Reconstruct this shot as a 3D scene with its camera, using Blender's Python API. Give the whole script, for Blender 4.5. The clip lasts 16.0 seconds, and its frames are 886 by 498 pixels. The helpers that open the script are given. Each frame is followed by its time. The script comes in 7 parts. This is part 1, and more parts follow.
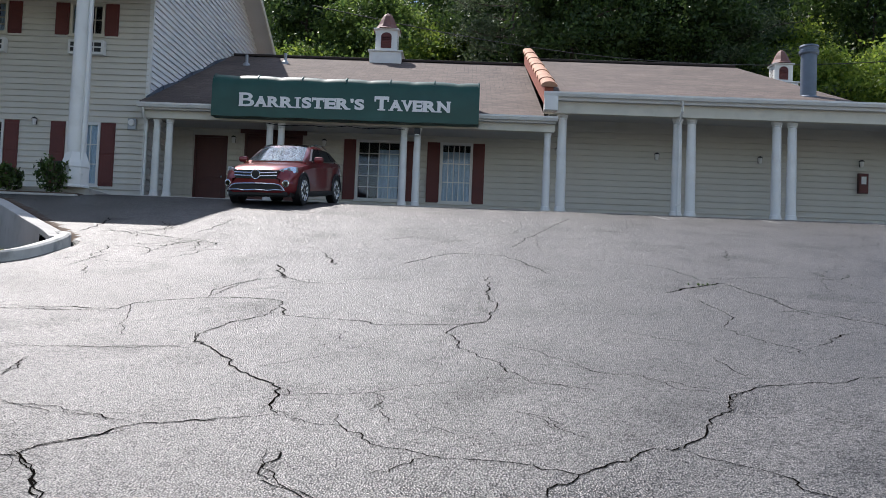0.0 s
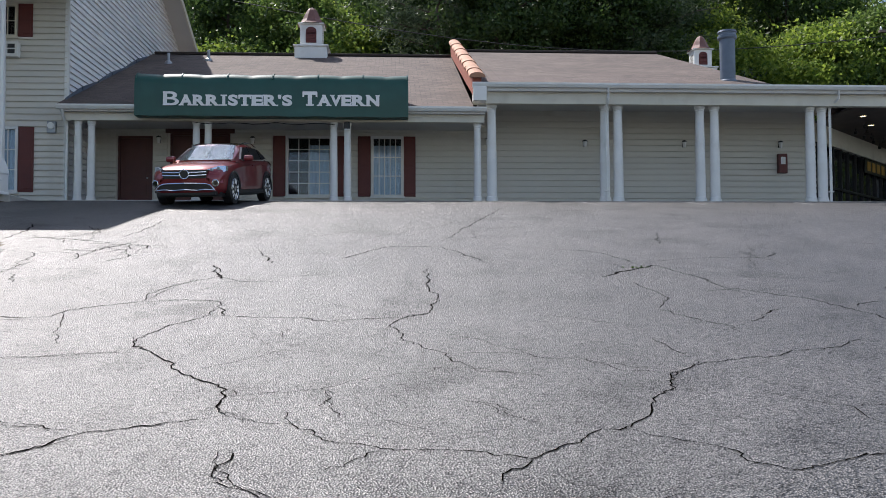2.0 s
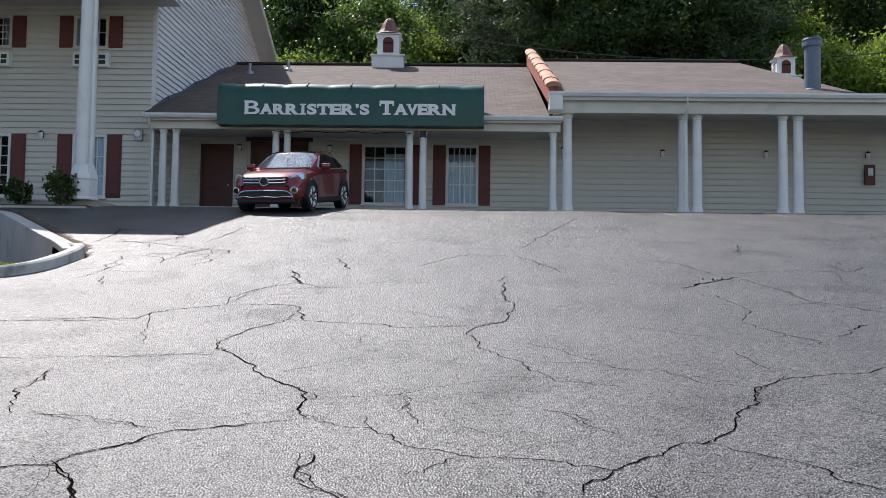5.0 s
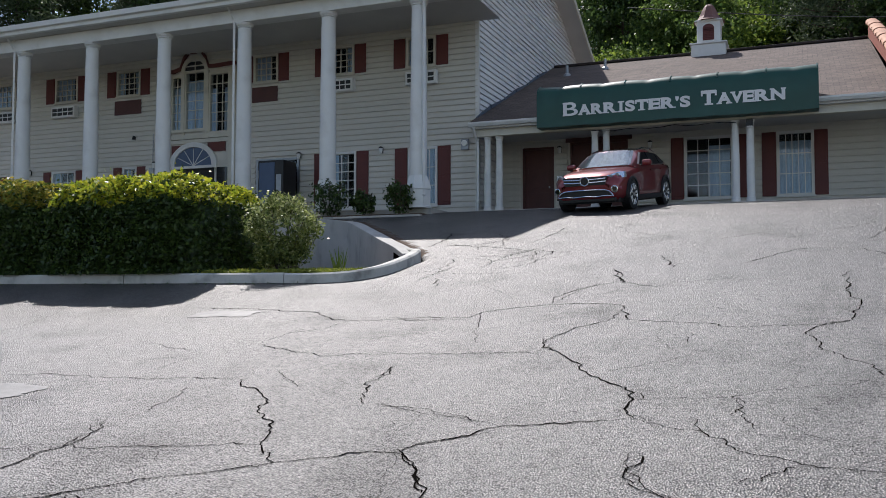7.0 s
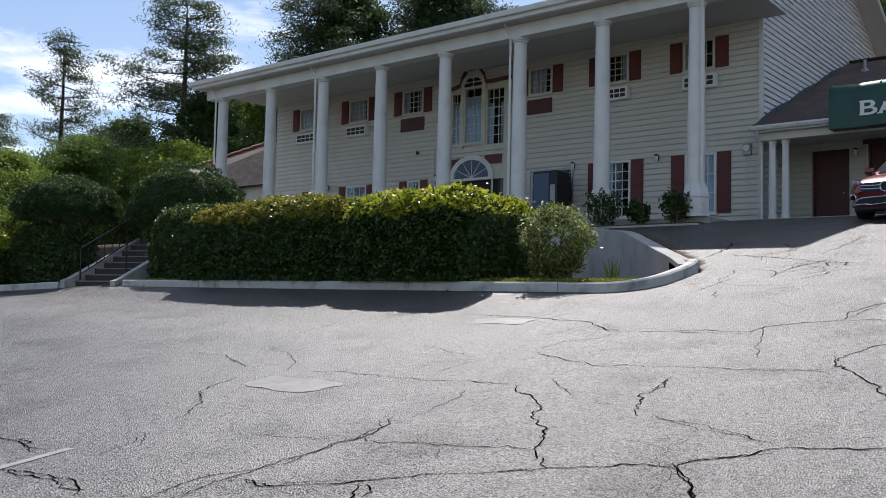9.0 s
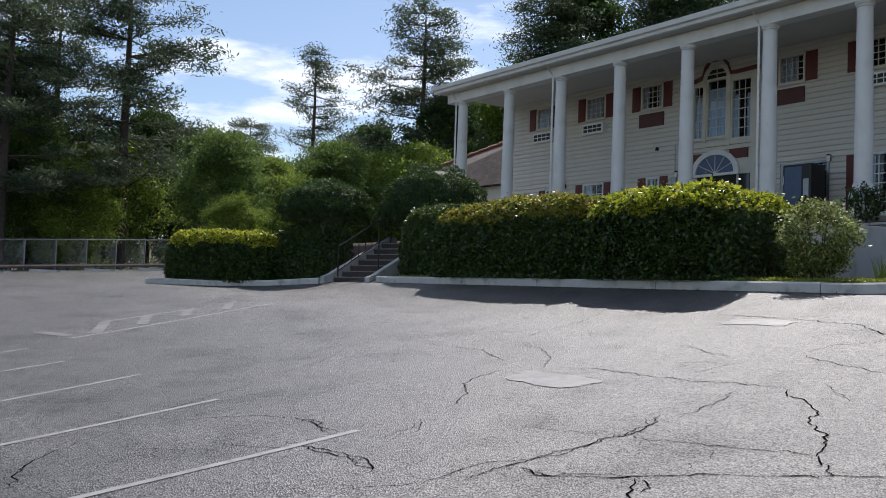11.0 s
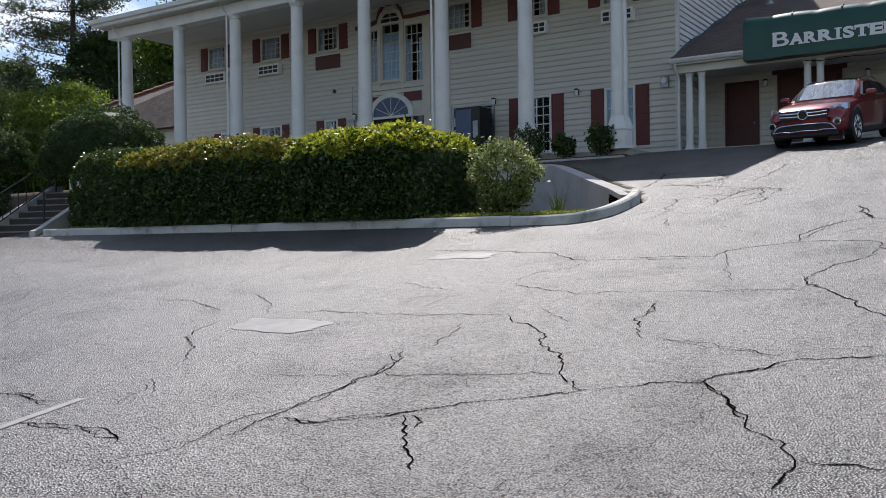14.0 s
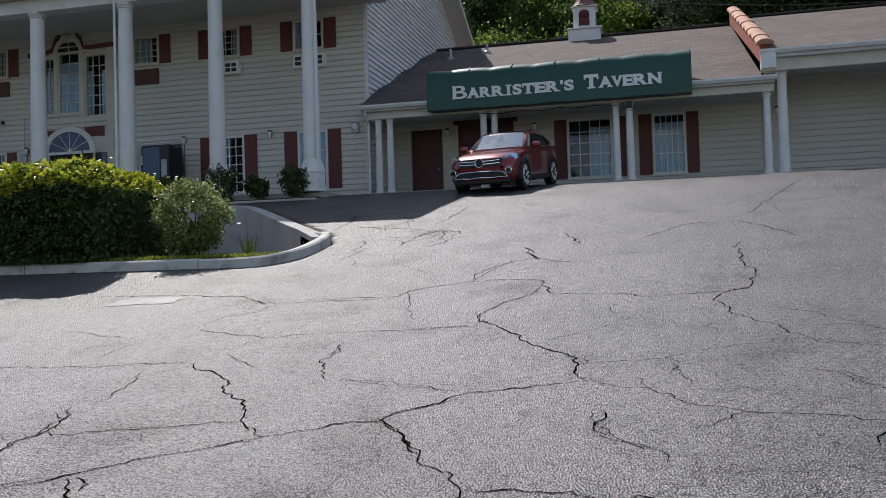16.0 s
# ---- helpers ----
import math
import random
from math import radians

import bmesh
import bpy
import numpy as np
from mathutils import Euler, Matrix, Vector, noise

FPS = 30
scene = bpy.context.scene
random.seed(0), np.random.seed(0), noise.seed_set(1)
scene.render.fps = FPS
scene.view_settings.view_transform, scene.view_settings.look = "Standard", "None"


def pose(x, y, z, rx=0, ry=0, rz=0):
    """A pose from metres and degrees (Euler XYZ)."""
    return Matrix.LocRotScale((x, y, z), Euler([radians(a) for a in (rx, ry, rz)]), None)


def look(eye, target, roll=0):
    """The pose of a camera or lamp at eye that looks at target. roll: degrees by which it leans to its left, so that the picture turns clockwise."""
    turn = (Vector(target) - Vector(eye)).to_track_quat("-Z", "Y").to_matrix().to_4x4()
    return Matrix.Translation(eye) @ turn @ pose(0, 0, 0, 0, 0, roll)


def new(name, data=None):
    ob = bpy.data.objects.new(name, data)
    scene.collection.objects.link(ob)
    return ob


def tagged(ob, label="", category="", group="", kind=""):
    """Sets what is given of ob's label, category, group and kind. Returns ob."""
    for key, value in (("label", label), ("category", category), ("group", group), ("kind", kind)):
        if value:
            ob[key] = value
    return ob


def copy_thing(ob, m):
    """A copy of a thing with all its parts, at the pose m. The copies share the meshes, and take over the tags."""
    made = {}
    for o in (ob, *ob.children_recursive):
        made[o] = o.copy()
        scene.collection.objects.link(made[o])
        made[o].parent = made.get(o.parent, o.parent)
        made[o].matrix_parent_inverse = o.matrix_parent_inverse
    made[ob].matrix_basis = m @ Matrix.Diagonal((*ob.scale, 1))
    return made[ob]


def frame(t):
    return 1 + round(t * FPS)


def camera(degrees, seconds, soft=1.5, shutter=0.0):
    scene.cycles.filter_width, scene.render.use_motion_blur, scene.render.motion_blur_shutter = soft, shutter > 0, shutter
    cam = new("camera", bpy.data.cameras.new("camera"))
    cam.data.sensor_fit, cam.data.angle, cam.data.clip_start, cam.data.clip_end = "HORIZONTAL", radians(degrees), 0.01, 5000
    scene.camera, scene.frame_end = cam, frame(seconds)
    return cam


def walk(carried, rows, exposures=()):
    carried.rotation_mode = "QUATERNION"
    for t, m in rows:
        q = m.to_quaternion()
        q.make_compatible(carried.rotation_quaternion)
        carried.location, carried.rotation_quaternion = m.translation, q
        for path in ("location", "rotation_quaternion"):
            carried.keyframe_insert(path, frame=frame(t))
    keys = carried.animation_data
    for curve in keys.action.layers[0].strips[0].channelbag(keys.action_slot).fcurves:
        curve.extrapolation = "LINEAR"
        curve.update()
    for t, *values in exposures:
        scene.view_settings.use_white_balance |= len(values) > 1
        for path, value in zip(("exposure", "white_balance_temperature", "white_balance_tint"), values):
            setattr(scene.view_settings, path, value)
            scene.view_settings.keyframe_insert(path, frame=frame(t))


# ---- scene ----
cam = camera(52.7, 16.0, soft=0.85)

PATH = [
    (0, (1.466, -7.769, 0.843), (1.422, -5.772, 0.944), 2.3),
    (0.5, (1.46, -7.726, 0.834), (1.539, -5.728, 0.902), 1.4),
    (1, (1.415, -7.752, 0.829), (1.51, -5.756, 0.898), 0.8),
    (1.5, (1.388, -7.784, 0.829), (1.473, -5.788, 0.906), -0.2),
    (2, (1.379, -7.786, 0.832), (1.487, -5.791, 0.92), -0.2),
    (2.5, (1.398, -7.8, 0.851), (1.587, -5.812, 0.954), 0.0),
    (3, (1.398, -7.812, 0.843), (1.65, -5.832, 0.967), 0.1),
    (3.5, (1.382, -7.802, 0.835), (1.619, -5.819, 0.948), 0.4),
    (3.7, (1.386, -7.804, 0.835), (1.597, -5.818, 0.949), 0.5),
    (5.8, (1.281, -7.782, 0.812), (1.124, -5.791, 0.916), 0.58),
    (6, (1.282, -7.779, 0.812), (1.1, -5.79, 0.916), 0.41),
    (6.5, (1.322, -7.806, 0.819), (0.819, -5.874, 0.935), 0.0),
    (7, (1.319, -7.789, 0.821), (0.572, -5.937, 0.921), 0.08),
    (7.5, (1.336, -7.779, 0.818), (0.438, -5.996, 0.924), 0.08),
    (8, (1.35, -7.792, 0.815), (0.366, -6.055, 0.932), 0.32),
    (8.5, (1.362, -7.816, 0.806), (0.252, -6.157, 0.925), 0.83),
    (9, (1.354, -7.853, 0.822), (0.087, -6.309, 0.936), 1.23),
    (9.5, (1.344, -7.906, 0.818), (-0.184, -6.62, 0.91), 2.19),
    (9.7, (1.349, -7.923, 0.815), (-0.243, -6.716, 0.897), 2.2),
    (11.8, (1.11, -8.307, 0.802), (-0.509, -7.136, 0.895), 1.92),
    (12, (1.052, -8.278, 0.793), (-0.559, -7.096, 0.875), 1.86),
    (12.5, (0.88, -8.249, 0.798), (-0.708, -7.037, 0.878), 1.06),
    (13, (0.768, -8.314, 0.788), (-0.695, -6.952, 0.854), 1.24),
    (13.1, (0.74, -8.343, 0.79), (-0.644, -6.9, 0.842), 1.7),
    (13.5, (0.7, -8.435, 0.786), (-0.488, -6.827, 0.789), 0.94),
    (14, (0.656, -8.447, 0.777), (-0.431, -6.769, 0.756), -0.8),
    (14.5, (0.676, -8.428, 0.779), (-0.226, -6.643, 0.769), -0.89),
    (15, (0.711, -8.448, 0.793), (-0.075, -6.609, 0.804), -1.44),
    (15.5, (0.746, -8.45, 0.796), (0.063, -6.57, 0.824), -1.8),
    (16, (0.785, -8.412, 0.798), (0.309, -6.47, 0.854), -1.63),
]
walk(cam, [(t, look(eye, target, roll)) for t, eye, target, roll in PATH], [(0, 0.42, 6480, 13), (1.8, 0.45, 6480, 13), (2.8, 0.58, 6480, 13), (3.7, 0.60, 6480, 13), (6.5, 0.18, 6480, 13), (9.0, 0.06, 6480, 13), (12.5, 0.04, 6480, 13), (15, 0.06, 6480, 13), (16, -0.06, 6480, 13)])

# ---------------------------------------------------------------- light
SUN_AZ, SUN_EL = radians(34.5), radians(53)   # azimuth to the left of +y
world = bpy.data.worlds.new("sky")
scene.world = world
world.use_nodes = True
wn, wl = world.node_tree.nodes, world.node_tree.links
wn.clear()
sky = wn.new("ShaderNodeTexSky")
sky.sky_type, sky.sun_disc = "NISHITA", False
sky.sun_elevation, sky.sun_rotation = SUN_EL, -SUN_AZ
sky.air_density, sky.dust_density, sky.ozone_density = 1.0, 0.6, 2.0
geo = wn.new("ShaderNodeTexCoord")
mp = wn.new("ShaderNodeMapping")
mp.inputs["Scale"].default_value = (1.0, 1.0, 4.2)
cl = wn.new("ShaderNodeTexNoise")
cl.inputs["Scale"].default_value, cl.inputs["Detail"].default_value, cl.inputs["Roughness"].default_value = 3.4, 9, 0.6
cr = wn.new("ShaderNodeValToRGB")
cr.color_ramp.elements[0].position, cr.color_ramp.elements[1].position = 0.52, 0.70
mixc = wn.new("ShaderNodeMixRGB")
mixc.inputs["Color2"].default_value = (10.5, 10.8, 11.2, 1)
bgn = wn.new("ShaderNodeBackground")
bgn.inputs["Strength"].default_value = 0.125
outw = wn.new("ShaderNodeOutputWorld")
wl.new(geo.outputs["Generated"], mp.inputs["Vector"])
wl.new(mp.outputs["Vector"], cl.inputs["Vector"])
wl.new(cl.outputs["Fac"], cr.inputs["Fac"])
wl.new(cr.outputs["Color"], mixc.inputs["Fac"])
wl.new(sky.outputs["Color"], mixc.inputs["Color1"])
wl.new(mixc.outputs["Color"], bgn.inputs["Color"])
wl.new(bgn.outputs["Background"], outw.inputs["Surface"])
sun = new("sun", bpy.data.lights.new("sun", "SUN"))
sun.data.energy, sun.data.angle, sun.data.color = 5.0, radians(0.6), (1.0, 0.965, 0.92)
sun.matrix_world = look((-math.sin(SUN_AZ) * 80, math.cos(SUN_AZ) * 80, 80 * math.tan(SUN_EL)), (0, 0, 0))

# ---------------------------------------------------------------- materials


def material(name, base, rough=0.6, metal=0.0, vary=0.12, scale=3.0, fine=60.0, bump=0.15, dirt=None, island=0.0, objvar=0.0, spec=0.5, bump_dist=0.004):
    """A surface with colour drift at two scales, fine relief and optional stains."""
    m = bpy.data.materials.new(name)
    m.use_nodes = True
    n, l = m.node_tree.nodes, m.node_tree.links
    b = n["Principled BSDF"]
    b.inputs["Roughness"].default_value, b.inputs["Metallic"].default_value = rough, metal
    b.inputs["Specular IOR Level"].default_value = spec
    tc = n.new("ShaderNodeTexCoord")
    big, small = n.new("ShaderNodeTexNoise"), n.new("ShaderNodeTexNoise")
    for t, s, d in ((big, scale, 5), (small, fine, 3)):
        t.inputs["Scale"].default_value, t.inputs["Detail"].default_value = s, d
        l.new(tc.outputs["Object"], t.inputs["Vector"])
    add = n.new("ShaderNodeMath")
    add.operation = "MULTIPLY_ADD"
    l.new(small.outputs["Fac"], add.inputs[0])
    add.inputs[1].default_value = 0.5
    l.new(big.outputs["Fac"], add.inputs[2])
    last = add.outputs[0]
    if island or objvar:
        src = n.new("ShaderNodeNewGeometry") if island else n.new("ShaderNodeObjectInfo")
        rnd = src.outputs["Random Per Island"] if island else src.outputs["Random"]
        ma = n.new("ShaderNodeMath")
        ma.operation = "MULTIPLY_ADD"
        l.new(rnd, ma.inputs[0])
        ma.inputs[1].default_value = island or objvar
        l.new(last, ma.inputs[2])
        last = ma.outputs[0]
    ramp = n.new("ShaderNodeMapRange")
    ramp.inputs["From Min"].default_value, ramp.inputs["From Max"].default_value = 0.45, 1.05 + (island or objvar)
    ramp.inputs["To Min"].default_value, ramp.inputs["To Max"].default_value = 1 - vary, 1 + vary
    l.new(last, ramp.inputs["Value"])
    mul = n.new("ShaderNodeVectorMath")
    mul.operation = "SCALE"
    mul.inputs[0].default_value = base[:3]
    l.new(ramp.outputs["Result"], mul.inputs["Scale"])
    col = mul.outputs["Vector"]
    if dirt:
        dn = n.new("ShaderNodeTexNoise")
        dn.inputs["Scale"].default_value, dn.inputs["Detail"].default_value = dirt[1], 6
        l.new(tc.outputs["Object"], dn.inputs["Vector"])
        dr = n.new("ShaderNodeMapRange")
        dr.inputs["From Min"].default_value, dr.inputs["From Max"].default_value = 0.52, 0.75
        dr.inputs["To Max"].default_value = dirt[2]
        l.new(dn.outputs["Fac"], dr.inputs["Value"])
        mx = n.new("ShaderNodeMixRGB")
        mx.inputs["Color2"].default_value = (*dirt[0], 1)
        l.new(dr.outputs["Result"], mx.inputs["Fac"])
        l.new(col, mx.inputs["Color1"])
        col = mx.outputs["Color"]
    l.new(col, b.inputs["Base Color"])
    if bump:
        bp = n.new("ShaderNodeBump")
        bp.inputs["Strength"].default_value, bp.inputs["Distance"].default_value = bump, bump_dist
        l.new(small.outputs["Fac"], bp.inputs["Height"])
        l.new(bp.outputs["Normal"], b.inputs["Normal"])
    return m


def foliage(name, base, tip, gloss=0.45, through_light=0.35):
    """Leaves: each one its own shade, letting some light through."""
    m = bpy.data.materials.new(name)
    m.use_nodes = True
    n, l = m.node_tree.nodes, m.node_tree.links
    b = n["Principled BSDF"]
    b.inputs["Roughness"].default_value = gloss
    b.inputs["Specular IOR Level"].default_value = 0.4
    g = n.new("ShaderNodeNewGeometry")
    r = n.new("ShaderNodeValToRGB")
    r.color_ramp.elements[0].color, r.color_ramp.elements[1].color = (*base, 1), (*tip, 1)
    l.new(g.outputs["Random Per Island"], r.inputs["Fac"])
    l.new(r.outputs["Color"], b.inputs["Base Color"])
    t = n.new("ShaderNodeBsdfTranslucent")
    l.new(r.outputs["Color"], t.inputs["Color"])
    mx = n.new("ShaderNodeMixShader")
    mx.inputs["Fac"].default_value = through_light
    l.new(b.outputs["BSDF"], mx.inputs[1])
    l.new(t.outputs["BSDF"], mx.inputs[2])
    l.new(mx.outputs["Shader"], n["Material Output"].inputs["Surface"])
    return m


def asphalt_material():
    m = bpy.data.materials.new("asphalt")
    m.use_nodes = True
    n, l = m.node_tree.nodes, m.node_tree.links
    b = n["Principled BSDF"]
    tc = n.new("ShaderNodeTexCoord")

    def tex(kind, s, d=4, rough=0.55):
        t = n.new(kind)
        t.inputs["Scale"].default_value = s
        if kind == "ShaderNodeTexNoise":
            t.inputs["Detail"].default_value, t.inputs["Roughness"].default_value = d, rough
        l.new(tc.outputs["Object"], t.inputs["Vector"])
        return t
    grain = tex("ShaderNodeTexVoronoi", 66)
    speck = tex("ShaderNodeTexVoronoi", 66)
    patch = tex("ShaderNodeTexNoise", 0.35, 6)
    stain = tex("ShaderNodeTexNoise", 0.9, 5)
    mottle = tex("ShaderNodeTexNoise", 13, 6, 0.7)
    r1 = n.new("ShaderNodeValToRGB")
    r1.color_ramp.elements[0].position, r1.color_ramp.elements[1].position = 0.33, 0.68
    r1.color_ramp.elements[0].color, r1.color_ramp.elements[1].color = (0.062, 0.059, 0.055, 1), (0.109, 0.102, 0.095, 1)
    l.new(patch.outputs["Fac"], r1.inputs["Fac"])
    r2 = n.new("ShaderNodeMapRange")
    r2.inputs["From Min"].default_value, r2.inputs["From Max"].default_value = 0.25, 0.62
    r2.inputs["To Min"].default_value, r2.inputs["To Max"].default_value = 1.05, 0.14
    l.new(speck.outputs["Distance"], r2.inputs["Value"])
    stone = n.new("ShaderNodeMapRange")
    stone.inputs["To Min"].default_value, stone.inputs["To Max"].default_value = 0.28, 2.35
    sep = n.new("ShaderNodeSeparateColor")
    l.new(speck.outputs["Color"], sep.inputs["Color"])
    l.new(sep.outputs["Red"], stone.inputs["Value"])
    chip = n.new("ShaderNodeMath")
    chip.operation = "MULTIPLY"
    l.new(r2.outputs["Result"], chip.inputs[0])
    l.new(stone.outputs["Result"], chip.inputs[1])
    r3 = n.new("ShaderNodeMapRange")
    r3.inputs["From Min"].default_value, r3.inputs["From Max"].default_value = 0.50, 0.72
    r3.inputs["To Min"].default_value, r3.inputs["To Max"].default_value = 1.05, 0.42
    l.new(stain.outputs["Fac"], r3.inputs["Value"])
    mm = n.new("ShaderNodeMath")
    mm.operation = "MULTIPLY"
    l.new(chip.outputs[0], mm.inputs[0])
    l.new(r3.outputs["Result"], mm.inputs[1])
    mo = n.new("ShaderNodeMapRange")
    mo.inputs["From Min"].default_value, mo.inputs["From Max"].default_value = 0.3, 0.7
    mo.inputs["To Min"].default_value, mo.inputs["To Max"].default_value = 0.55, 1.48
    l.new(mottle.outputs["Fac"], mo.inputs["Value"])
    m3 = n.new("ShaderNodeMath")
    m3.operation = "MULTIPLY"
    l.new(mm.outputs[0], m3.inputs[0])
    l.new(mo.outputs["Result"], m3.inputs[1])
    sc = n.new("ShaderNodeVectorMath")
    sc.operation = "SCALE"
    l.new(r1.outputs["Color"], sc.inputs[0])
    l.new(m3.outputs[0], sc.inputs["Scale"])
    l.new(sc.outputs["Vector"], b.inputs["Base Color"])
    b.inputs["Roughness"].default_value = 0.48
    gl = n.new("ShaderNodeMath")
    gl.operation, gl.use_clamp = "MULTIPLY", True
    gl.inputs[1].default_value = 3.0
    l.new(m3.outputs[0], gl.inputs[0])
    l.new(gl.outputs[0], b.inputs["Specular IOR Level"])
    bp = n.new("ShaderNodeBump")
    bp.inputs["Strength"].default_value, bp.inputs["Distance"].default_value = 0.70, 0.012
    l.new(grain.outputs["Distance"], bp.inputs["Height"])
    l.new(bp.outputs["Normal"], b.inputs["Normal"])
    return m


def glass_material(name, tint=(0.8, 0.88, 0.92), rough=0.02):
    m = bpy.data.materials.new(name)
    m.use_nodes = True
    b = m.node_tree.nodes["Principled BSDF"]
    b.inputs["Base Color"].default_value = (*tint, 1)
    b.inputs["Roughness"].default_value, b.inputs["Transmission Weight"].default_value, b.inputs["IOR"].default_value = rough, 1.0, 1.45
    return m


def glow(name, colour, strength):
    m = bpy.data.materials.new(name)
    m.use_nodes = True
    b = m.node_tree.nodes["Principled BSDF"]
    b.inputs["Emission Color"].default_value, b.inputs["Emission Strength"].default_value = (*colour, 1), strength
    return m


def shingle_material():
    m = material("shingles", (0.115, 0.088, 0.075), 0.9, vary=0.25, scale=0.7, fine=45, bump=0.5, bump_dist=0.01)
    n, l = m.node_tree.nodes, m.node_tree.links
    br = n.new("ShaderNodeTexBrick")
    br.inputs["Scale"].default_value = 1.0
    br.inputs["Brick Width"].default_value, br.inputs["Row Height"].default_value = 0.32, 0.15
    br.inputs["Mortar Size"].default_value = 0.008
    br.inputs["Color1"].default_value, br.inputs["Color2"].default_value, br.inputs["Mortar"].default_value = (0.74, 0.73, 0.73, 1), (1.2, 1.18, 1.16, 1), (0.34, 0.34, 0.34, 1)
    tc = n.new("ShaderNodeTexCoord")
    l.new(tc.outputs["UV"], br.inputs["Vector"])
    b = n["Principled BSDF"]
    old = b.inputs["Base Color"].links[0].from_socket
    mx = n.new("ShaderNodeMixRGB")
    mx.blend_type = "MULTIPLY"
    mx.inputs["Fac"].default_value = 1
    l.new(old, mx.inputs["Color1"])
    l.new(br.outputs["Color"], mx.inputs["Color2"])
    l.new(mx.outputs["Color"], b.inputs["Base Color"])
    return m


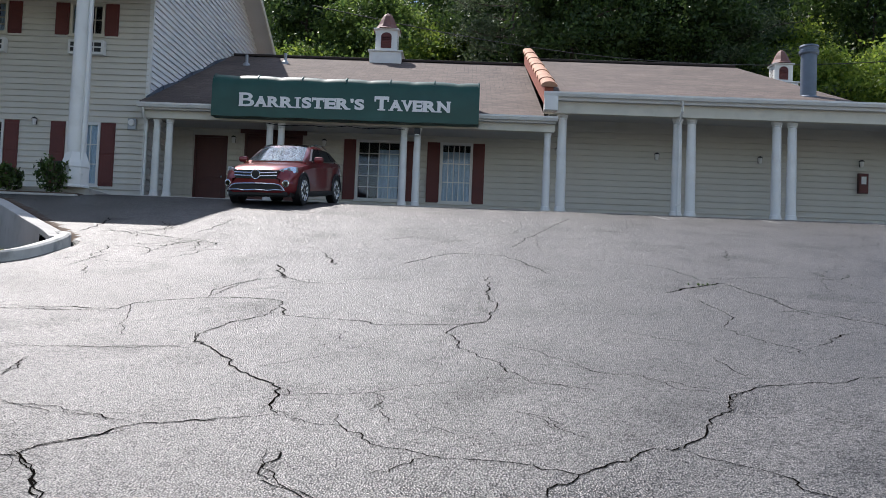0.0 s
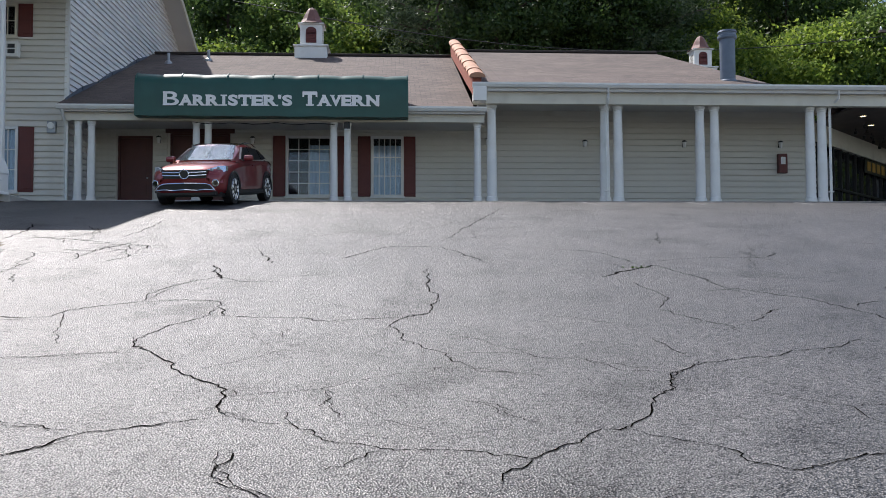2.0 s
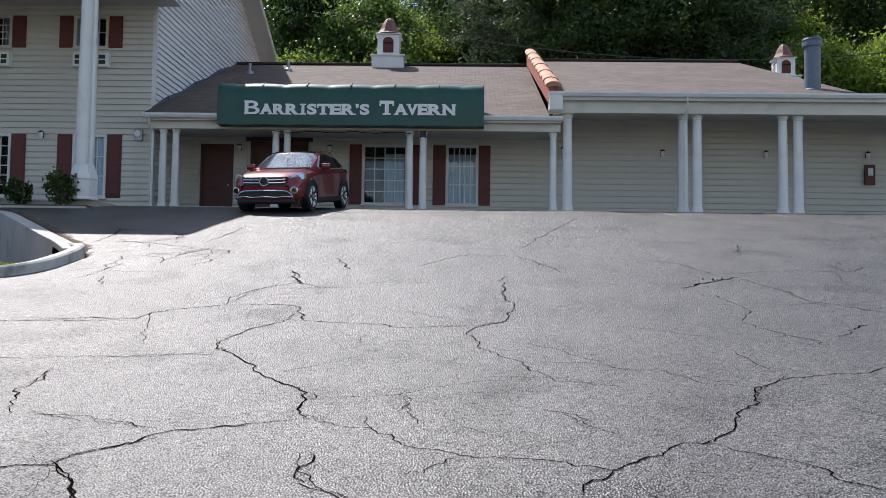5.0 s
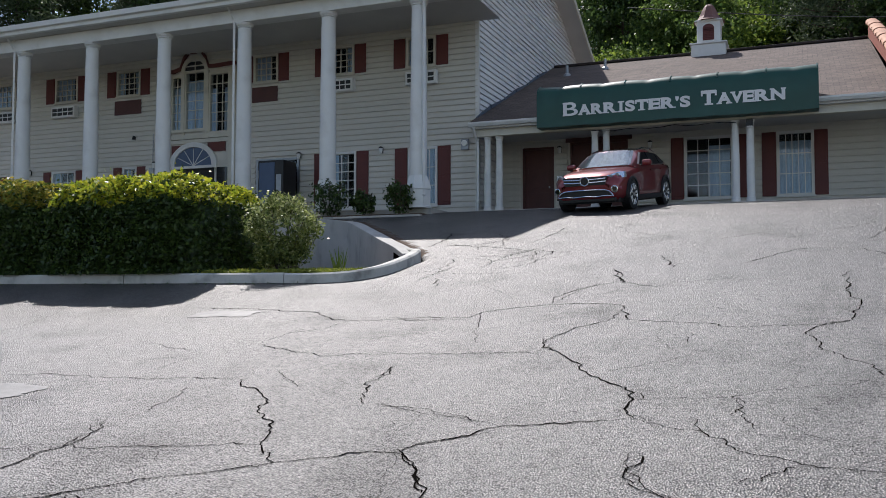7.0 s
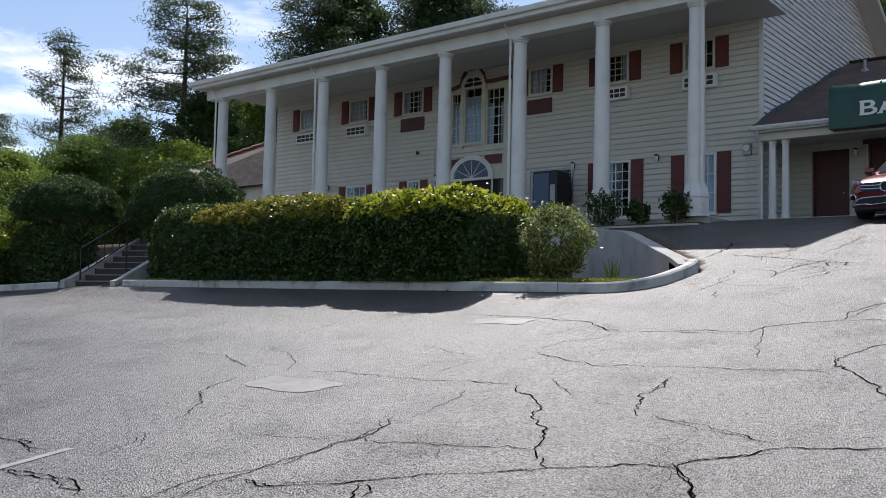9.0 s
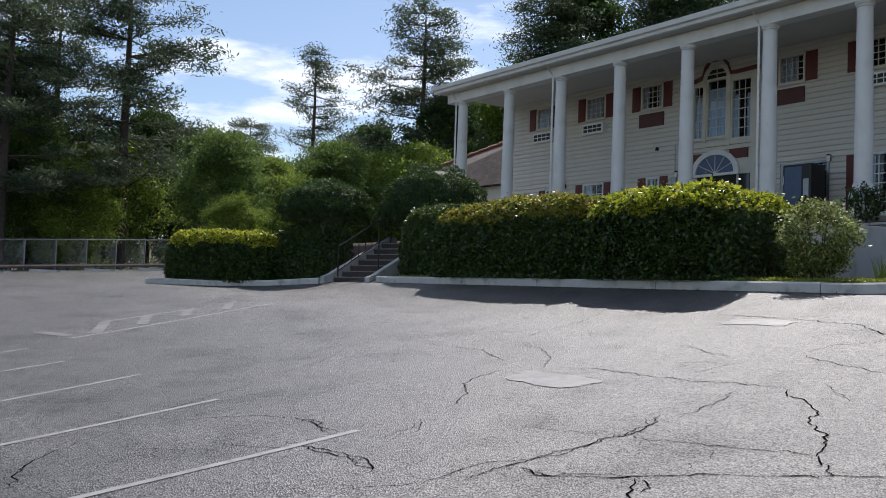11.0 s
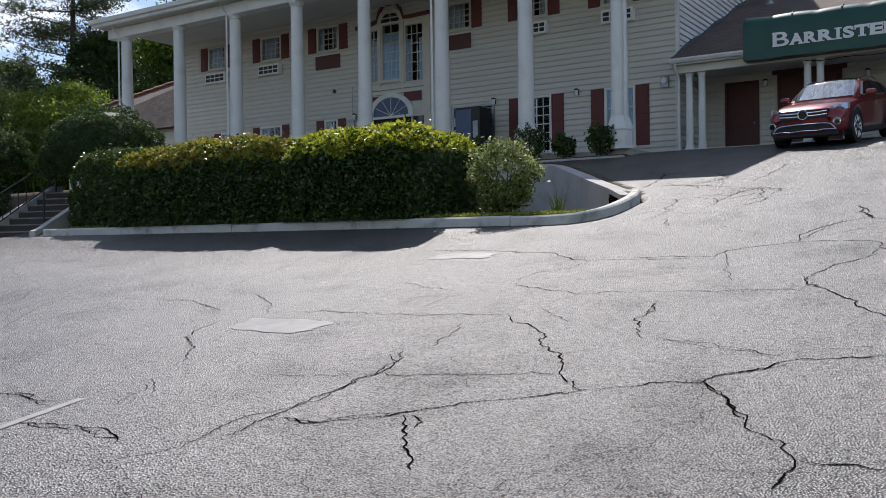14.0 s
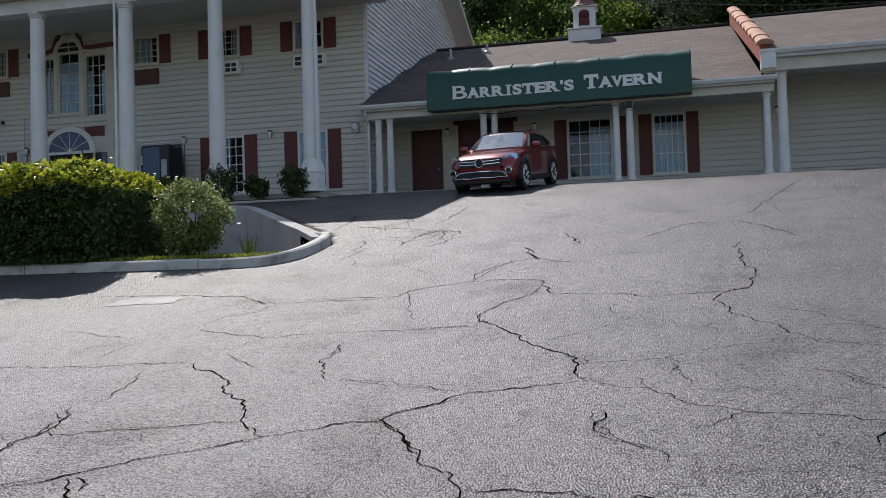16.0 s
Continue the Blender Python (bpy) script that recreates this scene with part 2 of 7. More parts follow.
M = {
    "asphalt": asphalt_material(),
    "siding": material("cream_vinyl_siding", (0.62, 0.595, 0.53), 0.55, vary=0.10, scale=0.8, fine=30, bump=0.05, objvar=0.25, dirt=((0.36, 0.33, 0.25), 1.2, 0.35)),
    "white": material("white_paint", (0.72, 0.72, 0.69), 0.5, vary=0.07, scale=1.5, fine=40, bump=0.05, dirt=((0.45, 0.43, 0.38), 2.0, 0.35)),
    "whitesiding": material("white_siding", (0.80, 0.80, 0.79), 0.5, vary=0.08, scale=1.0, fine=30, bump=0.04, objvar=0.2, dirt=((0.45, 0.43, 0.38), 1.0, 0.3)),
    "trim": material("cream_trim", (0.60, 0.57, 0.48), 0.55, vary=0.08, scale=1.5, fine=40, bump=0.05, dirt=((0.35, 0.32, 0.26), 2.5, 0.3)),
    "maroon": material("maroon_paint", (0.115, 0.022, 0.018), 0.55, vary=0.22, scale=3, fine=40, bump=0.08, objvar=0.3),
    "brown": material("brown_paint", (0.085, 0.025, 0.02), 0.55, vary=0.2, scale=3, fine=40, bump=0.08),
    "shingle": shingle_material(),
    "copper": material("weathered_copper_roof", (0.16, 0.07, 0.055), 0.6, vary=0.25, scale=5, fine=60, bump=0.15),
    "clay": material("clay_tile", (0.46, 0.25, 0.16), 0.8, vary=0.25, scale=6, fine=60, bump=0.3, objvar=0.5),
    "brick": material("red_brick", (0.30, 0.085, 0.05), 0.85, vary=0.25, scale=8, fine=60, bump=0.3),
    "green": material("green_canvas", (0.006, 0.062, 0.045), 0.42, vary=0.16, scale=2, fine=220, bump=0.12, dirt=((0.03, 0.11, 0.09), 1.5, 0.25)),
    "letter": material("white_vinyl", (0.78, 0.78, 0.76), 0.5, vary=0.05, scale=3, fine=50, bump=0),
    "concrete": material("concrete", (0.42, 0.40, 0.36), 0.85, vary=0.18, scale=1.6, fine=70, bump=0.3, dirt=((0.16, 0.15, 0.13), 1.4, 0.55)),
    "stucco": material("grey_stucco", (0.45, 0.44, 0.41), 0.9, vary=0.14, scale=1.2, fine=90, bump=0.4, dirt=((0.2, 0.19, 0.17), 2.2, 0.5)),
    "kerb": material("pale_kerb_paint", (0.52, 0.51, 0.47), 0.8, vary=0.18, scale=2.5, fine=60, bump=0.3, dirt=((0.12, 0.12, 0.11), 3.0, 0.75), objvar=0.2),
    "line": material("worn_white_line", (0.26, 0.255, 0.247), 0.7, vary=0.25, scale=4, fine=80, bump=0.3, dirt=((0.12, 0.115, 0.11), 9.0, 0.8)),
    "fadedline": material("faded_road_paint", (0.165, 0.162, 0.157), 0.7, vary=0.3, scale=4, fine=80, bump=0.3, dirt=((0.10, 0.097, 0.092), 7.0, 0.85)),
    "patch": material("worn_patch", (0.22, 0.213, 0.203), 0.55, vary=0.25, scale=4, fine=80, bump=0.4, dirt=((0.14, 0.135, 0.13), 6.0, 0.7)),
    # near-black: the shade inside the cracks, and the wall stains, as plain colour
    "crack": material("crack_shadow_and_stain", (0.005, 0.0045, 0.004), 1.0, vary=0.3, scale=5, fine=60, bump=0.0, spec=0.0),
    "soil": material("mulch_and_soil", (0.09, 0.06, 0.04), 0.95, vary=0.35, scale=4, fine=50, bump=0.8, bump_dist=0.02),
    "earth": material("leaf_litter", (0.10, 0.085, 0.05), 0.95, vary=0.4, scale=0.8, fine=20, bump=0.8, bump_dist=0.03),
    "steel": material("galvanised_metal", (0.32, 0.34, 0.36), 0.45, metal=0.8, vary=0.15, scale=6, fine=60, bump=0.08),
    "flue": material("blue_grey_flue", (0.12, 0.15, 0.19), 0.5, metal=0.3, vary=0.15, scale=4, fine=40, bump=0.1),
    "black": material("black_metal", (0.012, 0.012, 0.013), 0.45, vary=0.2, scale=6, fine=60, bump=0.05),
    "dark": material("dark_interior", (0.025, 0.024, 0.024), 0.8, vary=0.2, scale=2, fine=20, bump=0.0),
    "curtain": material("pale_curtain", (0.44, 0.54, 0.66), 0.9, vary=0.15, scale=5, fine=60, bump=0.1),
    "plasticw": material("white_plastic", (0.76, 0.76, 0.74), 0.5, vary=0.06, scale=4, fine=40, bump=0.03),
    "soffit": material("white_soffit", (0.55, 0.54, 0.51), 0.6, vary=0.08, scale=1.0, fine=30, bump=0.05),
    "bark": material("pine_bark", (0.075, 0.055, 0.045), 0.95, vary=0.35, scale=5, fine=25, bump=0.9, bump_dist=0.03),
    "wood": material("weathered_pole", (0.15, 0.12, 0.10), 0.9, vary=0.25, scale=4, fine=30, bump=0.4),
    "gold": material("dull_gold_letters", (0.42, 0.24, 0.05), 0.5, vary=0.2, scale=6, fine=50, bump=0.05),
    "paper": material("paper_notice", (0.72, 0.73, 0.74), 0.6, vary=0.06, scale=6, fine=50, bump=0),
    "blue": material("blue_plastic", (0.07, 0.11, 0.19), 0.45, vary=0.1, scale=4, fine=40, bump=0.02),
    "glass": glass_material("window_glass"),
    "darkglass": material("dark_glass", (0.012, 0.014, 0.017), 0.06, vary=0.1, scale=1, fine=8, bump=0, spec=0.8),
    "tint": material("tinted_car_glass", (0.01, 0.011, 0.013), 0.04, vary=0.05, scale=2, fine=8, bump=0, spec=0.9),
    "chrome": material("chrome", (0.75, 0.76, 0.78), 0.12, metal=1.0, vary=0.03, scale=5, fine=40, bump=0),
    "rubber": material("tyre_rubber", (0.018, 0.018, 0.018), 0.85, vary=0.2, scale=8, fine=60, bump=0.2),
    "brownceil": material("dark_boarded_ceiling", (0.11, 0.085, 0.07), 0.8, vary=0.2, scale=2, fine=30, bump=0.1),
    "nosing": material("pale_step_nosing", (0.22, 0.20, 0.18), 0.9, vary=0.3, scale=5, fine=50, bump=0.3),
    "step": material("dark_stained_concrete", (0.055, 0.045, 0.038), 0.9, vary=0.3, scale=3, fine=50, bump=0.4),
    # metallic and pale blue: the bright sky reflection is put into the colour
    "windscreen": material("windscreen_sky_mirror", (0.56, 0.66, 0.72), 0.02, metal=0.9, vary=0.05, scale=2, fine=8, bump=0, spec=1.0),
    "bulb": glow("warm_bulb", (1.0, 0.74, 0.42), 3),
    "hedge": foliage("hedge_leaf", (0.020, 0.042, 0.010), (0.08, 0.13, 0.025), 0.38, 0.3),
    # hedge tops: new growth, with the sun on it put into the colour
    "hedgetop": foliage("sunlit_new_hedge_leaf", (0.24, 0.34, 0.03), (0.62, 0.56, 0.05), 0.5, 0.4),
    "hedgered": foliage("sunlit_reddish_hedge_leaf", (0.17, 0.23, 0.03), (0.42, 0.31, 0.05), 0.5, 0.4),
    "shrub": foliage("glossy_shrub_leaf", (0.045, 0.075, 0.018), (0.22, 0.26, 0.07), 0.4, 0.35),
    "juniper": foliage("juniper_leaf", (0.016, 0.038, 0.011), (0.085, 0.14, 0.032), 0.6, 0.35),
    "leaf": foliage("tree_leaf", (0.05, 0.10, 0.024), (0.19, 0.27, 0.06), 0.45, 0.55),
    "leafdark": foliage("dark_tree_leaf", (0.021, 0.048, 0.014), (0.08, 0.13, 0.03), 0.5, 0.45),
    "leafy": foliage("spring_leaf", (0.08, 0.15, 0.022), (0.30, 0.38, 0.06), 0.5, 0.55),
    "needle": foliage("pine_needle", (0.035, 0.058, 0.03), (0.13, 0.17, 0.085), 0.6, 0.4),
    "grass": foliage("grass_blade", (0.12, 0.16, 0.02), (0.34, 0.36, 0.06), 0.6, 0.35),
    "shrubtip": foliage("pale_glint_shrub_leaf", (0.24, 0.29, 0.09), (0.52, 0.54, 0.26), 0.45, 0.4),
}
car_red = material("red_car_paint", (0.19, 0.008, 0.012), 0.28, metal=0.35, vary=0.04, scale=2, fine=200, bump=0)
car_red.node_tree.nodes["Principled BSDF"].inputs["Coat Weight"].default_value = 1.0
car_red.node_tree.nodes["Principled BSDF"].inputs["Coat Roughness"].default_value = 0.04
M["carred"] = car_red

# ---------------------------------------------------------------- mesh helpers


def box(bm, x0, x1, y0, y1, z0, z1, bevel=0.0):
    r = bmesh.ops.create_cube(bm, size=1, matrix=Matrix.Translation(((x0 + x1) / 2, (y0 + y1) / 2, (z0 + z1) / 2)) @ Matrix.Diagonal((abs(x1 - x0), abs(y1 - y0), abs(z1 - z0), 1)))
    if bevel:
        edges = list({e for v in r["verts"] for e in v.link_edges})
        bmesh.ops.bevel(bm, geom=edges, offset=bevel, segments=2, affect="EDGES", profile=0.5)
    return bm


def turned(bm, rings, seg=20, at=(0, 0, 0)):
    """A solid of revolution about z from (radius, height) pairs."""
    loops = []
    for r, z in rings:
        loops.append([bm.verts.new((at[0] + r * math.cos(2 * math.pi * k / seg), at[1] + r * math.sin(2 * math.pi * k / seg), at[2] + z)) for k in range(seg)])
    for a, b in zip(loops, loops[1:]):
        for k in range(seg):
            bm.faces.new((a[k], a[(k + 1) % seg], b[(k + 1) % seg], b[k]))
    bm.faces.new(loops[0][::-1])
    bm.faces.new(loops[-1])
    return bm


def tube(bm, pts, radius, seg=8):
    """A round bar along points."""
    pts = [Vector(p) for p in pts]
    prev = None
    for i, p in enumerate(pts):
        d = (pts[min(i + 1, len(pts) - 1)] - pts[max(i - 1, 0)]).normalized()
        u = d.cross(Vector((0, 0, 1)) if abs(d.z) < 0.95 else Vector((1, 0, 0))).normalized()
        v = d.cross(u)
        r = radius[i] if isinstance(radius, (list, tuple)) else radius
        ring = [bm.verts.new(p + r * (math.cos(2 * math.pi * k / seg) * u + math.sin(2 * math.pi * k / seg) * v)) for k in range(seg)]
        if prev:
            for k in range(seg):
                bm.faces.new((prev[k], prev[(k + 1) % seg], ring[(k + 1) % seg], ring[k]))
        else:
            bm.faces.new(ring[::-1])
        prev = ring
    bm.faces.new(prev)
    return bm


def prism(bm, outline, a, b):
    """Sweeps a flat outline from the map a(point) to the map b(point)."""
    va, vb = [bm.verts.new(a(p)) for p in outline], [bm.verts.new(b(p)) for p in outline]
    n = len(outline)
    bm.faces.new(va)
    bm.faces.new(vb[::-1])
    for k in range(n):
        bm.faces.new((va[k], vb[k], vb[(k + 1) % n], va[(k + 1) % n]))
    return bm


def mesh_of(name, bm, mat, smooth=False):
    bmesh.ops.recalc_face_normals(bm, faces=bm.faces[:])
    me = bpy.data.meshes.new(name)
    bm.to_mesh(me)
    bm.free()
    for m in mat if isinstance(mat, (list, tuple)) else [mat]:
        me.materials.append(m)
    if smooth:
        for p in me.polygons:
            p.use_smooth = True
        me.set_sharp_from_angle(angle=radians(35))
    return me


def part(name, bm, mat, parent=None, label="", smooth=False):
    ob = new(name, mesh_of(name, bm, mat, smooth))
    ob.parent = parent
    if label:
        ob["label"] = label
    return ob


def empty(name, label, category, at=(0, 0, 0), group="", kind="", turn=0):
    ob = new(name)
    ob.matrix_world = pose(*at, 0, 0, turn)
    ob.empty_display_size = 0.2
    return tagged(ob, label, category, group, kind)


def B(*a, bevel=0.0):
    return box(bmesh.new(), *a, bevel=bevel)


def structure(name, bm, mat, label, category, parent=None):
    return tagged(part(name, bm, mat, parent), label, category, kind="structure")


def leaf_mesh(name, centres, size, mat, rng, up=0.0, aspect=0.55, second=None):
    """Many small leaf quads at the given centres (n x 3). second: (material, mask)."""
    c = np.asarray(centres, float)
    n = len(c)
    d = rng.normal(size=(n, 3))
    d[:, 2] += up
    d /= np.linalg.norm(d, axis=1)[:, None]
    e = np.cross(d, rng.normal(size=(n, 3)))
    e /= np.linalg.norm(e, axis=1)[:, None]
    f = np.cross(d, e)
    s = size * rng.uniform(0.6, 1.35, n)[:, None]
    v = np.stack([c - e * s, c + f * s * aspect, c + e * s, c - f * s * aspect], 1).reshape(-1, 3)
    me = bpy.data.meshes.new(name)
    me.vertices.add(4 * n)
    me.vertices.foreach_set("co", v.ravel())
    me.loops.add(4 * n)
    me.loops.foreach_set("vertex_index", np.arange(4 * n))
    me.polygons.add(n)
    me.polygons.foreach_set("loop_start", np.arange(n) * 4)
    me.materials.append(mat)
    if second:
        me.materials.append(second[0])
        me.polygons.foreach_set("material_index", second[1].astype(int))
    me.update(calc_edges=True)
    me.validate()
    return me


# ---------------------------------------------------------------- ground
KNOTS = np.array([(-70, -7.2), (-30, -3.0), (-14, -1.42), (-8, -.82), (-3, -.33), (0, .08), (2.8, .56), (5.6, 1.13), (9, 1.78), (12, 2.42), (15, 2.98), (16.5, 3.2), (18.5, 3.38), (22, 3.45), (34, 3.6), (60, 4.2)])
SLOPES = np.gradient(KNOTS[:, 1], KNOTS[:, 0])


def rise(y):
    y = min(max(y, -69.9), 59.9)
    i = int(np.clip(np.searchsorted(KNOTS[:, 0], y) - 1, 0, len(KNOTS) - 2))
    h = KNOTS[i + 1, 0] - KNOTS[i, 0]
    t = (y - KNOTS[i, 0]) / h
    return float((2 * t**3 - 3 * t * t + 1) * KNOTS[i, 1] + (t**3 - 2 * t * t + t) * h * SLOPES[i] + (3 * t * t - 2 * t**3) * KNOTS[i + 1, 1] + (t**3 - t * t) * h * SLOPES[i + 1])


def step(a, b, x):
    t = min(max((x - a) / (b - a), 0), 1)
    return t * t * (3 - 2 * t)


def lot(x, y):
    """Height of the car park: it climbs towards the buildings and levels out to the west."""
    s = step(-12, -30, x)
    dip = 0.10 * step(-6, -8, x) * step(-34, -26, x) * step(0.5, 3.0, y) * (1 - step(3.6, 4.8, y))
    return rise(y) * (1 - s) + (0.74 + 0.055 * y) * s - dip


def terrace(x, y):
    """Height of the upper drive in front of the inn."""
    s = step(-10, -18, x)
    return rise(y) * (1 - s) + s * (2.55 + 0.075 * max(y - 9.5, -3))


def bed_edge(x):
    """Front edge of the upper drive, behind the planting."""
    if x > -9.5:
        return 7.75 + (-5.3 - x) * 1.32
    if x > -11.5:
        return 13.294 + (-9.5 - x) * 0.75
    return 8.6 + 6.194 * step(-16.0, -11.5, x)


def ground_height(x, y):
    z = land_base(x, y)
    if x < -5.0 and y > 4.9 and x > -45:
        inner = step(-5.1, -5.25, x) * step(4.95, 5.12, y)
        if x > -6.0 and y < 5.9:
            inner = step(0.88, 0.74, math.hypot(x + 6.0, y - 5.9))
        e = bed_edge(x)
        up = step(e - 0.24, e - 0.04, y)
        bed = lot(x, 5.0) + 0.14 + 0.03 * (y - 5)
        if x > -21.9 or y > 6.5:
            z = z * (1 - inner) + inner * (bed * (1 - up) + terrace(x, y) * up)
    return z


def land_base(x, y):
    return lot(x, y) + 0.3 * step(-28, -55, x) + 11.0 * step(36, 80, y) - 4.0 * step(-66, -85, x)


def ground():
    xs = np.concatenate([np.linspace(-420, -70, 16)[:-1], np.linspace(-70, -34, 25)[:-1], np.arange(-34, -12, 0.4), np.arange(-12, -4.6, 0.14), np.arange(-4.6, 26, 0.4), np.linspace(26, 70, 24), np.linspace(80, 420, 14)])
    ys = np.concatenate([np.linspace(-300, -30, 14)[:-1], np.linspace(-30, -12, 16)[:-1], np.arange(-12, 4.6, 0.4), np.arange(4.6, 15.2, 0.14), np.arange(15.2, 24, 0.4), np.linspace(24, 90, 30), np.linspace(100, 420, 14)])
    verts = [(x, y, ground_height(x, y)) for y in ys for x in xs]
    nx = len(xs)
    faces = [(j * nx + i, j * nx + i + 1, (j + 1) * nx + i + 1, (j + 1) * nx + i) for j in range(len(ys) - 1) for i in range(nx - 1)]
    me = bpy.data.meshes.new("ground")
    me.from_pydata(verts, [], faces)
    me.materials.append(M["asphalt"])
    me.materials.append(M["earth"])
    me.materials.append(M["soil"])
    for p in me.polygons:
        p.use_smooth = True
        x, y, _ = p.center
        if y > 34 or x < -62 or x > 60 or y < -60:
            p.material_index = 1
        elif -34 < x < -5.4 and 5.1 < y < bed_edge(x) + 0.3 and (x > -21.9 or y > 6.5):
            p.material_index = 2
    return tagged(new("ground", me), "cracked grey asphalt car park climbing to the buildings", "ground", kind="structure")


ground()

# ---------------------------------------------------------------- siding and walls
BOARD = {}


def board_mesh(e, mat):
    if (e, mat.name) not in BOARD:
        bm = bmesh.new()
        prof = [(0.0, 0.024), (-0.050, 0.024), (-0.052, 0.040), (-0.040, e * 0.55), (-0.010, e), (0.0, e)]
        prism(bm, prof, lambda p: (0, p[0], p[1]), lambda p: (1, p[0], p[1]))
        BOARD[(e, mat.name)] = mesh_of("siding_board", bm, mat)
    return BOARD[(e, mat.name)]


def siding(parent, mat, origin, turn, z1, e, runs):
    """Lap boards from the origin's height to z1; runs(z) gives the stretches (u0, u1) of each course."""
    z = origin[2]
    me = board_mesh(e, mat)
    base = pose(*origin, 0, 0, turn)
    while z + e <= z1 + 0.02:
        for u0, u1 in runs(z + e / 2):
            ob = new("siding_board", me)
            ob.parent = parent
            ob.matrix_local = base @ Matrix.Translation((u0, 0, z - origin[2])) @ Matrix.Diagonal((u1 - u0, 1, 1, 1))
        z += e


def cut_runs(x0, x1, holes):
    def runs(z):
        spans = [(x0, x1)]
        for a, b, c, d in holes:
            if c < z < d:
                spans = [s for u, v in spans for s in ((u, min(v, a)), (max(u, b), v)) if s[1] - s[0] > 0.03]
        return [(u - x0, v - x0) for u, v in spans]
    return runs


def wall_with_holes(bm, x0, x1, y0, y1, z0, z1, holes):
    xs = sorted({x0, x1, *[h[0] for h in holes], *[h[1] for h in holes]})
    for a, b in zip(xs, xs[1:]):
        m = (a + b) / 2
        cuts = sorted((h[2], h[3]) for h in holes if h[0] < m < h[1])
        z = z0
        for c, d in cuts:
            if c > z + 0.01:
                box(bm, a, b, y0, y1, z, c)
            z = max(z, d)
        if z < z1 - 0.01:
            box(bm, a, b, y0, y1, z, z1)
    return bm


def window(name, x0, x1, z0, z1, y, cols, rows, curtain=(), shutters=(), frame_mat="white", label="white framed window with small panes", shutter_label="maroon wooden shutter"):
    """A glazed window in a wall whose face lies at y, with panes, bars, curtain and shutters."""
    w = empty(name, label, "window", ((x0 + x1) / 2, y, z0), kind="structure")
    inv = Matrix.Translation((-(x0 + x1) / 2, -y, -z0))

    def put(n, bm, mat, lab="", par=w):
        bm.transform(inv)
        return part(n, bm, mat, par, lab)
    t = 0.06
    bm = bmesh.new()
    box(bm, x0 - 0.02, x0 + t, y - 0.05, y + 0.1, z0 - 0.02, z1 + 0.02)
    box(bm, x1 - t, x1 + 0.02, y - 0.05, y + 0.1, z0 - 0.02, z1 + 0.02)
    box(bm, x0 + t, x1 - t, y - 0.05, y + 0.1, z1 - t, z1 + 0.02)
    box(bm, x0 + t, x1 - t, y - 0.05, y + 0.1, z0 - 0.02, z0 + t)
    put("window_frame", bm, M[frame_mat])
    put("window_sill", B(x0 - 0.06, x1 + 0.06, y - 0.09, y - 0.052, z0 - 0.06, z0 + 0.0, bevel=0.006), M[frame_mat])
    cw, rh = (x1 - x0 - 2 * t) / cols, (z1 - z0 - 2 * t) / rows
    for i in range(1, cols):
        put("bar", B(x0 + t + i * cw - 0.014, x0 + t + i * cw + 0.014, y - 0.012, y + 0.03, z0 + t, z1 - t), M[frame_mat])
    for j in range(1, rows):
        put("bar", B(x0 + t, x1 - t, y - 0.009, y + 0.027, z0 + t + j * rh - 0.014, z0 + t + j * rh + 0.014), M[frame_mat])
    for i in range(cols):
        for j in range(rows):
            p = put("pane", B(x0 + t + i * cw + 0.014, x0 + t + (i + 1) * cw - 0.014, y + 0.006, y + 0.014, z0 + t + j * rh + 0.014, z0 + t + (j + 1) * rh - 0.014), M["glass"])
            p.visible_shadow = False
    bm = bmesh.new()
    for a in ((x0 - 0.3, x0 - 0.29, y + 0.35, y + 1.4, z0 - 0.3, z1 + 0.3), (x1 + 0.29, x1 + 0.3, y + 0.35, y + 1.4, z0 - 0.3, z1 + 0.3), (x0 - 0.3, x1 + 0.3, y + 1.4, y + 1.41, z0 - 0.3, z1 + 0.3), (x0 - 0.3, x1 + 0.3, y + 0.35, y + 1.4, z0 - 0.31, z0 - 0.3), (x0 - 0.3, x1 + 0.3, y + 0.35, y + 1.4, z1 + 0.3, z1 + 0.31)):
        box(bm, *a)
    # near-black box: the dimness of the room is put into the colour
    put("room_shade_box", bm, M["dark"], "near-black box painted as a dim room")
    for u0, u1, v0, v1 in curtain:
        bm = bmesh.new()
        a, b = x0 + t + (x1 - x0 - 2 * t) * u0, x0 + t + (x1 - x0 - 2 * t) * u1
        n = max(8, int((b - a) / 0.035))
        zz0, zz1 = z0 + (z1 - z0) * v0, z0 + (z1 - z0) * v1
        lo = [bm.verts.new((a + (b - a) * k / n, y + 0.10 + 0.022 * math.sin(k * 1.7) + 0.01 * math.sin(k * 0.6), zz0)) for k in range(n + 1)]
        hi = [bm.verts.new((a + (b - a) * k / n, y + 0.10 + 0.016 * math.sin(k * 1.7), zz1)) for k in range(n + 1)]
        for k in range(n):
            bm.faces.new((lo[k], lo[k + 1], hi[k + 1], hi[k]))
        put("curtain", bm, M["curtain"], "pale drawn curtain")
    for a, b in shutters:
        bm = B(a, b, y - 0.065, y - 0.032, z0 - 0.01, z1 + 0.01, bevel=0.006)
        zs = np.linspace(z0 + 0.06, z1 - 0.06, 3)
        for c, d in zip(zs, zs[1:]):
            box(bm, a + 0.05, b - 0.05, y - 0.078, y - 0.064, c + 0.03, d - 0.03, bevel=0.008)
        put("shutter", bm, M["maroon"], shutter_label)
    return w


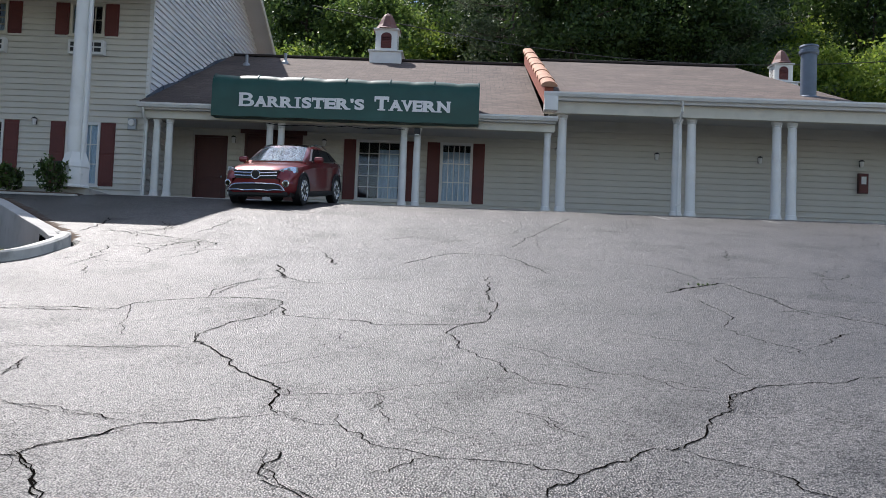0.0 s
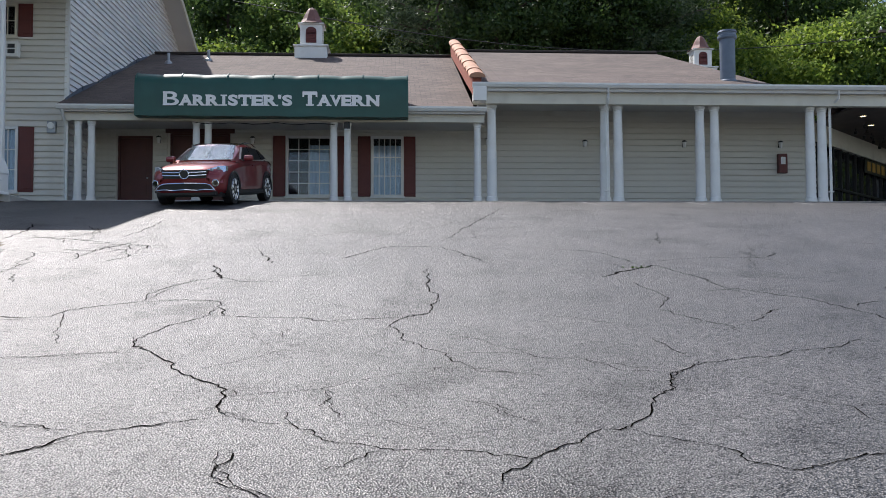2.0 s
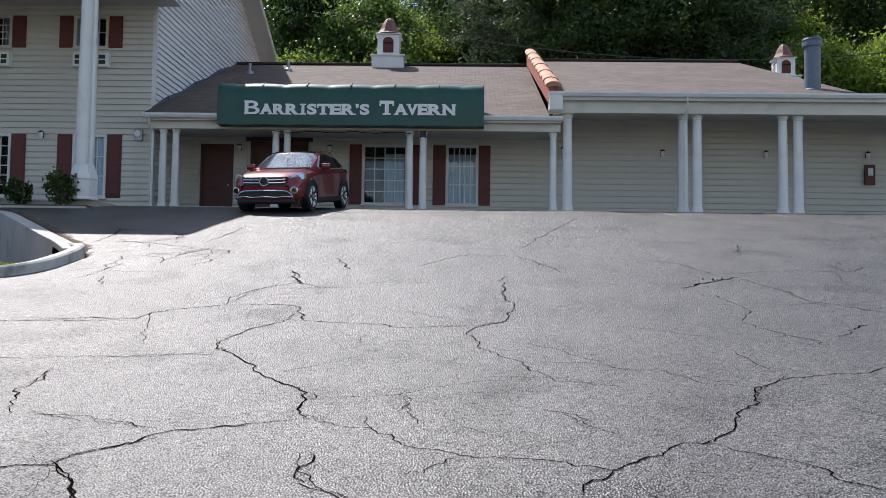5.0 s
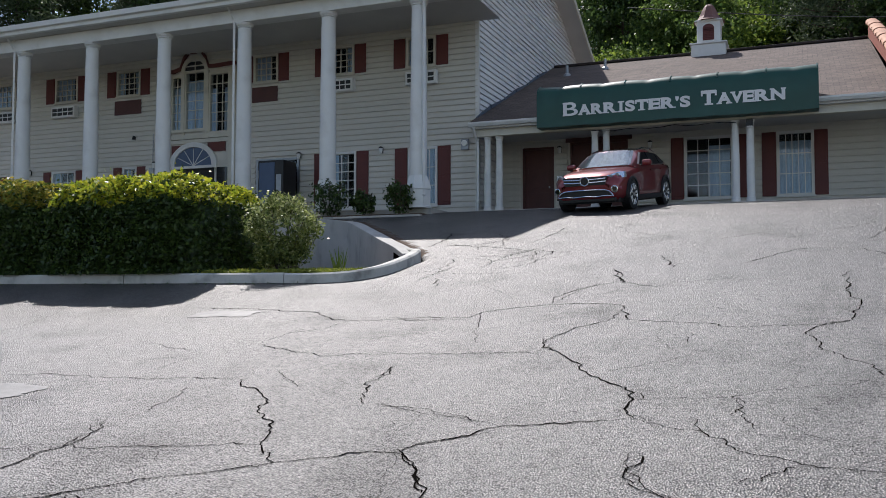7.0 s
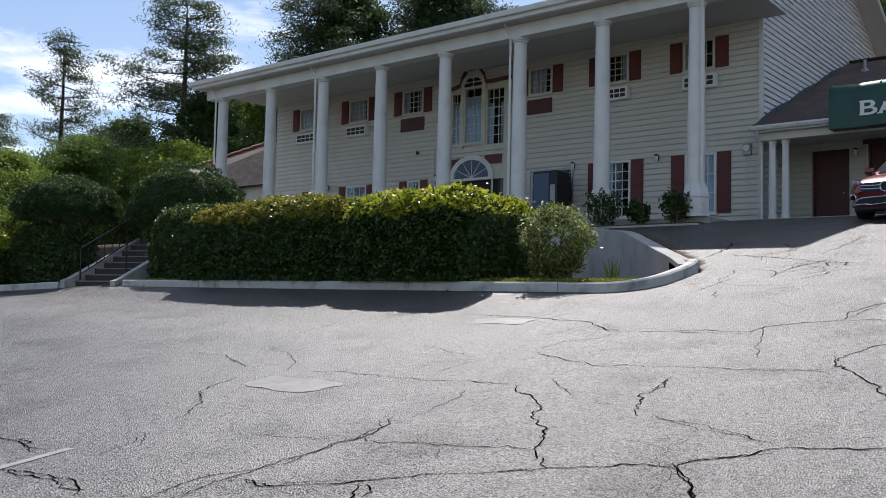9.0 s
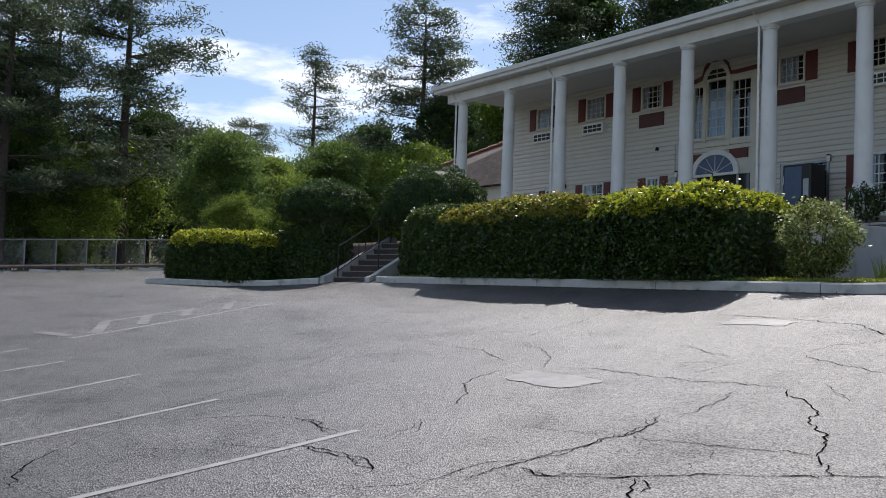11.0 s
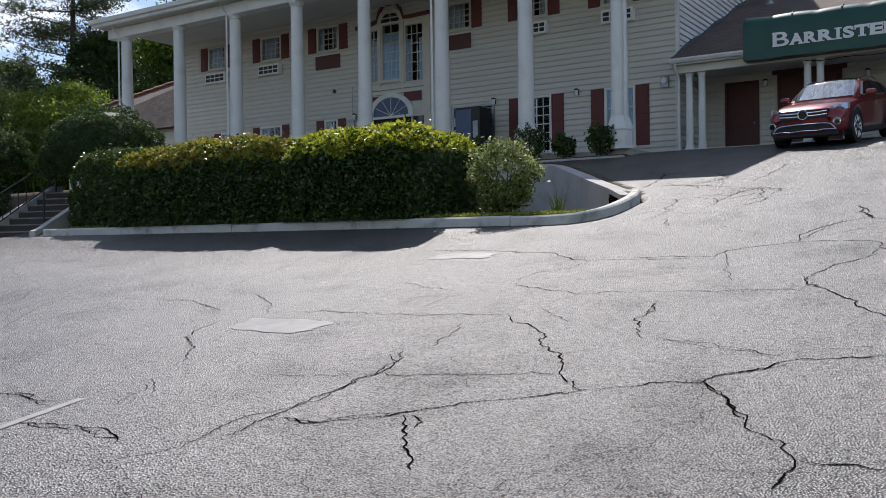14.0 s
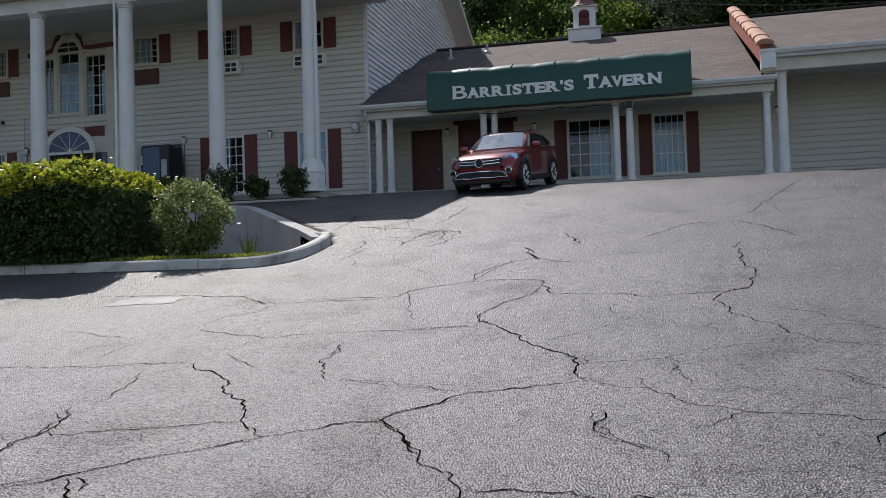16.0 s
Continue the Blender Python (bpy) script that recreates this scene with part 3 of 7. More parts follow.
def sconce(x, y, z):
    s = empty("wall_lamp", "small black lantern on the siding", "lamp", (x, y, z), group="wall lanterns")
    part("back_plate", B(-0.05, 0.05, -0.05, -0.03, -0.1, 0.1, bevel=0.006), M["black"], s)
    part("cap", turned(bmesh.new(), [(0.09, 0.06), (0.07, 0.1), (0.01, 0.13)], 10, (0, -0.13, 0)), M["black"], s)
    part("lantern_glass", turned(bmesh.new(), [(0.05, -0.12), (0.07, 0.06)], 10, (0, -0.13, 0)), M["plasticw"], s)
    part("arm", B(-0.02, 0.02, -0.13, -0.04, 0.06, 0.09), M["black"], s)
    return s


# ---------------------------------------------------------------- tavern
TY = 22.0
holes = [(-7.69, -6.58, 3.40, 5.88), (-6.0, -4.05, 3.40, 5.98), (-2.2, -0.72, 3.9, 5.9), (0.62, 1.66, 3.9, 5.9)]
HG = [(-7.75, -6.52, 3.40, 5.93), (-6.1, -3.95, 3.40, 6.2), (-2.67, -0.25, 3.85, 5.95), (0.15, 2.08, 3.85, 5.95)]
w = structure("wall_1", wall_with_holes(bmesh.new(), -8.55, 4.1, TY, TY + 0.2, 3.3, 6.5, holes), M["siding"], "cream lap siding on the tavern front", "wall")
siding(w, M["siding"], (-8.55, TY, 3.42), 0, 6.45, 0.2, cut_runs(-8.55, 4.1, HG))
window("window_1", -2.2, -0.72, 3.9, 5.9, TY, 4, 5, curtain=[(0.48, 0.98, 0.02, 0.86)], shutters=[(-2.64, -2.24), (-0.69, -0.27)], label="tavern window with small panes and a pale curtain half drawn")
window("window_2", 0.62, 1.66, 3.9, 5.9, TY, 5, 3, curtain=[(0.0, 1.0, 0.02, 0.86)], shutters=[(0.16, 0.58), (1.69, 2.08)], label="tavern window filled by a pale curtain")


def plain_door(name, x0, x1, z0, z1, y, mat, label, leaves=1):
    d = empty(name, label, "door", ((x0 + x1) / 2, y, z0), kind="structure")
    cx = (x0 + x1) / 2
    bm = bmesh.new()
    for a in ((x0, x0 + 0.07, y - 0.04, y + 0.12, z0, z1), (x1 - 0.07, x1, y - 0.04, y + 0.12, z0, z1), (x0 + 0.07, x1 - 0.07, y - 0.04, y + 0.12, z1 - 0.07, z1)):
        box(bm, *a)
    bm.transform(Matrix.Translation((-cx, -y, -z0)))
    part("door_frame", bm, M[mat], d)
    wd = (x1 - x0 - 0.14) / leaves
    for k in range(leaves):
        a = x0 + 0.07 + k * wd
        bm = B(a + 0.004, a + wd - 0.004, y + 0.02, y + 0.065, z0 + 0.01, z1 - 0.074, bevel=0.004)
        for c, e in ((0.15, 0.85), (1.0, z1 - z0 - 0.22)):
            box(bm, a + 0.12, a + wd - 0.12, y + 0.008, y + 0.021, z0 + c, z0 + e, bevel=0.008)
        bm.transform(Matrix.Translation((-cx, -y, -z0)))
        leaf = part("door_leaf", bm, M[mat], d)
        hx = a + (wd - 0.09 if k == 0 else 0.09) - cx
        part("door_handle", turned(bmesh.new(), [(0.02, 0), (0.03, 0.02), (0.03, 0.05), (0.015, 0.06)], 10, (hx, -0.03, 1.0)), M["steel"], leaf, "round metal knob")
    return d


plain_door("door_1", -7.69, -6.58, 3.46, 5.88, TY, "brown", "dark red-brown painted tavern door")
plain_door("door_2", -6.0, -4.05, 3.46, 5.98, TY, "brown", "double dark red-brown tavern entrance doors", 2)
structure("trim", B(-6.15, -3.9, TY - 0.09, TY - 0.032, 5.98, 6.18, bevel=0.01), M["brown"], "brown lintel board over the entrance", "trim")
for x in (-6.35, -3.3, 4.5):
    sconce(x, TY - 0.03, 5.75)

# right wing wall
RY = 21.9
w = structure("wall_2", B(4.1, 15.75, RY + 0.004, RY + 0.22, 3.3, 6.9), M["siding"], "cream lap siding on the plain side wing", "wall")
siding(w, M["siding"], (4.1, RY, 3.42), 0, 6.7, 0.2, cut_runs(4.1, 15.75, []))
for x in (7.76, 11.15, 14.47):
    sconce(x, RY - 0.03, 5.68)
cabinet = empty("extinguisher_cabinet", "dark red fire extinguisher cabinet hung on the siding", "cabinet", (14.54, RY - 0.032, 4.7))
part("cabinet_body", B(-0.16, 0.16, -0.14, 0, 0, 0.66, bevel=0.01), M["brown"], cabinet)
part("cabinet_door", B(-0.135, 0.135, -0.152, -0.141, 0.03, 0.63, bevel=0.004), M["maroon"], cabinet)
part("cabinet_glass", B(-0.08, 0.08, -0.16, -0.153, 0.3, 0.55), M["plasticw"], cabinet, "pale glazed front")

# porch slab
structure("pavement", B(-8.5, 22.0, 18.85, 22.0, 3.05, 3.455, bevel=0.02), M["concrete"], "concrete porch slab along the tavern front", "pavement")


def round_column(x, y, z0, z1, r, label, group, pedestal=False, name="column"):
    c = empty(name, label, "column", (x, y, z0), group=group)
    h = z1 - z0
    part("shaft", turned(bmesh.new(), [(r, 0.16 if not pedestal else 0.9), (r * 0.99, h * 0.4), (r * 0.86, h - 0.16)], 24), M["white"], c, smooth=True)
    part("capital", turned(bmesh.new(), [(r * 0.86, h - 0.16), (r * 0.98, h - 0.14), (r * 0.9, h - 0.11), (r * 1.1, h - 0.06), (r * 1.12, h)], 24), M["white"], c, smooth=True)
    if pedestal:
        part("base", turned(bmesh.new(), [(r * 1.62, 0), (r * 1.62, 0.05), (r * 1.5, 0.08), (r * 1.5, 0.52), (r * 1.58, 0.56), (r * 1.5, 0.66), (r * 1.08, 0.95)], 8), M["white"], c, smooth=False)
    else:
        part("base", turned(bmesh.new(), [(r * 1.25, 0), (r * 1.25, 0.06), (r * 1.12, 0.1), (r * 1.15, 0.13), (r, 0.16)], 24), M["white"], c, smooth=True)
    return c


for x in (-8.02, -7.63, -4.55, -4.2, -0.45, -0.04, 3.9):
    round_column(x, 19.2, 3.455, 5.86, 0.115, "slim white porch column of the tavern", "tavern porch columns")
for x in (4.34, 7.82, 8.24, 10.80, 11.26, 14.28, 14.66):
    round_column(x, 19.2, 3.455, 6.42, 0.15, "white round porch column of the side wing", "wing porch columns")
for x, y in ((17.62, 19.2), (20.6, 22.75), (23.4, 26.4), (26.3, 30.1)):
    round_column(x, y, 3.455, 6.42, 0.17, "white round porch column at the corner", "corner porch columns")

# porch beams, gutters and ceilings
def eave_run(x0, x1, y, ztop, zbeam, beam_h, label):
    structure("trim", B(x0, x1, y + 0.3, y + 0.55, zbeam, zbeam + beam_h, bevel=0.01), M["trim"], label + " beam", "trim")
    structure("trim", B(x0, x1, y + 0.12, y + 0.3, zbeam + beam_h - 0.05, ztop - 0.1), M["soffit"], label + " fascia board", "trim")
    bm = bmesh.new()
    prof = [(0.12, ztop - 0.14), (0.02, ztop - 0.13), (-0.03, ztop - 0.05), (-0.03, ztop), (-0.01, ztop), (0.0, ztop - 0.05), (0.03, ztop - 0.1), (0.12, ztop - 0.11)]
    prism(bm, prof, lambda p: (x0 - 0.05, y + p[0], p[1]), lambda p: (x1 + 0.05, y + p[0], p[1]))
    structure("trim", bm, M["white"], label + " white metal gutter", "gutter")


eave_run(-8.45, 4.1, 18.68, 6.26, 5.84, 0.28, "tavern porch")
eave_run(3.75, 17.75, 18.55, 6.98, 6.40, 0.40, "wing porch")
structure("ceiling", B(-8.5, 4.1, 18.98, 22.0, 6.12, 6.16), M["soffit"], "white boarded tavern porch ceiling", "ceiling")
structure("ceiling_2", B(4.1, 17.6, 18.85, 21.9, 6.80, 6.84), M["soffit"], "boarded ceiling of the wing porch", "ceiling")
structure("trim", B(3.72, 4.12, 18.5, 18.86, 6.42, 6.84, bevel=0.01), M["white"], "white box end where the two eaves meet", "trim")


def downspout(pts, label="white painted metal downspout on the porch"):
    d = empty("downspout", label, "downspout", pts[-1], group="downspouts")
    bm = bmesh.new()
    o = Vector(pts[-1])
    tube(bm, [Vector(p) - o for p in pts], 0.045, 4)
    part("pipe", bm, M["white"], d)
    for p in (pts[-1], pts[-2]):
        q = Vector(p) - o
        part("strap", B(q.x - 0.06, q.x + 0.06, q.y - 0.06, q.y + 0.06, q.z + 0.3, q.z + 0.34), M["white"], d)
    return d


downspout([(7.82, 18.62, 6.85), (7.82, 18.66, 6.55), (7.82, 19.02, 6.2), (7.82, 19.02, 3.46)])
downspout([(14.95, 18.62, 6.85), (14.95, 18.66, 6.6), (14.88, 19.1, 6.38), (14.88, 19.1, 3.46)])
downspout([(-8.35, 18.75, 6.12), (-8.35, 18.85, 5.95), (-8.35, 19.15, 5.7), (-8.35, 19.15, 3.46)])


def roof_sheet(name, quad, mat, label, thick=0.08, parent=None):
    """A sloping roof slab from its four upper corners, laid out in courses along its first edge."""
    bm = bmesh.new()
    uv = bm.loops.layers.uv.new("UVMap")
    a, b, c, d = [Vector(p) for p in quad]
    nrm = (b - a).cross(d - a).normalized()
    if nrm.z < 0:
        nrm = -nrm
    top = [bm.verts.new(p) for p in (a, b, c, d)]
    low = [bm.verts.new(p - nrm * thick) for p in (a, b, c, d)]
    fs = [bm.faces.new(top), bm.faces.new(low[::-1])]
    for k in range(4):
        fs.append(bm.faces.new((top[k], low[k], low[(k + 1) % 4], top[(k + 1) % 4])))
    u = (b - a).normalized()
    v = nrm.cross(u)
    for f in fs:
        for lp in f.loops:
            q = lp.vert.co - a
            lp[uv].uv = (q.dot(u), q.dot(v))
    return structure(name, bm, mat, label, "roof", parent)


roof_sheet("roof_1", [(-8.5, 18.66, 6.24), (3.75, 18.66, 6.24), (3.75, 29.0, 10.45), (-8.5, 29.0, 10.45)], M["shingle"], "brown asphalt shingle roof over the tavern")
roof_sheet("roof_2", [(4.0, 18.55, 6.96), (12.95, 18.55, 6.96), (12.4, 29.0, 10.68), (4.0, 29.0, 10.68)], M["shingle"], "brown asphalt shingle roof over the side wing")
roof_sheet("roof_3", [(-8.5, 29.0, 10.45), (12.4, 29.0, 10.45), (12.4, 39.0, 6.6), (-8.5, 39.0, 6.6)], M["shingle"], "rear slope of the brown shingle roof")
structure("roof_4", B(12.3, 17.8, 18.6, 22.2, 6.86, 6.95), M["concrete"], "flat roof over the corner porch", "roof")
structure("roof_ridge", B(-8.4, 3.7, 28.86, 29.14, 10.43, 10.53, bevel=0.03), M["shingle"], "ridge cap of the tavern roof", "roof")
structure("roof_ridge_2", B(4.2, 12.4, 28.86, 29.14, 10.66, 10.76, bevel=0.03), M["shingle"], "ridge cap of the wing roof", "roof")
structure("wall_3", B(4.3, 12.3, 22.3, 38.5, 3.4, 6.5), M["siding"], "closed body of the side wing", "wall")
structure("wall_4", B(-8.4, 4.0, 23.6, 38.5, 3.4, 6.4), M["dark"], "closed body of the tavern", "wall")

# tiled parapet between the two roofs
par = empty("parapet", "brick parapet capped with overlapping clay tiles", "parapet", (3.85, 18.6, 6.5), kind="structure")
sl = (10.72 - 6.85) / (29.0 - 18.7)
bm = bmesh.new()
prism(bm, [(0.05, 0.1), (10.4, 0.1 + 10.4 * sl), (10.4, 0.62 + 10.4 * sl), (0.05, 0.62)], lambda p: (-0.13, p[0], p[1]), lambda p: (0.13, p[0], p[1]))
part("brickwork", bm, M["brick"], par, "red brick side")
bm = bmesh.new()
n = 8
ring0 = [(0.25 * math.cos(math.pi * k / n), 0.14 * math.sin(math.pi * k / n)) for k in range(n + 1)]
ring1 = [(0.21 * math.cos(math.pi * k / n), 0.10 * math.sin(math.pi * k / n)) for k in range(n + 1)]
prism(bm, ring0 + [(-0.22, -0.02), (0.22, -0.02)], lambda p: (p[0], 0, p[1]), lambda p: (p[0] * 0.84, 1.02, p[1] * 0.84 - 0.03))
tile_me = mesh_of("clay_tile", bm, M["clay"], True)
for k in range(11):
    t = new("clay_tile", tile_me)
    t.parent = par
    t.matrix_local = pose(0, k * 0.95 - 0.05, 0.64 + k * 0.95 * sl + 0.02 * (k % 2), math.degrees(math.atan(sl)) + 2.5, 0, 0)


def cupola(x, y, z, s, label):
    c = empty("cupola", label, "cupola", (x, y, z))
    part("base_skirt", B(-0.82 * s, 0.82 * s, -0.75 * s, 0.75 * s, -0.6, 0.17 * s, bevel=0.02), M["white"], c)
    part("ledge", B(-0.9 * s, 0.9 * s, -0.82 * s, 0.82 * s, 0.17 * s, 0.26 * s, bevel=0.02), M["white"], c)
    part("body", B(-0.56 * s, 0.56 * s, -0.5 * s, 0.5 * s, 0.26 * s, 1.36 * s, bevel=0.01), M["white"], c)
    for side in (0, 90, -90):
        g = new("louvre")
        bm = B(-0.27 * s, 0.27 * s, -0.53 * s, -0.502 * s, 0.42 * s, 1.02 * s)
        bm2 = turned(bm, [(0.27 * s, 0), (0.27 * s, 0.028 * s)], 20)
        bmesh.ops.translate(bm, verts=bm.verts[-40:], vec=(0, 0, 0))
        for v in bm.verts[-40:]:
            v.co = Vector((v.co.x, -0.502 * s - v.co.z, 1.02 * s + v.co.y * 0.8))
        for q in range(8):
            box(bm, -0.24 * s, 0.24 * s, -0.56 * s, -0.53 * s, (0.46 + q * 0.085) * s, (0.50 + q * 0.085) * s)
        bm.transform(Matrix.Rotation(radians(side), 4, "Z"))
        bpy.data.objects.remove(g)
        part("louvre", bm, M["maroon"], c, "maroon louvred arch")
    part("cornice", B(-0.66 * s, 0.66 * s, -0.6 * s, 0.6 * s, 1.36 * s, 1.44 * s, bevel=0.02), M["white"], c)
    bm = bmesh.new()
    rings = [(0.66, 1.44), (0.52, 1.53), (0.41, 1.72), (0.32, 1.98), (0.22, 2.2), (0.13, 2.32), (0.02, 2.38)]
    turned(bm, [(r * s * 1.2, h * s) for r, h in rings], 8)
    bm.transform(Matrix.Rotation(radians(22.5), 4, "Z"))
    part("cap", bm, M["copper"], c, "bell-shaped brown metal cap")
    return c


cupola(-2.02, 29.0, 10.55, 0.80, "white cupola with maroon louvres and a brown bell roof")
cupola(15.35, 32.0, 10.62, 0.72, "second white cupola with maroon louvres on the rear roof")
structure("roof_5", B(12.4, 24, 26.5, 38, 6.5, 7.0), M["shingle"], "lower rear roof of the side wing", "roof")
structure("wall_5", B(14.9, 15.7, 31.6, 32.4, 7.0, 10.4), M["siding"], "rear block carrying the second cupola", "wall")

flue = empty("flue_pipe", "blue-grey metal flue pipe with a rain cap on the roof", "flue", (11.98, 19.9, 7.3))
part("pipe", turned(bmesh.new(), [(0.24, -0.2), (0.24, 1.42)], 24), M["flue"], flue, smooth=True)
part("collar", turned(bmesh.new(), [(0.36, -0.12), (0.34, 0.06), (0.25, 0.12)], 24), M["flue"], flue)
part("rain_cap", turned(bmesh.new(), [(0.28, 1.42), (0.30, 1.46), (0.30, 1.54), (0.27, 1.56), (0.27, 1.62), (0.3, 1.64), (0.28, 1.7), (0.05, 1.74)], 24), M["flue"], flue)

# awning with its sign
aw = empty("awning", "dark green canvas awning lettered in white over the tavern porch", "awning", (-2.2, 18.48, 5.90))
AX0, AX1 = -6.19 + 2.2, 1.79 + 2.2
bm = bmesh.new()
nx = 72
prof = [(0.0, 0.0), (-0.005, 0.45), (0.0, 0.92), (0.03, 1.08), (0.10, 1.19), (0.22, 1.27), (0.42, 1.32), (0.70, 1.34)]
cols = []
for i in range(nx + 1):
    u = i / nx
    sag = 0.035 * (1 - abs(math.cos(math.pi * 6 * u)) ** 0.6)
    cols.append([bm.verts.new((AX0 + (AX1 - AX0) * u, p[0] + 0.012 * math.sin(9 * u + 3 * p[1]), p[1] - (sag if p[1] > 1.0 else 0) - (0.02 * math.sin(math.pi * 6 * u) ** 2 if p[1] == 0 else 0))) for p in prof])
for a, b in zip(cols, cols[1:]):
    for k in range(len(prof) - 1):
        bm.faces.new((a[k], b[k], b[k + 1], a[k + 1]))
ends = []
for cset in (cols[0], cols[-1]):
    back = [bm.verts.new((cset[0].co.x, 0.75, z)) for z in (0.0, 1.36)]
    bm.faces.new([*cset, back[1], back[0]])
    ends.append(back)
bm.faces.new((cols[0][0], cols[-1][0], ends[1][0], ends[0][0]))
part("canvas", bm, M["green"], aw, smooth=True)
for k in range(7):
    x = AX0 + 0.03 + (AX1 - AX0 - 0.06) * k / 6
    part("rib", tube(bmesh.new(), [(x, 0.6, 1.34), (x, 0.42, 1.33), (x, 0.22, 1.28), (x, 0.10, 1.20), (x, 0.03, 1.09)], 0.022, 6), M["green"], aw)
LETTERS = (("B", -5.35, -4.90, 6.19, 6.60), ("A", -4.885, -4.51, 6.19, 6.51), ("R", -4.496, -4.137, 6.19, 6.51), ("R", -4.121, -3.729, 6.19, 6.515), ("I", -3.698, -3.509, 6.19, 6.515), ("S", -3.478, -3.194, 6.19, 6.52), ("T", -3.178, -2.814, 6.195, 6.52), ("E", -2.798, -2.465, 6.195, 6.52), ("R", -2.449, -2.05, 6.195, 6.525), ("'", -2.034, -1.938, 6.40, 6.525),
           ("S", -1.906, -1.618, 6.195, 6.525), ("T", -1.313, -0.894, 6.205, 6.63), ("A", -0.877, -0.489, 6.205, 6.535), ("V", -0.505, -0.18, 6.205, 6.535), ("E", -0.18, 0.113, 6.205, 6.54), ("R", 0.129, 0.538, 6.205, 6.54), ("N", 0.554, 0.932, 6.205, 6.54))
# slab serifs of each letter as shares of its width and height
SERIFS = {
    "B": ((-.03, .34, 0, .1), (-.03, .34, .9, 1)), "A": ((-.05, .33, 0, .11), (.62, 1.05, 0, .11), (.34, .62, .9, 1)),
    "R": ((-.04, .42, 0, .11), (-.04, .34, .89, 1), (.70, 1.06, 0, .11)), "I": ((0, 1, 0, .12), (0, 1, .88, 1)),
    "S": ((.76, .9, .66, .95), (.06, .2, .05, .34)), "T": ((.22, .78, 0, .11), (-.02, .1, .62, .98), (.9, 1.02, .62, .98)),
    "E": ((-.04, .3, 0, .11), (-.04, .3, .89, 1), (.88, 1, .66, .97), (.88, 1.02, .03, .34), (.66, .76, .38, .62)),
    "V": ((-.05, .38, .89, 1), (.66, 1.05, .89, 1)), "N": ((-.06, .34, 0, .11), (-.06, .26, .89, 1), (.70, 1.06, .89, 1)), "'": ()}
for ch, lx0, lx1, lz0, lz1 in LETTERS:
    txt = bpy.data.curves.new("lettering", "FONT")
    txt.body, txt.size, txt.extrude, txt.offset = ch, 1.0, 0.01, 0.012 if ch == "B" else 0.045
    tmp = new("lettering_source", txt)
    bpy.context.view_layer.update()
    tme = bpy.data.meshes.new_from_object(tmp.evaluated_get(bpy.context.evaluated_depsgraph_get()))
    bpy.data.objects.remove(tmp)
    bm = bmesh.new()
    bm.from_mesh(tme)
    xs, zs = [v.co.x for v in bm.verts], [v.co.y for v in bm.verts]
    gx0, gx1, gz0, gz1 = min(xs), max(xs), min(zs), max(zs)
    w0, w1 = (lx0 + 0.27 * (lx1 - lx0), lx1 - 0.27 * (lx1 - lx0)) if ch == "I" else (lx0, lx1)
    for v in bm.verts:
        v.co = Vector((w0 + (v.co.x - gx0) / (gx1 - gx0) * (w1 - w0) + 2.2, -0.026 - v.co.z * 0.6, lz0 + (v.co.y - gz0) / (gz1 - gz0) * (lz1 - lz0) - 5.90))
    for u0, u1, v0, v1 in SERIFS[ch]:
        box(bm, lx0 + u0 * (lx1 - lx0) + 2.2, lx0 + u1 * (lx1 - lx0) + 2.2, -0.030, -0.018, lz0 + v0 * (lz1 - lz0) - 5.90, lz0 + v1 * (lz1 - lz0) - 5.90)
    part("letter", bm, M["letter"], aw, "white serif letter")

# ---------------------------------------------------------------- inn
IY = 19.7
GX = -8.53
IZ0, IZ1 = 3.3, 9.95
up = [(-11.10, -10.05), (-14.18, -13.12), (-17.22, -16.22), (-23.56, -22.44), (-26.72, -25.58), (-29.95, -28.87)]
low = [(-11.02, -9.98, 3.78, 5.74), (-14.16, -13.02, 3.78, 5.74), (-17.05, -15.3, 4.3, 5.66), (-23.2, -22.55, 4.4, 5.7), (-26.8, -25.6, 4.4, 5.7), (-29.2, -28.6, 4.4, 5.62)]
ENTRY = (-21.3, -18.0, 3.4, 9.2)
holes = [(a, b, 8.5, 9.5) for a, b in up] + low + [(-20.92, -20.42, 6.95, 9.06), (-20.3, -19.38, 6.95, 9.2), (-19.2, -18.3, 6.8, 9.06), (-20.7, -18.95, 3.4, 5.6)]
gaps = [(a - 0.06, b + 0.06, 8.44, 9.56) for a, b in up] + [(a - 0.06, b + 0.06, c - 0.06, d + 0.06) for a, b, c, d in low] + [ENTRY]
w = structure("wall_6", wall_with_holes(bmesh.new(), -31.6, GX, IY, IY + 0.22, IZ0, IZ1, holes), M["siding"], "cream lap siding on the two-storey inn front", "wall")
siding(w, M["siding"], (-31.6, IY, 3.46), 0, 9.95, 0.19, cut_runs(-31.6, GX, gaps))
for k, (a, b) in enumerate(up):
    cur = [(0.0, 0.42, 0.05, 0.95)] if k % 2 == 0 else [(0.0, 0.25, 0.05, 0.95), (0.75, 1.0, 0.05, 0.95)]
    if k in (4, 5):
        cur = [(0.0, 0.8, 0.05, 0.95)]
    if k == 2:
        cur = [(0.0, 0.66, 0.05, 0.95)]
    window(f"window_{k + 3}", a, b, 8.5, 9.5, IY, 4, 4 if k else 2, curtain=cur, shutters=[(a - 0.48, a - 0.05), (b + 0.05, b + 0.48)], frame_mat="trim", label="upper inn window with curtains and maroon shutters")
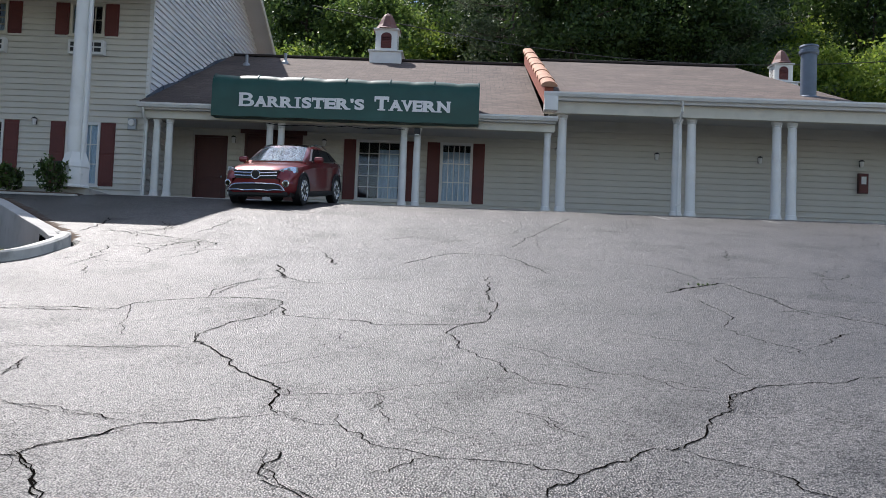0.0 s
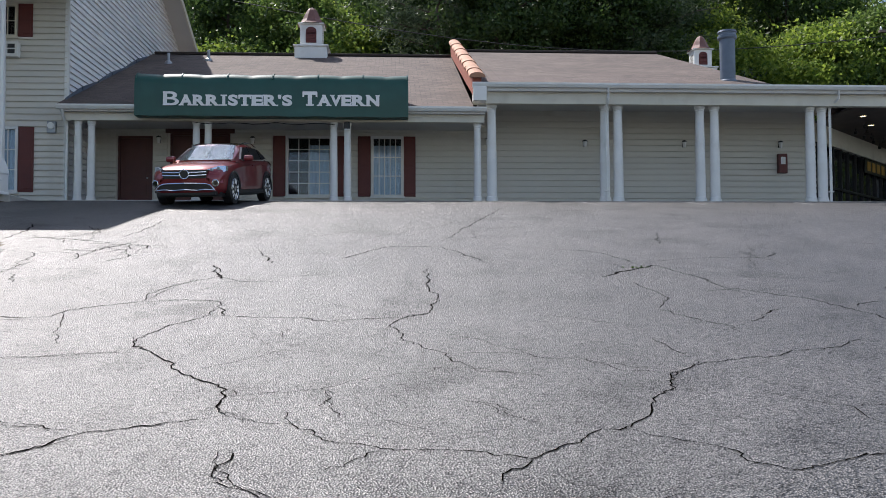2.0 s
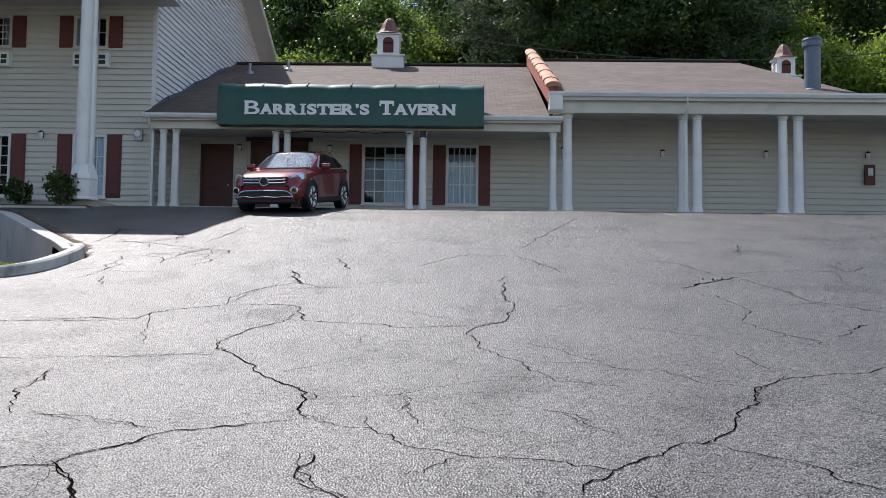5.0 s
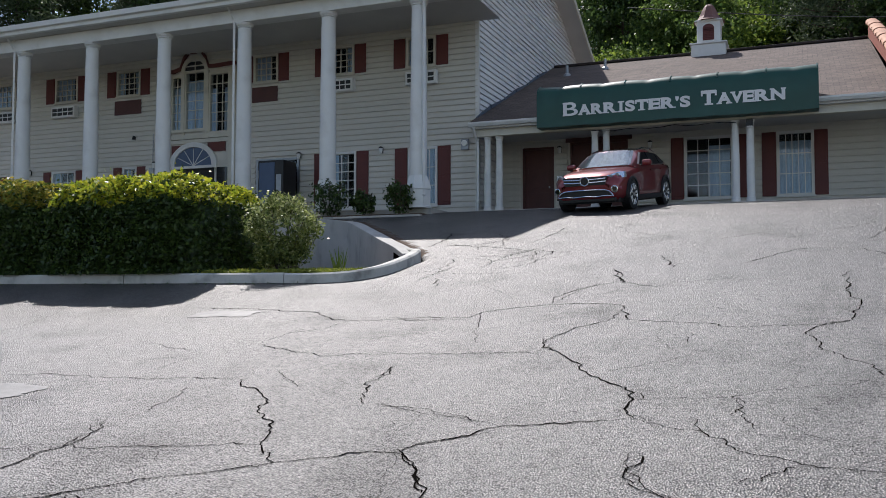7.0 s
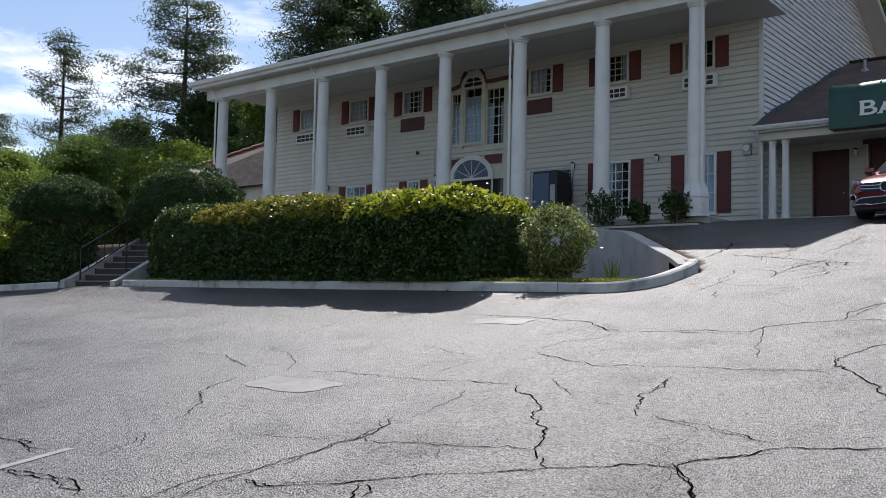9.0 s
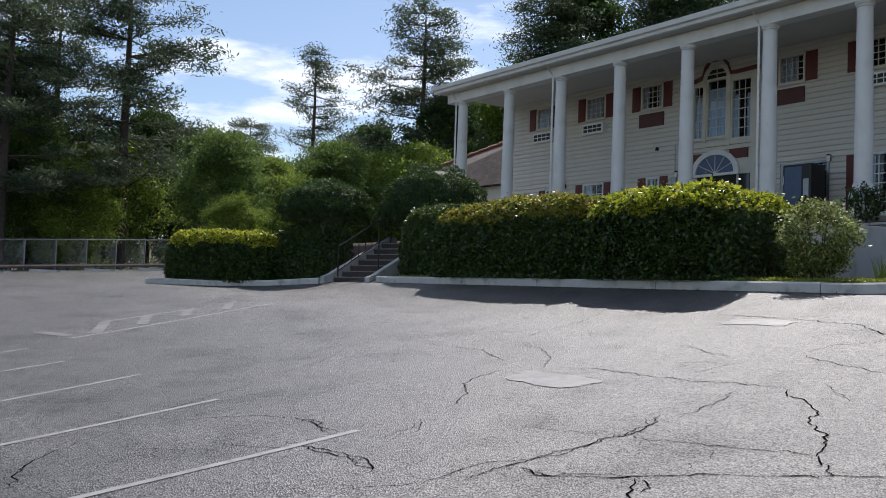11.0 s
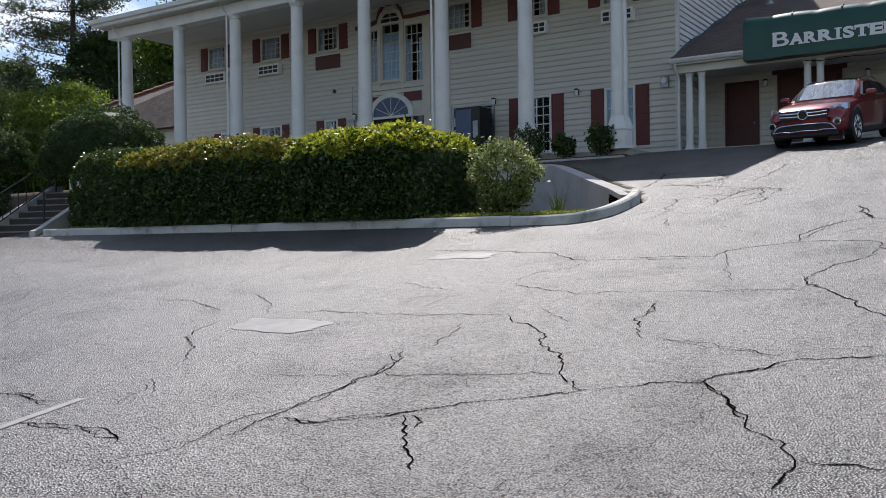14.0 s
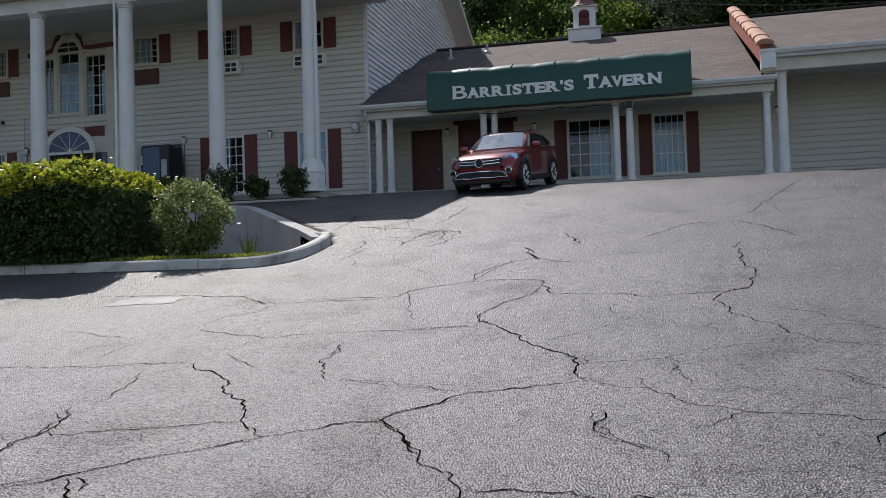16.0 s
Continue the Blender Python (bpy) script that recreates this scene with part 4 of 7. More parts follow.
for k, (a, b, c, d) in enumerate(low):
    sh = [(a - 0.5, a - 0.04), (b + 0.04, b + 0.5)] if k < 2 else [(a - 0.45, a - 0.05), (b + 0.05, b + 0.45)]
    if k == 2:
        sh = []
    window(f"window_{k + 9}", a, b, c, d, IY, 4 if k < 2 else 3, 6 if k == 1 else 3, curtain=[(0.0, 0.35, 0.02, 0.98)] if k else [(0.0, 1.0, 0.02, 0.98)], shutters=sh, frame_mat="white" if k != 2 else "steel", label="ground floor inn window with maroon shutters" if k != 2 else "office window with paper notices behind dark glass")


def ac_unit(x0, x1, z0, z1, y):
    a = empty("air_conditioner", "white through-wall air conditioner with a slatted grille", "air conditioner", ((x0 + x1) / 2, y, z0), group="inn air conditioners")
    h, wd = z1 - z0, (x1 - x0) / 2
    part("case", B(-wd, wd, -0.26, -0.02, 0, h, bevel=0.012), M["plasticw"], a)
    for k in range(4):
        for q in range(2):
            u = -wd + 0.06 + k * (2 * wd - 0.12) / 4
            v = 0.06 + q * (h - 0.12) / 2
            # flat black plate on the case paints the dark of a grille hole
            part("grille", B(u + 0.02, u + (2 * wd - 0.12) / 4 - 0.02, -0.268, -0.262, v + 0.02, v + (h - 0.12) / 2 - 0.02), M["black"], a, "black plate painted as a dark grille opening")
    return a


for x0, x1 in ((-11.19, -9.95), (-14.2, -13.07), (-26.86, -25.52), (-30.1, -28.73)):
    ac_unit(x0 + 0.14, x1 + 0.02, 7.85, 8.30, IY)
for x0, x1 in ((-17.28, -16.2), (-23.64, -22.35)):
    p = empty("wall_panel", "flat brown panel closing an old air conditioner sleeve", "panel", ((x0 + x1) / 2, IY, 7.78))
    part("board", B(-(x1 - x0) / 2, (x1 - x0) / 2, -0.075, -0.03, 0, 0.55, bevel=0.008), M["brown"], p)
for x in (-12.0, -15.23, -21.6, -27.9):
    sconce(x, IY - 0.03, 5.72)
meter = empty("meter_box", "grey electricity meter on the inn wall", "meter", (-8.95, IY - 0.03, 5.55))
part("meter_case", B(-0.13, 0.13, -0.12, 0, 0, 0.36, bevel=0.02), M["steel"], meter)
part("dial", turned(bmesh.new(), [(0.1, 0), (0.1, 0.05)], 16), M["plasticw"], meter).matrix_local = pose(0, -0.12, 0.22, 90)

# entry bay: tall windows, fanlight and door
ent = empty("entry_bay", "white entry surround with tall windows and a fanlight over the door", "entrance", (-19.75, IY, 3.4), kind="structure")


def local(bm, o):
    bm.transform(Matrix.Translation((-o[0], -o[1], -o[2])))
    return bm


EO = (-19.75, IY, 3.4)
for a in ((-21.3, -20.92, 3.4, 9.2), (-20.42, -20.3, 6.6, 9.2), (-19.38, -19.2, 6.6, 9.2), (-18.3, -18.0, 3.4, 9.2)):
    part("pilaster", local(B(a[0], a[1], IY - 0.09, IY - 0.001, a[2], a[3], bevel=0.01), EO), M["trim"], ent)
part("transom", local(B(-20.92, -18.3, IY - 0.085, IY - 0.001, 6.62, 6.8, bevel=0.01), EO), M["trim"], ent)
part("sill_band", local(B(-20.92, -18.3, IY - 0.08, IY - 0.001, 6.45, 6.6, bevel=0.01), EO), M["trim"], ent)
# pale blue curtains added behind these panes so that they read bluish bright
window("window_16", -20.92, -20.42, 6.95, 9.06, IY, 2, 6, curtain=[(0, 1, 0.0, 0.8)], frame_mat="trim", label="narrow tall entry window with small panes")
window("window_17", -19.2, -18.3, 6.8, 9.06, IY, 3, 6, curtain=[(0, 0.3, 0.0, 0.75), (0.7, 1, 0, 0.75)], frame_mat="trim", label="tall entry window with small panes")
window("window_18", -20.3, -19.38, 6.95, 9.2, IY, 2, 6, curtain=[(0, 1, 0.0, 0.85)], frame_mat="trim", label="central tall entry window with an arched head")
# arched head
bm = bmesh.new()
n = 16
for k in range(n):
    a0, a1 = math.pi * k / n, math.pi * (k + 1) / n
    q = [(r * math.cos(a), r * 0.95 * math.sin(a)) for a, r in ((a0, 0.46), (a1, 0.46), (a1, 0.62), (a0, 0.62))]
    prism(bm, q, lambda p: (-0.09 + p[0], -0.095, 5.78 + p[1]), lambda p: (-0.09 + p[0], -0.001, 5.78 + p[1]))
part("arch_frame", bm, M["trim"], ent)
bm = bmesh.new()
prism(bm, [(0.46 * math.cos(math.pi * k / n), 0.44 * math.sin(math.pi * k / n)) for k in range(n + 1)], lambda p: (-0.09 + p[0], -0.045, 5.78 + p[1]), lambda p: (-0.09 + p[0], -0.038, 5.78 + p[1]))
part("arch_glass", bm, M["darkglass"], ent)
part("arch_bar", B(-0.105, -0.075, -0.06, -0.046, 5.78, 6.22), M["trim"], ent)
# maroon cornice that rises over the arch
bm = bmesh.new()
path = [(-1.75, 5.72), (-1.0, 5.78), (-0.72, 5.86), (-0.6, 6.2), (-0.35, 6.48), (-0.09, 6.58), (0.17, 6.48), (0.42, 6.2), (0.54, 5.86), (0.82, 5.84), (1.75, 5.88)]
for (xa, za), (xb, zb) in zip(path, path[1:]):
    prism(bm, [(0, 0), (0, 0.13), (-0.12, 0.13), (-0.09, 0)], lambda p: (xa, p[0] - 0.031, za + p[1]), lambda p: (xb, p[0] - 0.031, zb + p[1]))
part("cornice", bm, M["maroon"], ent, "maroon moulded cornice")
part("keystone", B(-0.24, 0.06, -0.2, -0.1, 6.44, 6.78, bevel=0.02), M["maroon"], ent)
# fanlight over the door
bm = bmesh.new()
for k in range(n):
    a0, a1 = math.pi * k / n, math.pi * (k + 1) / n
    q = [(r * math.cos(a), r * 0.82 * math.sin(a)) for a, r in ((a0, 0.86), (a1, 0.86), (a1, 1.08), (a0, 1.08))]
    prism(bm, q, lambda p: (-0.1 + p[0], -0.12, 2.2 + p[1]), lambda p: (-0.1 + p[0], -0.001, 2.2 + p[1]))
part("fan_arch", bm, M["white"], ent)
bm = bmesh.new()
prism(bm, [(0.86 * math.cos(math.pi * k / n), 0.7 * math.sin(math.pi * k / n)) for k in range(n + 1)], lambda p: (-0.1 + p[0], -0.06, 2.2 + p[1]), lambda p: (-0.1 + p[0], -0.002, 2.2 + p[1]))
part("fan_glass", bm, M["blue"], ent, "pale blue fanlight glass")
for k in range(1, 6):
    a = math.pi * k / 6
    part("fan_bar", tube(bmesh.new(), [(-0.1, -0.066, 2.2), (-0.1 + 0.84 * math.cos(a), -0.066, 2.2 + 0.68 * math.sin(a))], 0.014, 6), M["white"], ent)
part("door_head", B(-1.15, 0.95, -0.1, -0.001, 2.1, 2.2), M["white"], ent)
for x0, x1, z0, z1 in ((-1.12, -0.6, 2.62, 3.0), (0.52, 1.3, 2.7, 3.05), (-0.6, 0.45, 3.06, 3.2)):
    part("maroon_panel", B(x0, x1, -0.05, -0.001, z0, z1), M["maroon"], ent, "maroon panel")
plain_door("door_3", -20.7, -18.95, 3.42, 5.6, IY, "dark", "dark glazed double entrance doors of the inn", 2)
part("sidelight", B(0.95, 1.4, -0.06, -0.001, 1.2, 2.1), M["darkglass"], ent, "dark sidelight")

# walkway in front of the inn
structure("pavement_2", B(-31.0, -8.6, 15.92, 19.7, 2.6, 3.3, bevel=0.02), M["concrete"], "raised concrete walk in front of the inn", "pavement")
for k in range(8):
    a = -8.6 - 2.8 * k
    structure("kerb", B(a - 2.78, a, 15.08, 15.24, 2.6, 3.05, bevel=0.02), M["concrete"], "pale concrete kerb along the inn walk", "kerb")
for x in (-8.55, -3.9):
    structure("kerb", B(x, x + 4.6 if x > -5 else x + 4.62, 18.66, 18.84, 3.0, 3.44, bevel=0.02), M["kerb"], "pale concrete kerb along the tavern porch", "kerb")

for k, x in enumerate((-9.05, -12.07, -15.12, -18.28, -21.35, -24.47, -27.63, -30.86)):
    round_column(x, 16.0, 3.3, 9.42, 0.25, "tall white two-storey column with a flared base" if k in (0, 1) else "tall white two-storey portico column", "inn portico columns", pedestal=k in (0, 1))
for x in (-8.85, -15.42, -24.77, -31.16):
    downspout([(x, 15.45, 10.1), (x, 15.5, 9.85), (x + 0.05, 15.78, 9.5), (x + 0.05, 15.78, 3.34)])

# portico beam, soffit, roof
structure("trim", B(-31.75, -7.9, 15.75, 16.25, 9.42, 9.84, bevel=0.015), M["white"], "white portico beam", "beam")
structure("ceiling_3", B(-32.0, -7.78, 15.35, 19.75, 9.85, 9.9), M["soffit"], "white boarded portico soffit", "ceiling")
structure("trim", B(-32.1, -7.76, 15.2, 15.35, 9.83, 10.1, bevel=0.01), M["white"], "white eave board of the inn", "trim")
bm = bmesh.new()
prism(bm, [(0.0, 9.95), (-0.12, 9.97), (-0.15, 10.13), (-0.12, 10.13), (-0.1, 10.0), (0, 9.98)], lambda p: (-32.15, 15.2 + p[0], p[1]), lambda p: (-7.74, 15.2 + p[0], p[1]))
structure("trim", bm, M["white"], "white metal gutter of the inn", "gutter")
RF, RS = 0.36, 0.47
PY, PZ = 27.9, 10.12 + 0.36 * (27.9 - 15.15)
roof_sheet("roof_6", [(-32.2, 15.15, 10.12), (-7.71, 15.15, 10.12), (-7.71, PY, PZ), (-32.2, PY, PZ)], M["shingle"], "brown shingle front slope of the inn roof")
roof_sheet("roof_7", [(-32.2, PY, PZ), (-7.71, PY, PZ), (-7.71, 37.4, 10.12), (-32.2, 37.4, 10.12)], M["shingle"], "brown shingle rear slope of the inn roof")
# gable wall, seen along its length
w = structure("wall_7", bmesh.new(), M["whitesiding"], "white lap siding on the inn gable end", "wall")
bm = bmesh.new()
prism(bm, [(IY, IZ0), (36.6, IZ0), (36.6, 10.3), (PY, PZ - 0.12), (IY, 10.12 + RF * (IY - 15.15) - 0.12)], lambda p: (GX - 0.2, p[0], p[1]), lambda p: (GX - 0.004, p[0], p[1]))
w.data = mesh_of("wall_7", bm, M["whitesiding"])


def gable_runs(z):
    y0 = max(IY, 15.15 + (z - 10.0) / RF)
    y1 = min(36.6, 37.4 - (z - 10.0) / RS)
    return [(y0 - IY, y1 - IY)] if y1 - y0 > 0.2 else []


siding(w, M["whitesiding"], (GX, IY, 3.46), 90, PZ - 0.2, 0.19, gable_runs)
structure("trim", B(GX - 0.08, GX + 0.05, IY - 0.05, IY + 0.05, 3.4, 9.85), M["white"], "white corner board of the inn", "trim")
for sgn, ya, g, ln in ((1, 15.15, RF, 12.75), (-1, 37.4, RS, 9.5)):
    bm = bmesh.new()
    prism(bm, [(0, -0.02), (0, -0.3), (ln, ln * g - 0.3), (ln, ln * g - 0.02)], lambda p: (-7.72, ya + sgn * p[0], 10.05 + p[1]), lambda p: (-7.66, ya + sgn * p[0], 10.05 + p[1]))
    structure("trim", bm, M["trim"], "tan rake board of the inn gable", "trim")
    bm = bmesh.new()
    prism(bm, [(0, -0.1), (0, -0.14), (ln, ln * g - 0.14), (ln, ln * g - 0.1)], lambda p: (GX, ya + sgn * p[0], 10.05 + p[1]), lambda p: (-7.73, ya + sgn * p[0], 10.05 + p[1]))
    structure("trim", bm, M["soffit"], "white soffit under the gable rake", "soffit")
structure("wall_8", B(-31.6, -8.8, 36.2, 36.5, 3.4, 10.2), M["siding"], "rear wall of the inn", "wall")
structure("wall_9", B(-31.6, -31.4, 19.93, 36.2, 3.4, 10.2), M["siding"], "far end wall of the inn", "wall")
structure("floor", B(-31.3, -8.8, 22, 36, 3.3, 3.4), M["dark"], "inner floor of the inn", "floor")

# lower wing beyond the inn
structure("wall_10", B(-44, -33.5, 22.2, 30.0, 3.0, 6.6), M["siding"], "cream wall of the low wing beyond the inn", "wall")
roof_sheet("roof_8", [(-45, 21.7, 6.6), (-33, 21.7, 6.6), (-33, 24.6, 10.1), (-45, 24.6, 8.65)], M["shingle"], "tan shingle roof of the low wing")
par2 = empty("parapet_2", "row of red clay tiles capping the low wing roof", "parapet", (-45, 24.6, 8.65), kind="structure")
bm = bmesh.new()
prism(bm, [(0, -0.55), (12, 0.9), (12, 1.5), (0, 0.05)], lambda p: (p[0], -0.12, p[1]), lambda p: (p[0], 0.12, p[1]))
part("brickwork", bm, M["brick"], par2, "red brick band")
for k in range(13):
    t = new("clay_tile", tile_me)
    t.parent = par2
    t.matrix_local = pose(12.0 * k / 13, 0, 12.0 * k / 13 * 0.121, 7, 0, -90)
sb = empty("notice_board", "white and blue notice board standing by the drive", "sign", (-33.4, 18.2, 3.3))
part("panel", B(-0.3, 0.3, -0.03, 0.03, 1.4, 2.5, bevel=0.01), M["paper"], sb)
part("picture", B(-0.2, 0.2, -0.038, -0.031, 1.6, 2.1), M["blue"], sb, "blue square on the board")
part("post", B(-0.04, 0.04, -0.02, 0.02, 0, 1.4), M["steel"], sb)

# vending machine
vm = empty("vending_machine", "dark vending machine with a blue lit front against the inn wall", "vending machine", (-15.6, 18.75, 3.3))
part("case", B(-0.5, 0.5, -0.42, 0.42, 0.03, 2.1, bevel=0.02), M["black"], vm)
part("front_panel", B(-0.46, 0.16, -0.432, -0.421, 0.5, 2.02, bevel=0.003), M["blue"], vm)
part("keypad", B(0.22, 0.42, -0.434, -0.421, 1.0, 1.6, bevel=0.004), M["steel"], vm)
part("delivery_flap", B(-0.4, 0.1, -0.434, -0.421, 0.2, 0.4), M["dark"], vm)
for i, (x, z) in enumerate(((-16.85, 4.95), (-16.4, 4.9), (-16.62, 4.5))):
    nt = empty("paper_notice", "white paper notice taped to the office window", "notice", (x, IY - 0.07, z))
    part("sheet", B(-0.12, 0.12, 0.0, 0.004, 0, 0.3), M["paper"], nt)
    for k in range(3):
        part("text_bar", B(-0.08, 0.08, -0.003, -0.001, 0.06 + 0.07 * k, 0.08 + 0.07 * k), M["black"], nt)

# ---------------------------------------------------------------- corner patio of the side wing
bm = bmesh.new()
prism(bm, [(15.8, 19.12), (18.05, 19.12), (28.5, 32.4), (24.5, 31.2), (15.8, 22.2)], lambda p: (*p, 6.45), lambda p: (*p, 6.52))
structure("ceiling_4", bm, M["brownceil"], "dark boarded ceiling over the corner patio", "ceiling")
bm = bmesh.new()
prism(bm, [(15.7, 18.58), (17.95, 18.58), (28.6, 32.4), (24.5, 31.4), (15.7, 22.2)], lambda p: (*p, 6.86), lambda p: (*p, 6.96))
structure("roof_9", bm, M["concrete"], "flat roof over the corner patio", "roof")
d = Vector((10.65, 13.82, 0)).normalized()
for off, z0, z1, th, mat, lab in ((0.0, 6.84, 6.98, 0.14, "white", "white gutter on the angled side"), (0.2, 6.40, 6.84, 0.22, "trim", "cream beam on the angled side")):
    nrm = Vector((-d.y, d.x, 0))
    a = Vector((17.85, 18.5, 0)) + nrm * off
    b = a + d * 17.4
    bm = bmesh.new()
    q = [a, b, b + nrm * th, a + nrm * th]
    prism(bm, q, lambda p: (p.x, p.y, z0), lambda p: (p.x, p.y, z1))
    structure("trim", bm, M[mat], lab, "trim")
g0, g1 = Vector((15.85, 22.0, 0)), Vector((24.0, 30.2, 0))
gd = (g1 - g0).normalized()
gn = Vector((gd.y, -gd.x, 0))
front = empty("glazed_front", "dark glazed storefront with black mullions under the patio", "storefront", (15.85, 22.0, 3.455), kind="structure", turn=45.2)
L = (g1 - g0).length
part("dark_glass", B(0, L, 0.04, 0.1, 0.0, 2.35), M["darkglass"], front)
for k in range(15):
    part("mullion", B(L * k / 14 - 0.05, L * k / 14 + 0.05, -0.03, 0.12, 0, 2.4), M["black"], front)
part("rail", B(0, L, -0.05, 0.03, 0.85, 0.93), M["black"], front)
part("header", B(-0.1, L, -0.1, 0.15, 2.36, 2.99), M["trim"], front, "tan header board over the glass")
part("sign_band", B(4.8, 9.5, -0.14, -0.102, 1.75, 2.3), M["black"], front, "black sign band with unreadable gold letters")
for k in range(7):
    part("sign_bar", B(5.1 + 0.6 * k, 5.45 + 0.6 * k, -0.16, -0.142, 1.85, 2.2), M["gold"], front)
rng = np.random.default_rng(5)
for k in range(16):
    # small dark ceiling fittings in two loose rows
    x, y = 17.3 + 0.42 * k + rng.uniform(-0.2, 0.2), 21.6 + 0.5 * k + (0.9 if k % 2 else 0) + rng.uniform(-0.2, 0.2)
    cs = empty("ceiling_speaker", "small black fitting hung from the patio ceiling", "ceiling fitting", (x, y, 6.44), group="patio ceiling fittings")
    part("stem", tube(bmesh.new(), [(0, 0, 0.02), (0, 0, -0.1)], 0.012, 5), M["black"], cs)
    part("head", turned(bmesh.new(), [(0.03, -0.2), (0.06, -0.18), (0.06, -0.1), (0.03, -0.08)], 10), M["black"], cs)
for x, y in ((16.75, 20.6), (17.9, 22.2)):
    dl = empty("recessed_light", "warm recessed ceiling light over the patio", "light", (x, y, 6.44))
    part("lamp_disc", turned(bmesh.new(), [(0.075, -0.012), (0.075, 0.0)], 16), M["bulb"], dl)
    part("lamp_ring", turned(bmesh.new(), [(0.13, -0.006), (0.12, 0.004)], 16), M["white"], dl)
bn = empty("hanging_banner", "small pale cloth flag hanging from the corner column", "flag", (17.9, 19.35, 5.3), turn=-25)
bm = bmesh.new()
cols = [[bm.verts.new((0.04 + 0.32 * u + 0.10 * w, 0.03 * math.sin(7 * u + 2 * w), 0.8 * w - 0.18 * u)) for w in (0, .2, .4, .6, .8, 1)] for u in (0, .2, .4, .6, .8, 1)]
for a, b in zip(cols, cols[1:]):
    for k in range(5):
        bm.faces.new((a[k], b[k], b[k + 1], a[k + 1]))
bmesh.ops.solidify(bm, geom=bm.faces[:], thickness=0.006)
part("cloth", bm, M["letter"], bn, smooth=True)
part("staff", tube(bmesh.new(), [(-0.1, 0.0, -0.25), (0.16, 0.0, 0.88)], 0.012, 6), M["white"], bn)

# ---------------------------------------------------------------- kerbs, retaining wall, bed
def sweep(pts, prof, closed_ends=True):
    """Sweeps a (side, height) profile along ground points; side is measured to the left of travel."""
    bm = bmesh.new()
    rings = []
    for i, p in enumerate(pts):
        a, b = Vector(pts[max(i - 1, 0)]), Vector(pts[min(i + 1, len(pts) - 1)])
        t = Vector((b.x - a.x, b.y - a.y, 0)).normalized()
        n = Vector((-t.y, t.x, 0))
        rings.append([bm.verts.new(Vector(p) + n * s + Vector((0, 0, h))) for s, h in prof])
    m = len(prof)
    for a, b in zip(rings, rings[1:]):
        for k in range(m):
            bm.faces.new((a[k], b[k], b[(k + 1) % m], a[(k + 1) % m]))
    bm.faces.new(rings[0][::-1])
    bm.faces.new(rings[-1])
    return bm


KERB = [(0.0, -0.2), (0.0, 0.15), (0.03, 0.18), (0.15, 0.18), (0.18, 0.15), (0.18, -0.2)]


def smooth_path(ctrl, n):
    """Catmull-Rom through plan points."""
    out = []
    c = [ctrl[0], *ctrl, ctrl[-1]]
    for i in range(1, len(c) - 2):
        p0, p1, p2, p3 = [np.array(q, float) for q in c[i - 1:i + 3]]
        for t in np.linspace(0, 1, n, endpoint=False):
            out.append(tuple(0.5 * (2 * p1 + (p2 - p0) * t + (2 * p0 - 5 * p1 + 4 * p2 - p3) * t * t + (3 * p1 - p0 - 3 * p2 + p3) * t**3)))
    out.append(tuple(ctrl[-1]))
    return out


for k in range(4):
    a, b = -19.9 + 3.32 * k, -19.9 + 3.32 * (k + 1) - 0.02
    pts = [(x, 4.9, lot(x, 4.9)) for x in np.linspace(a, b, 8)]
    structure("kerb", sweep(pts, KERB), M["kerb"], "pale worn kerb edging the planting bed", "kerb")
bend = smooth_path([(-6.62, 4.9), (-6.0, 4.92), (-5.45, 5.1), (-5.12, 5.6), (-5.08, 6.4), (-5.2, 7.2), (-5.50, 7.95), (-6.06, 8.75), (-6.96, 9.9), (-8.26, 11.6), (-9.6, 13.3)], 8)
structure("kerb", sweep([(x, y, rise(y) - 0.01 - 0.16 * step(7.2, 9.0, y)) for x, y in bend], KERB), M["kerb"], "pale kerb curving round the end of the bed", "kerb")
lk = smooth_path([(-27.3, 0.9), (-26.6, 2.0), (-25.2, 3.3), (-23.4, 4.1), (-22.3, 4.4)], 6)
structure("kerb", sweep([(x, y, land_base(x, y)) for x, y in lk], KERB), M["kerb"], "pale kerb in front of the far hedge", "kerb")
wall_line = smooth_path([(-5.46, 7.85), (-6.06, 8.75), (-6.96, 9.9), (-8.26, 11.6), (-9.6, 13.35), (-10.6, 14.1), (-11.5, 14.75), (-12.5, 14.3), (-13.8, 12.0), (-16.0, 8.8)], 6)
bm = bmesh.new()
prev = None
for i, (x, y) in enumerate(wall_line):
    a, b = Vector(wall_line[max(i - 1, 0)]), Vector(wall_line[min(i + 1, len(wall_line) - 1)])
    t = (b - a).normalized()
    n = Vector((-t.y, t.x))
    top = max(terrace(x - 0.3, y + 0.3), rise(y)) + 0.10
    ring = [bm.verts.new((x + n.x * s, y + n.y * s, z)) for s, z in ((0.34, 0.6), (0.34, top - 0.14), (0.33, top - 0.13), (0.03, top - 0.13), (0.02, top - 0.14), (0.02, 0.6))]
    if prev:
        for k in range(6):
            bm.faces.new((prev[k], prev[(k + 1) % 6], ring[(k + 1) % 6], ring[k]))
    else:
        bm.faces.new(ring)
    prev = ring
bm.faces.new(prev[::-1])
wall12 = structure("wall_12", bm, M["stucco"], "low grey rendered retaining wall with dark stains", "retaining wall")
rs = np.random.default_rng(31)
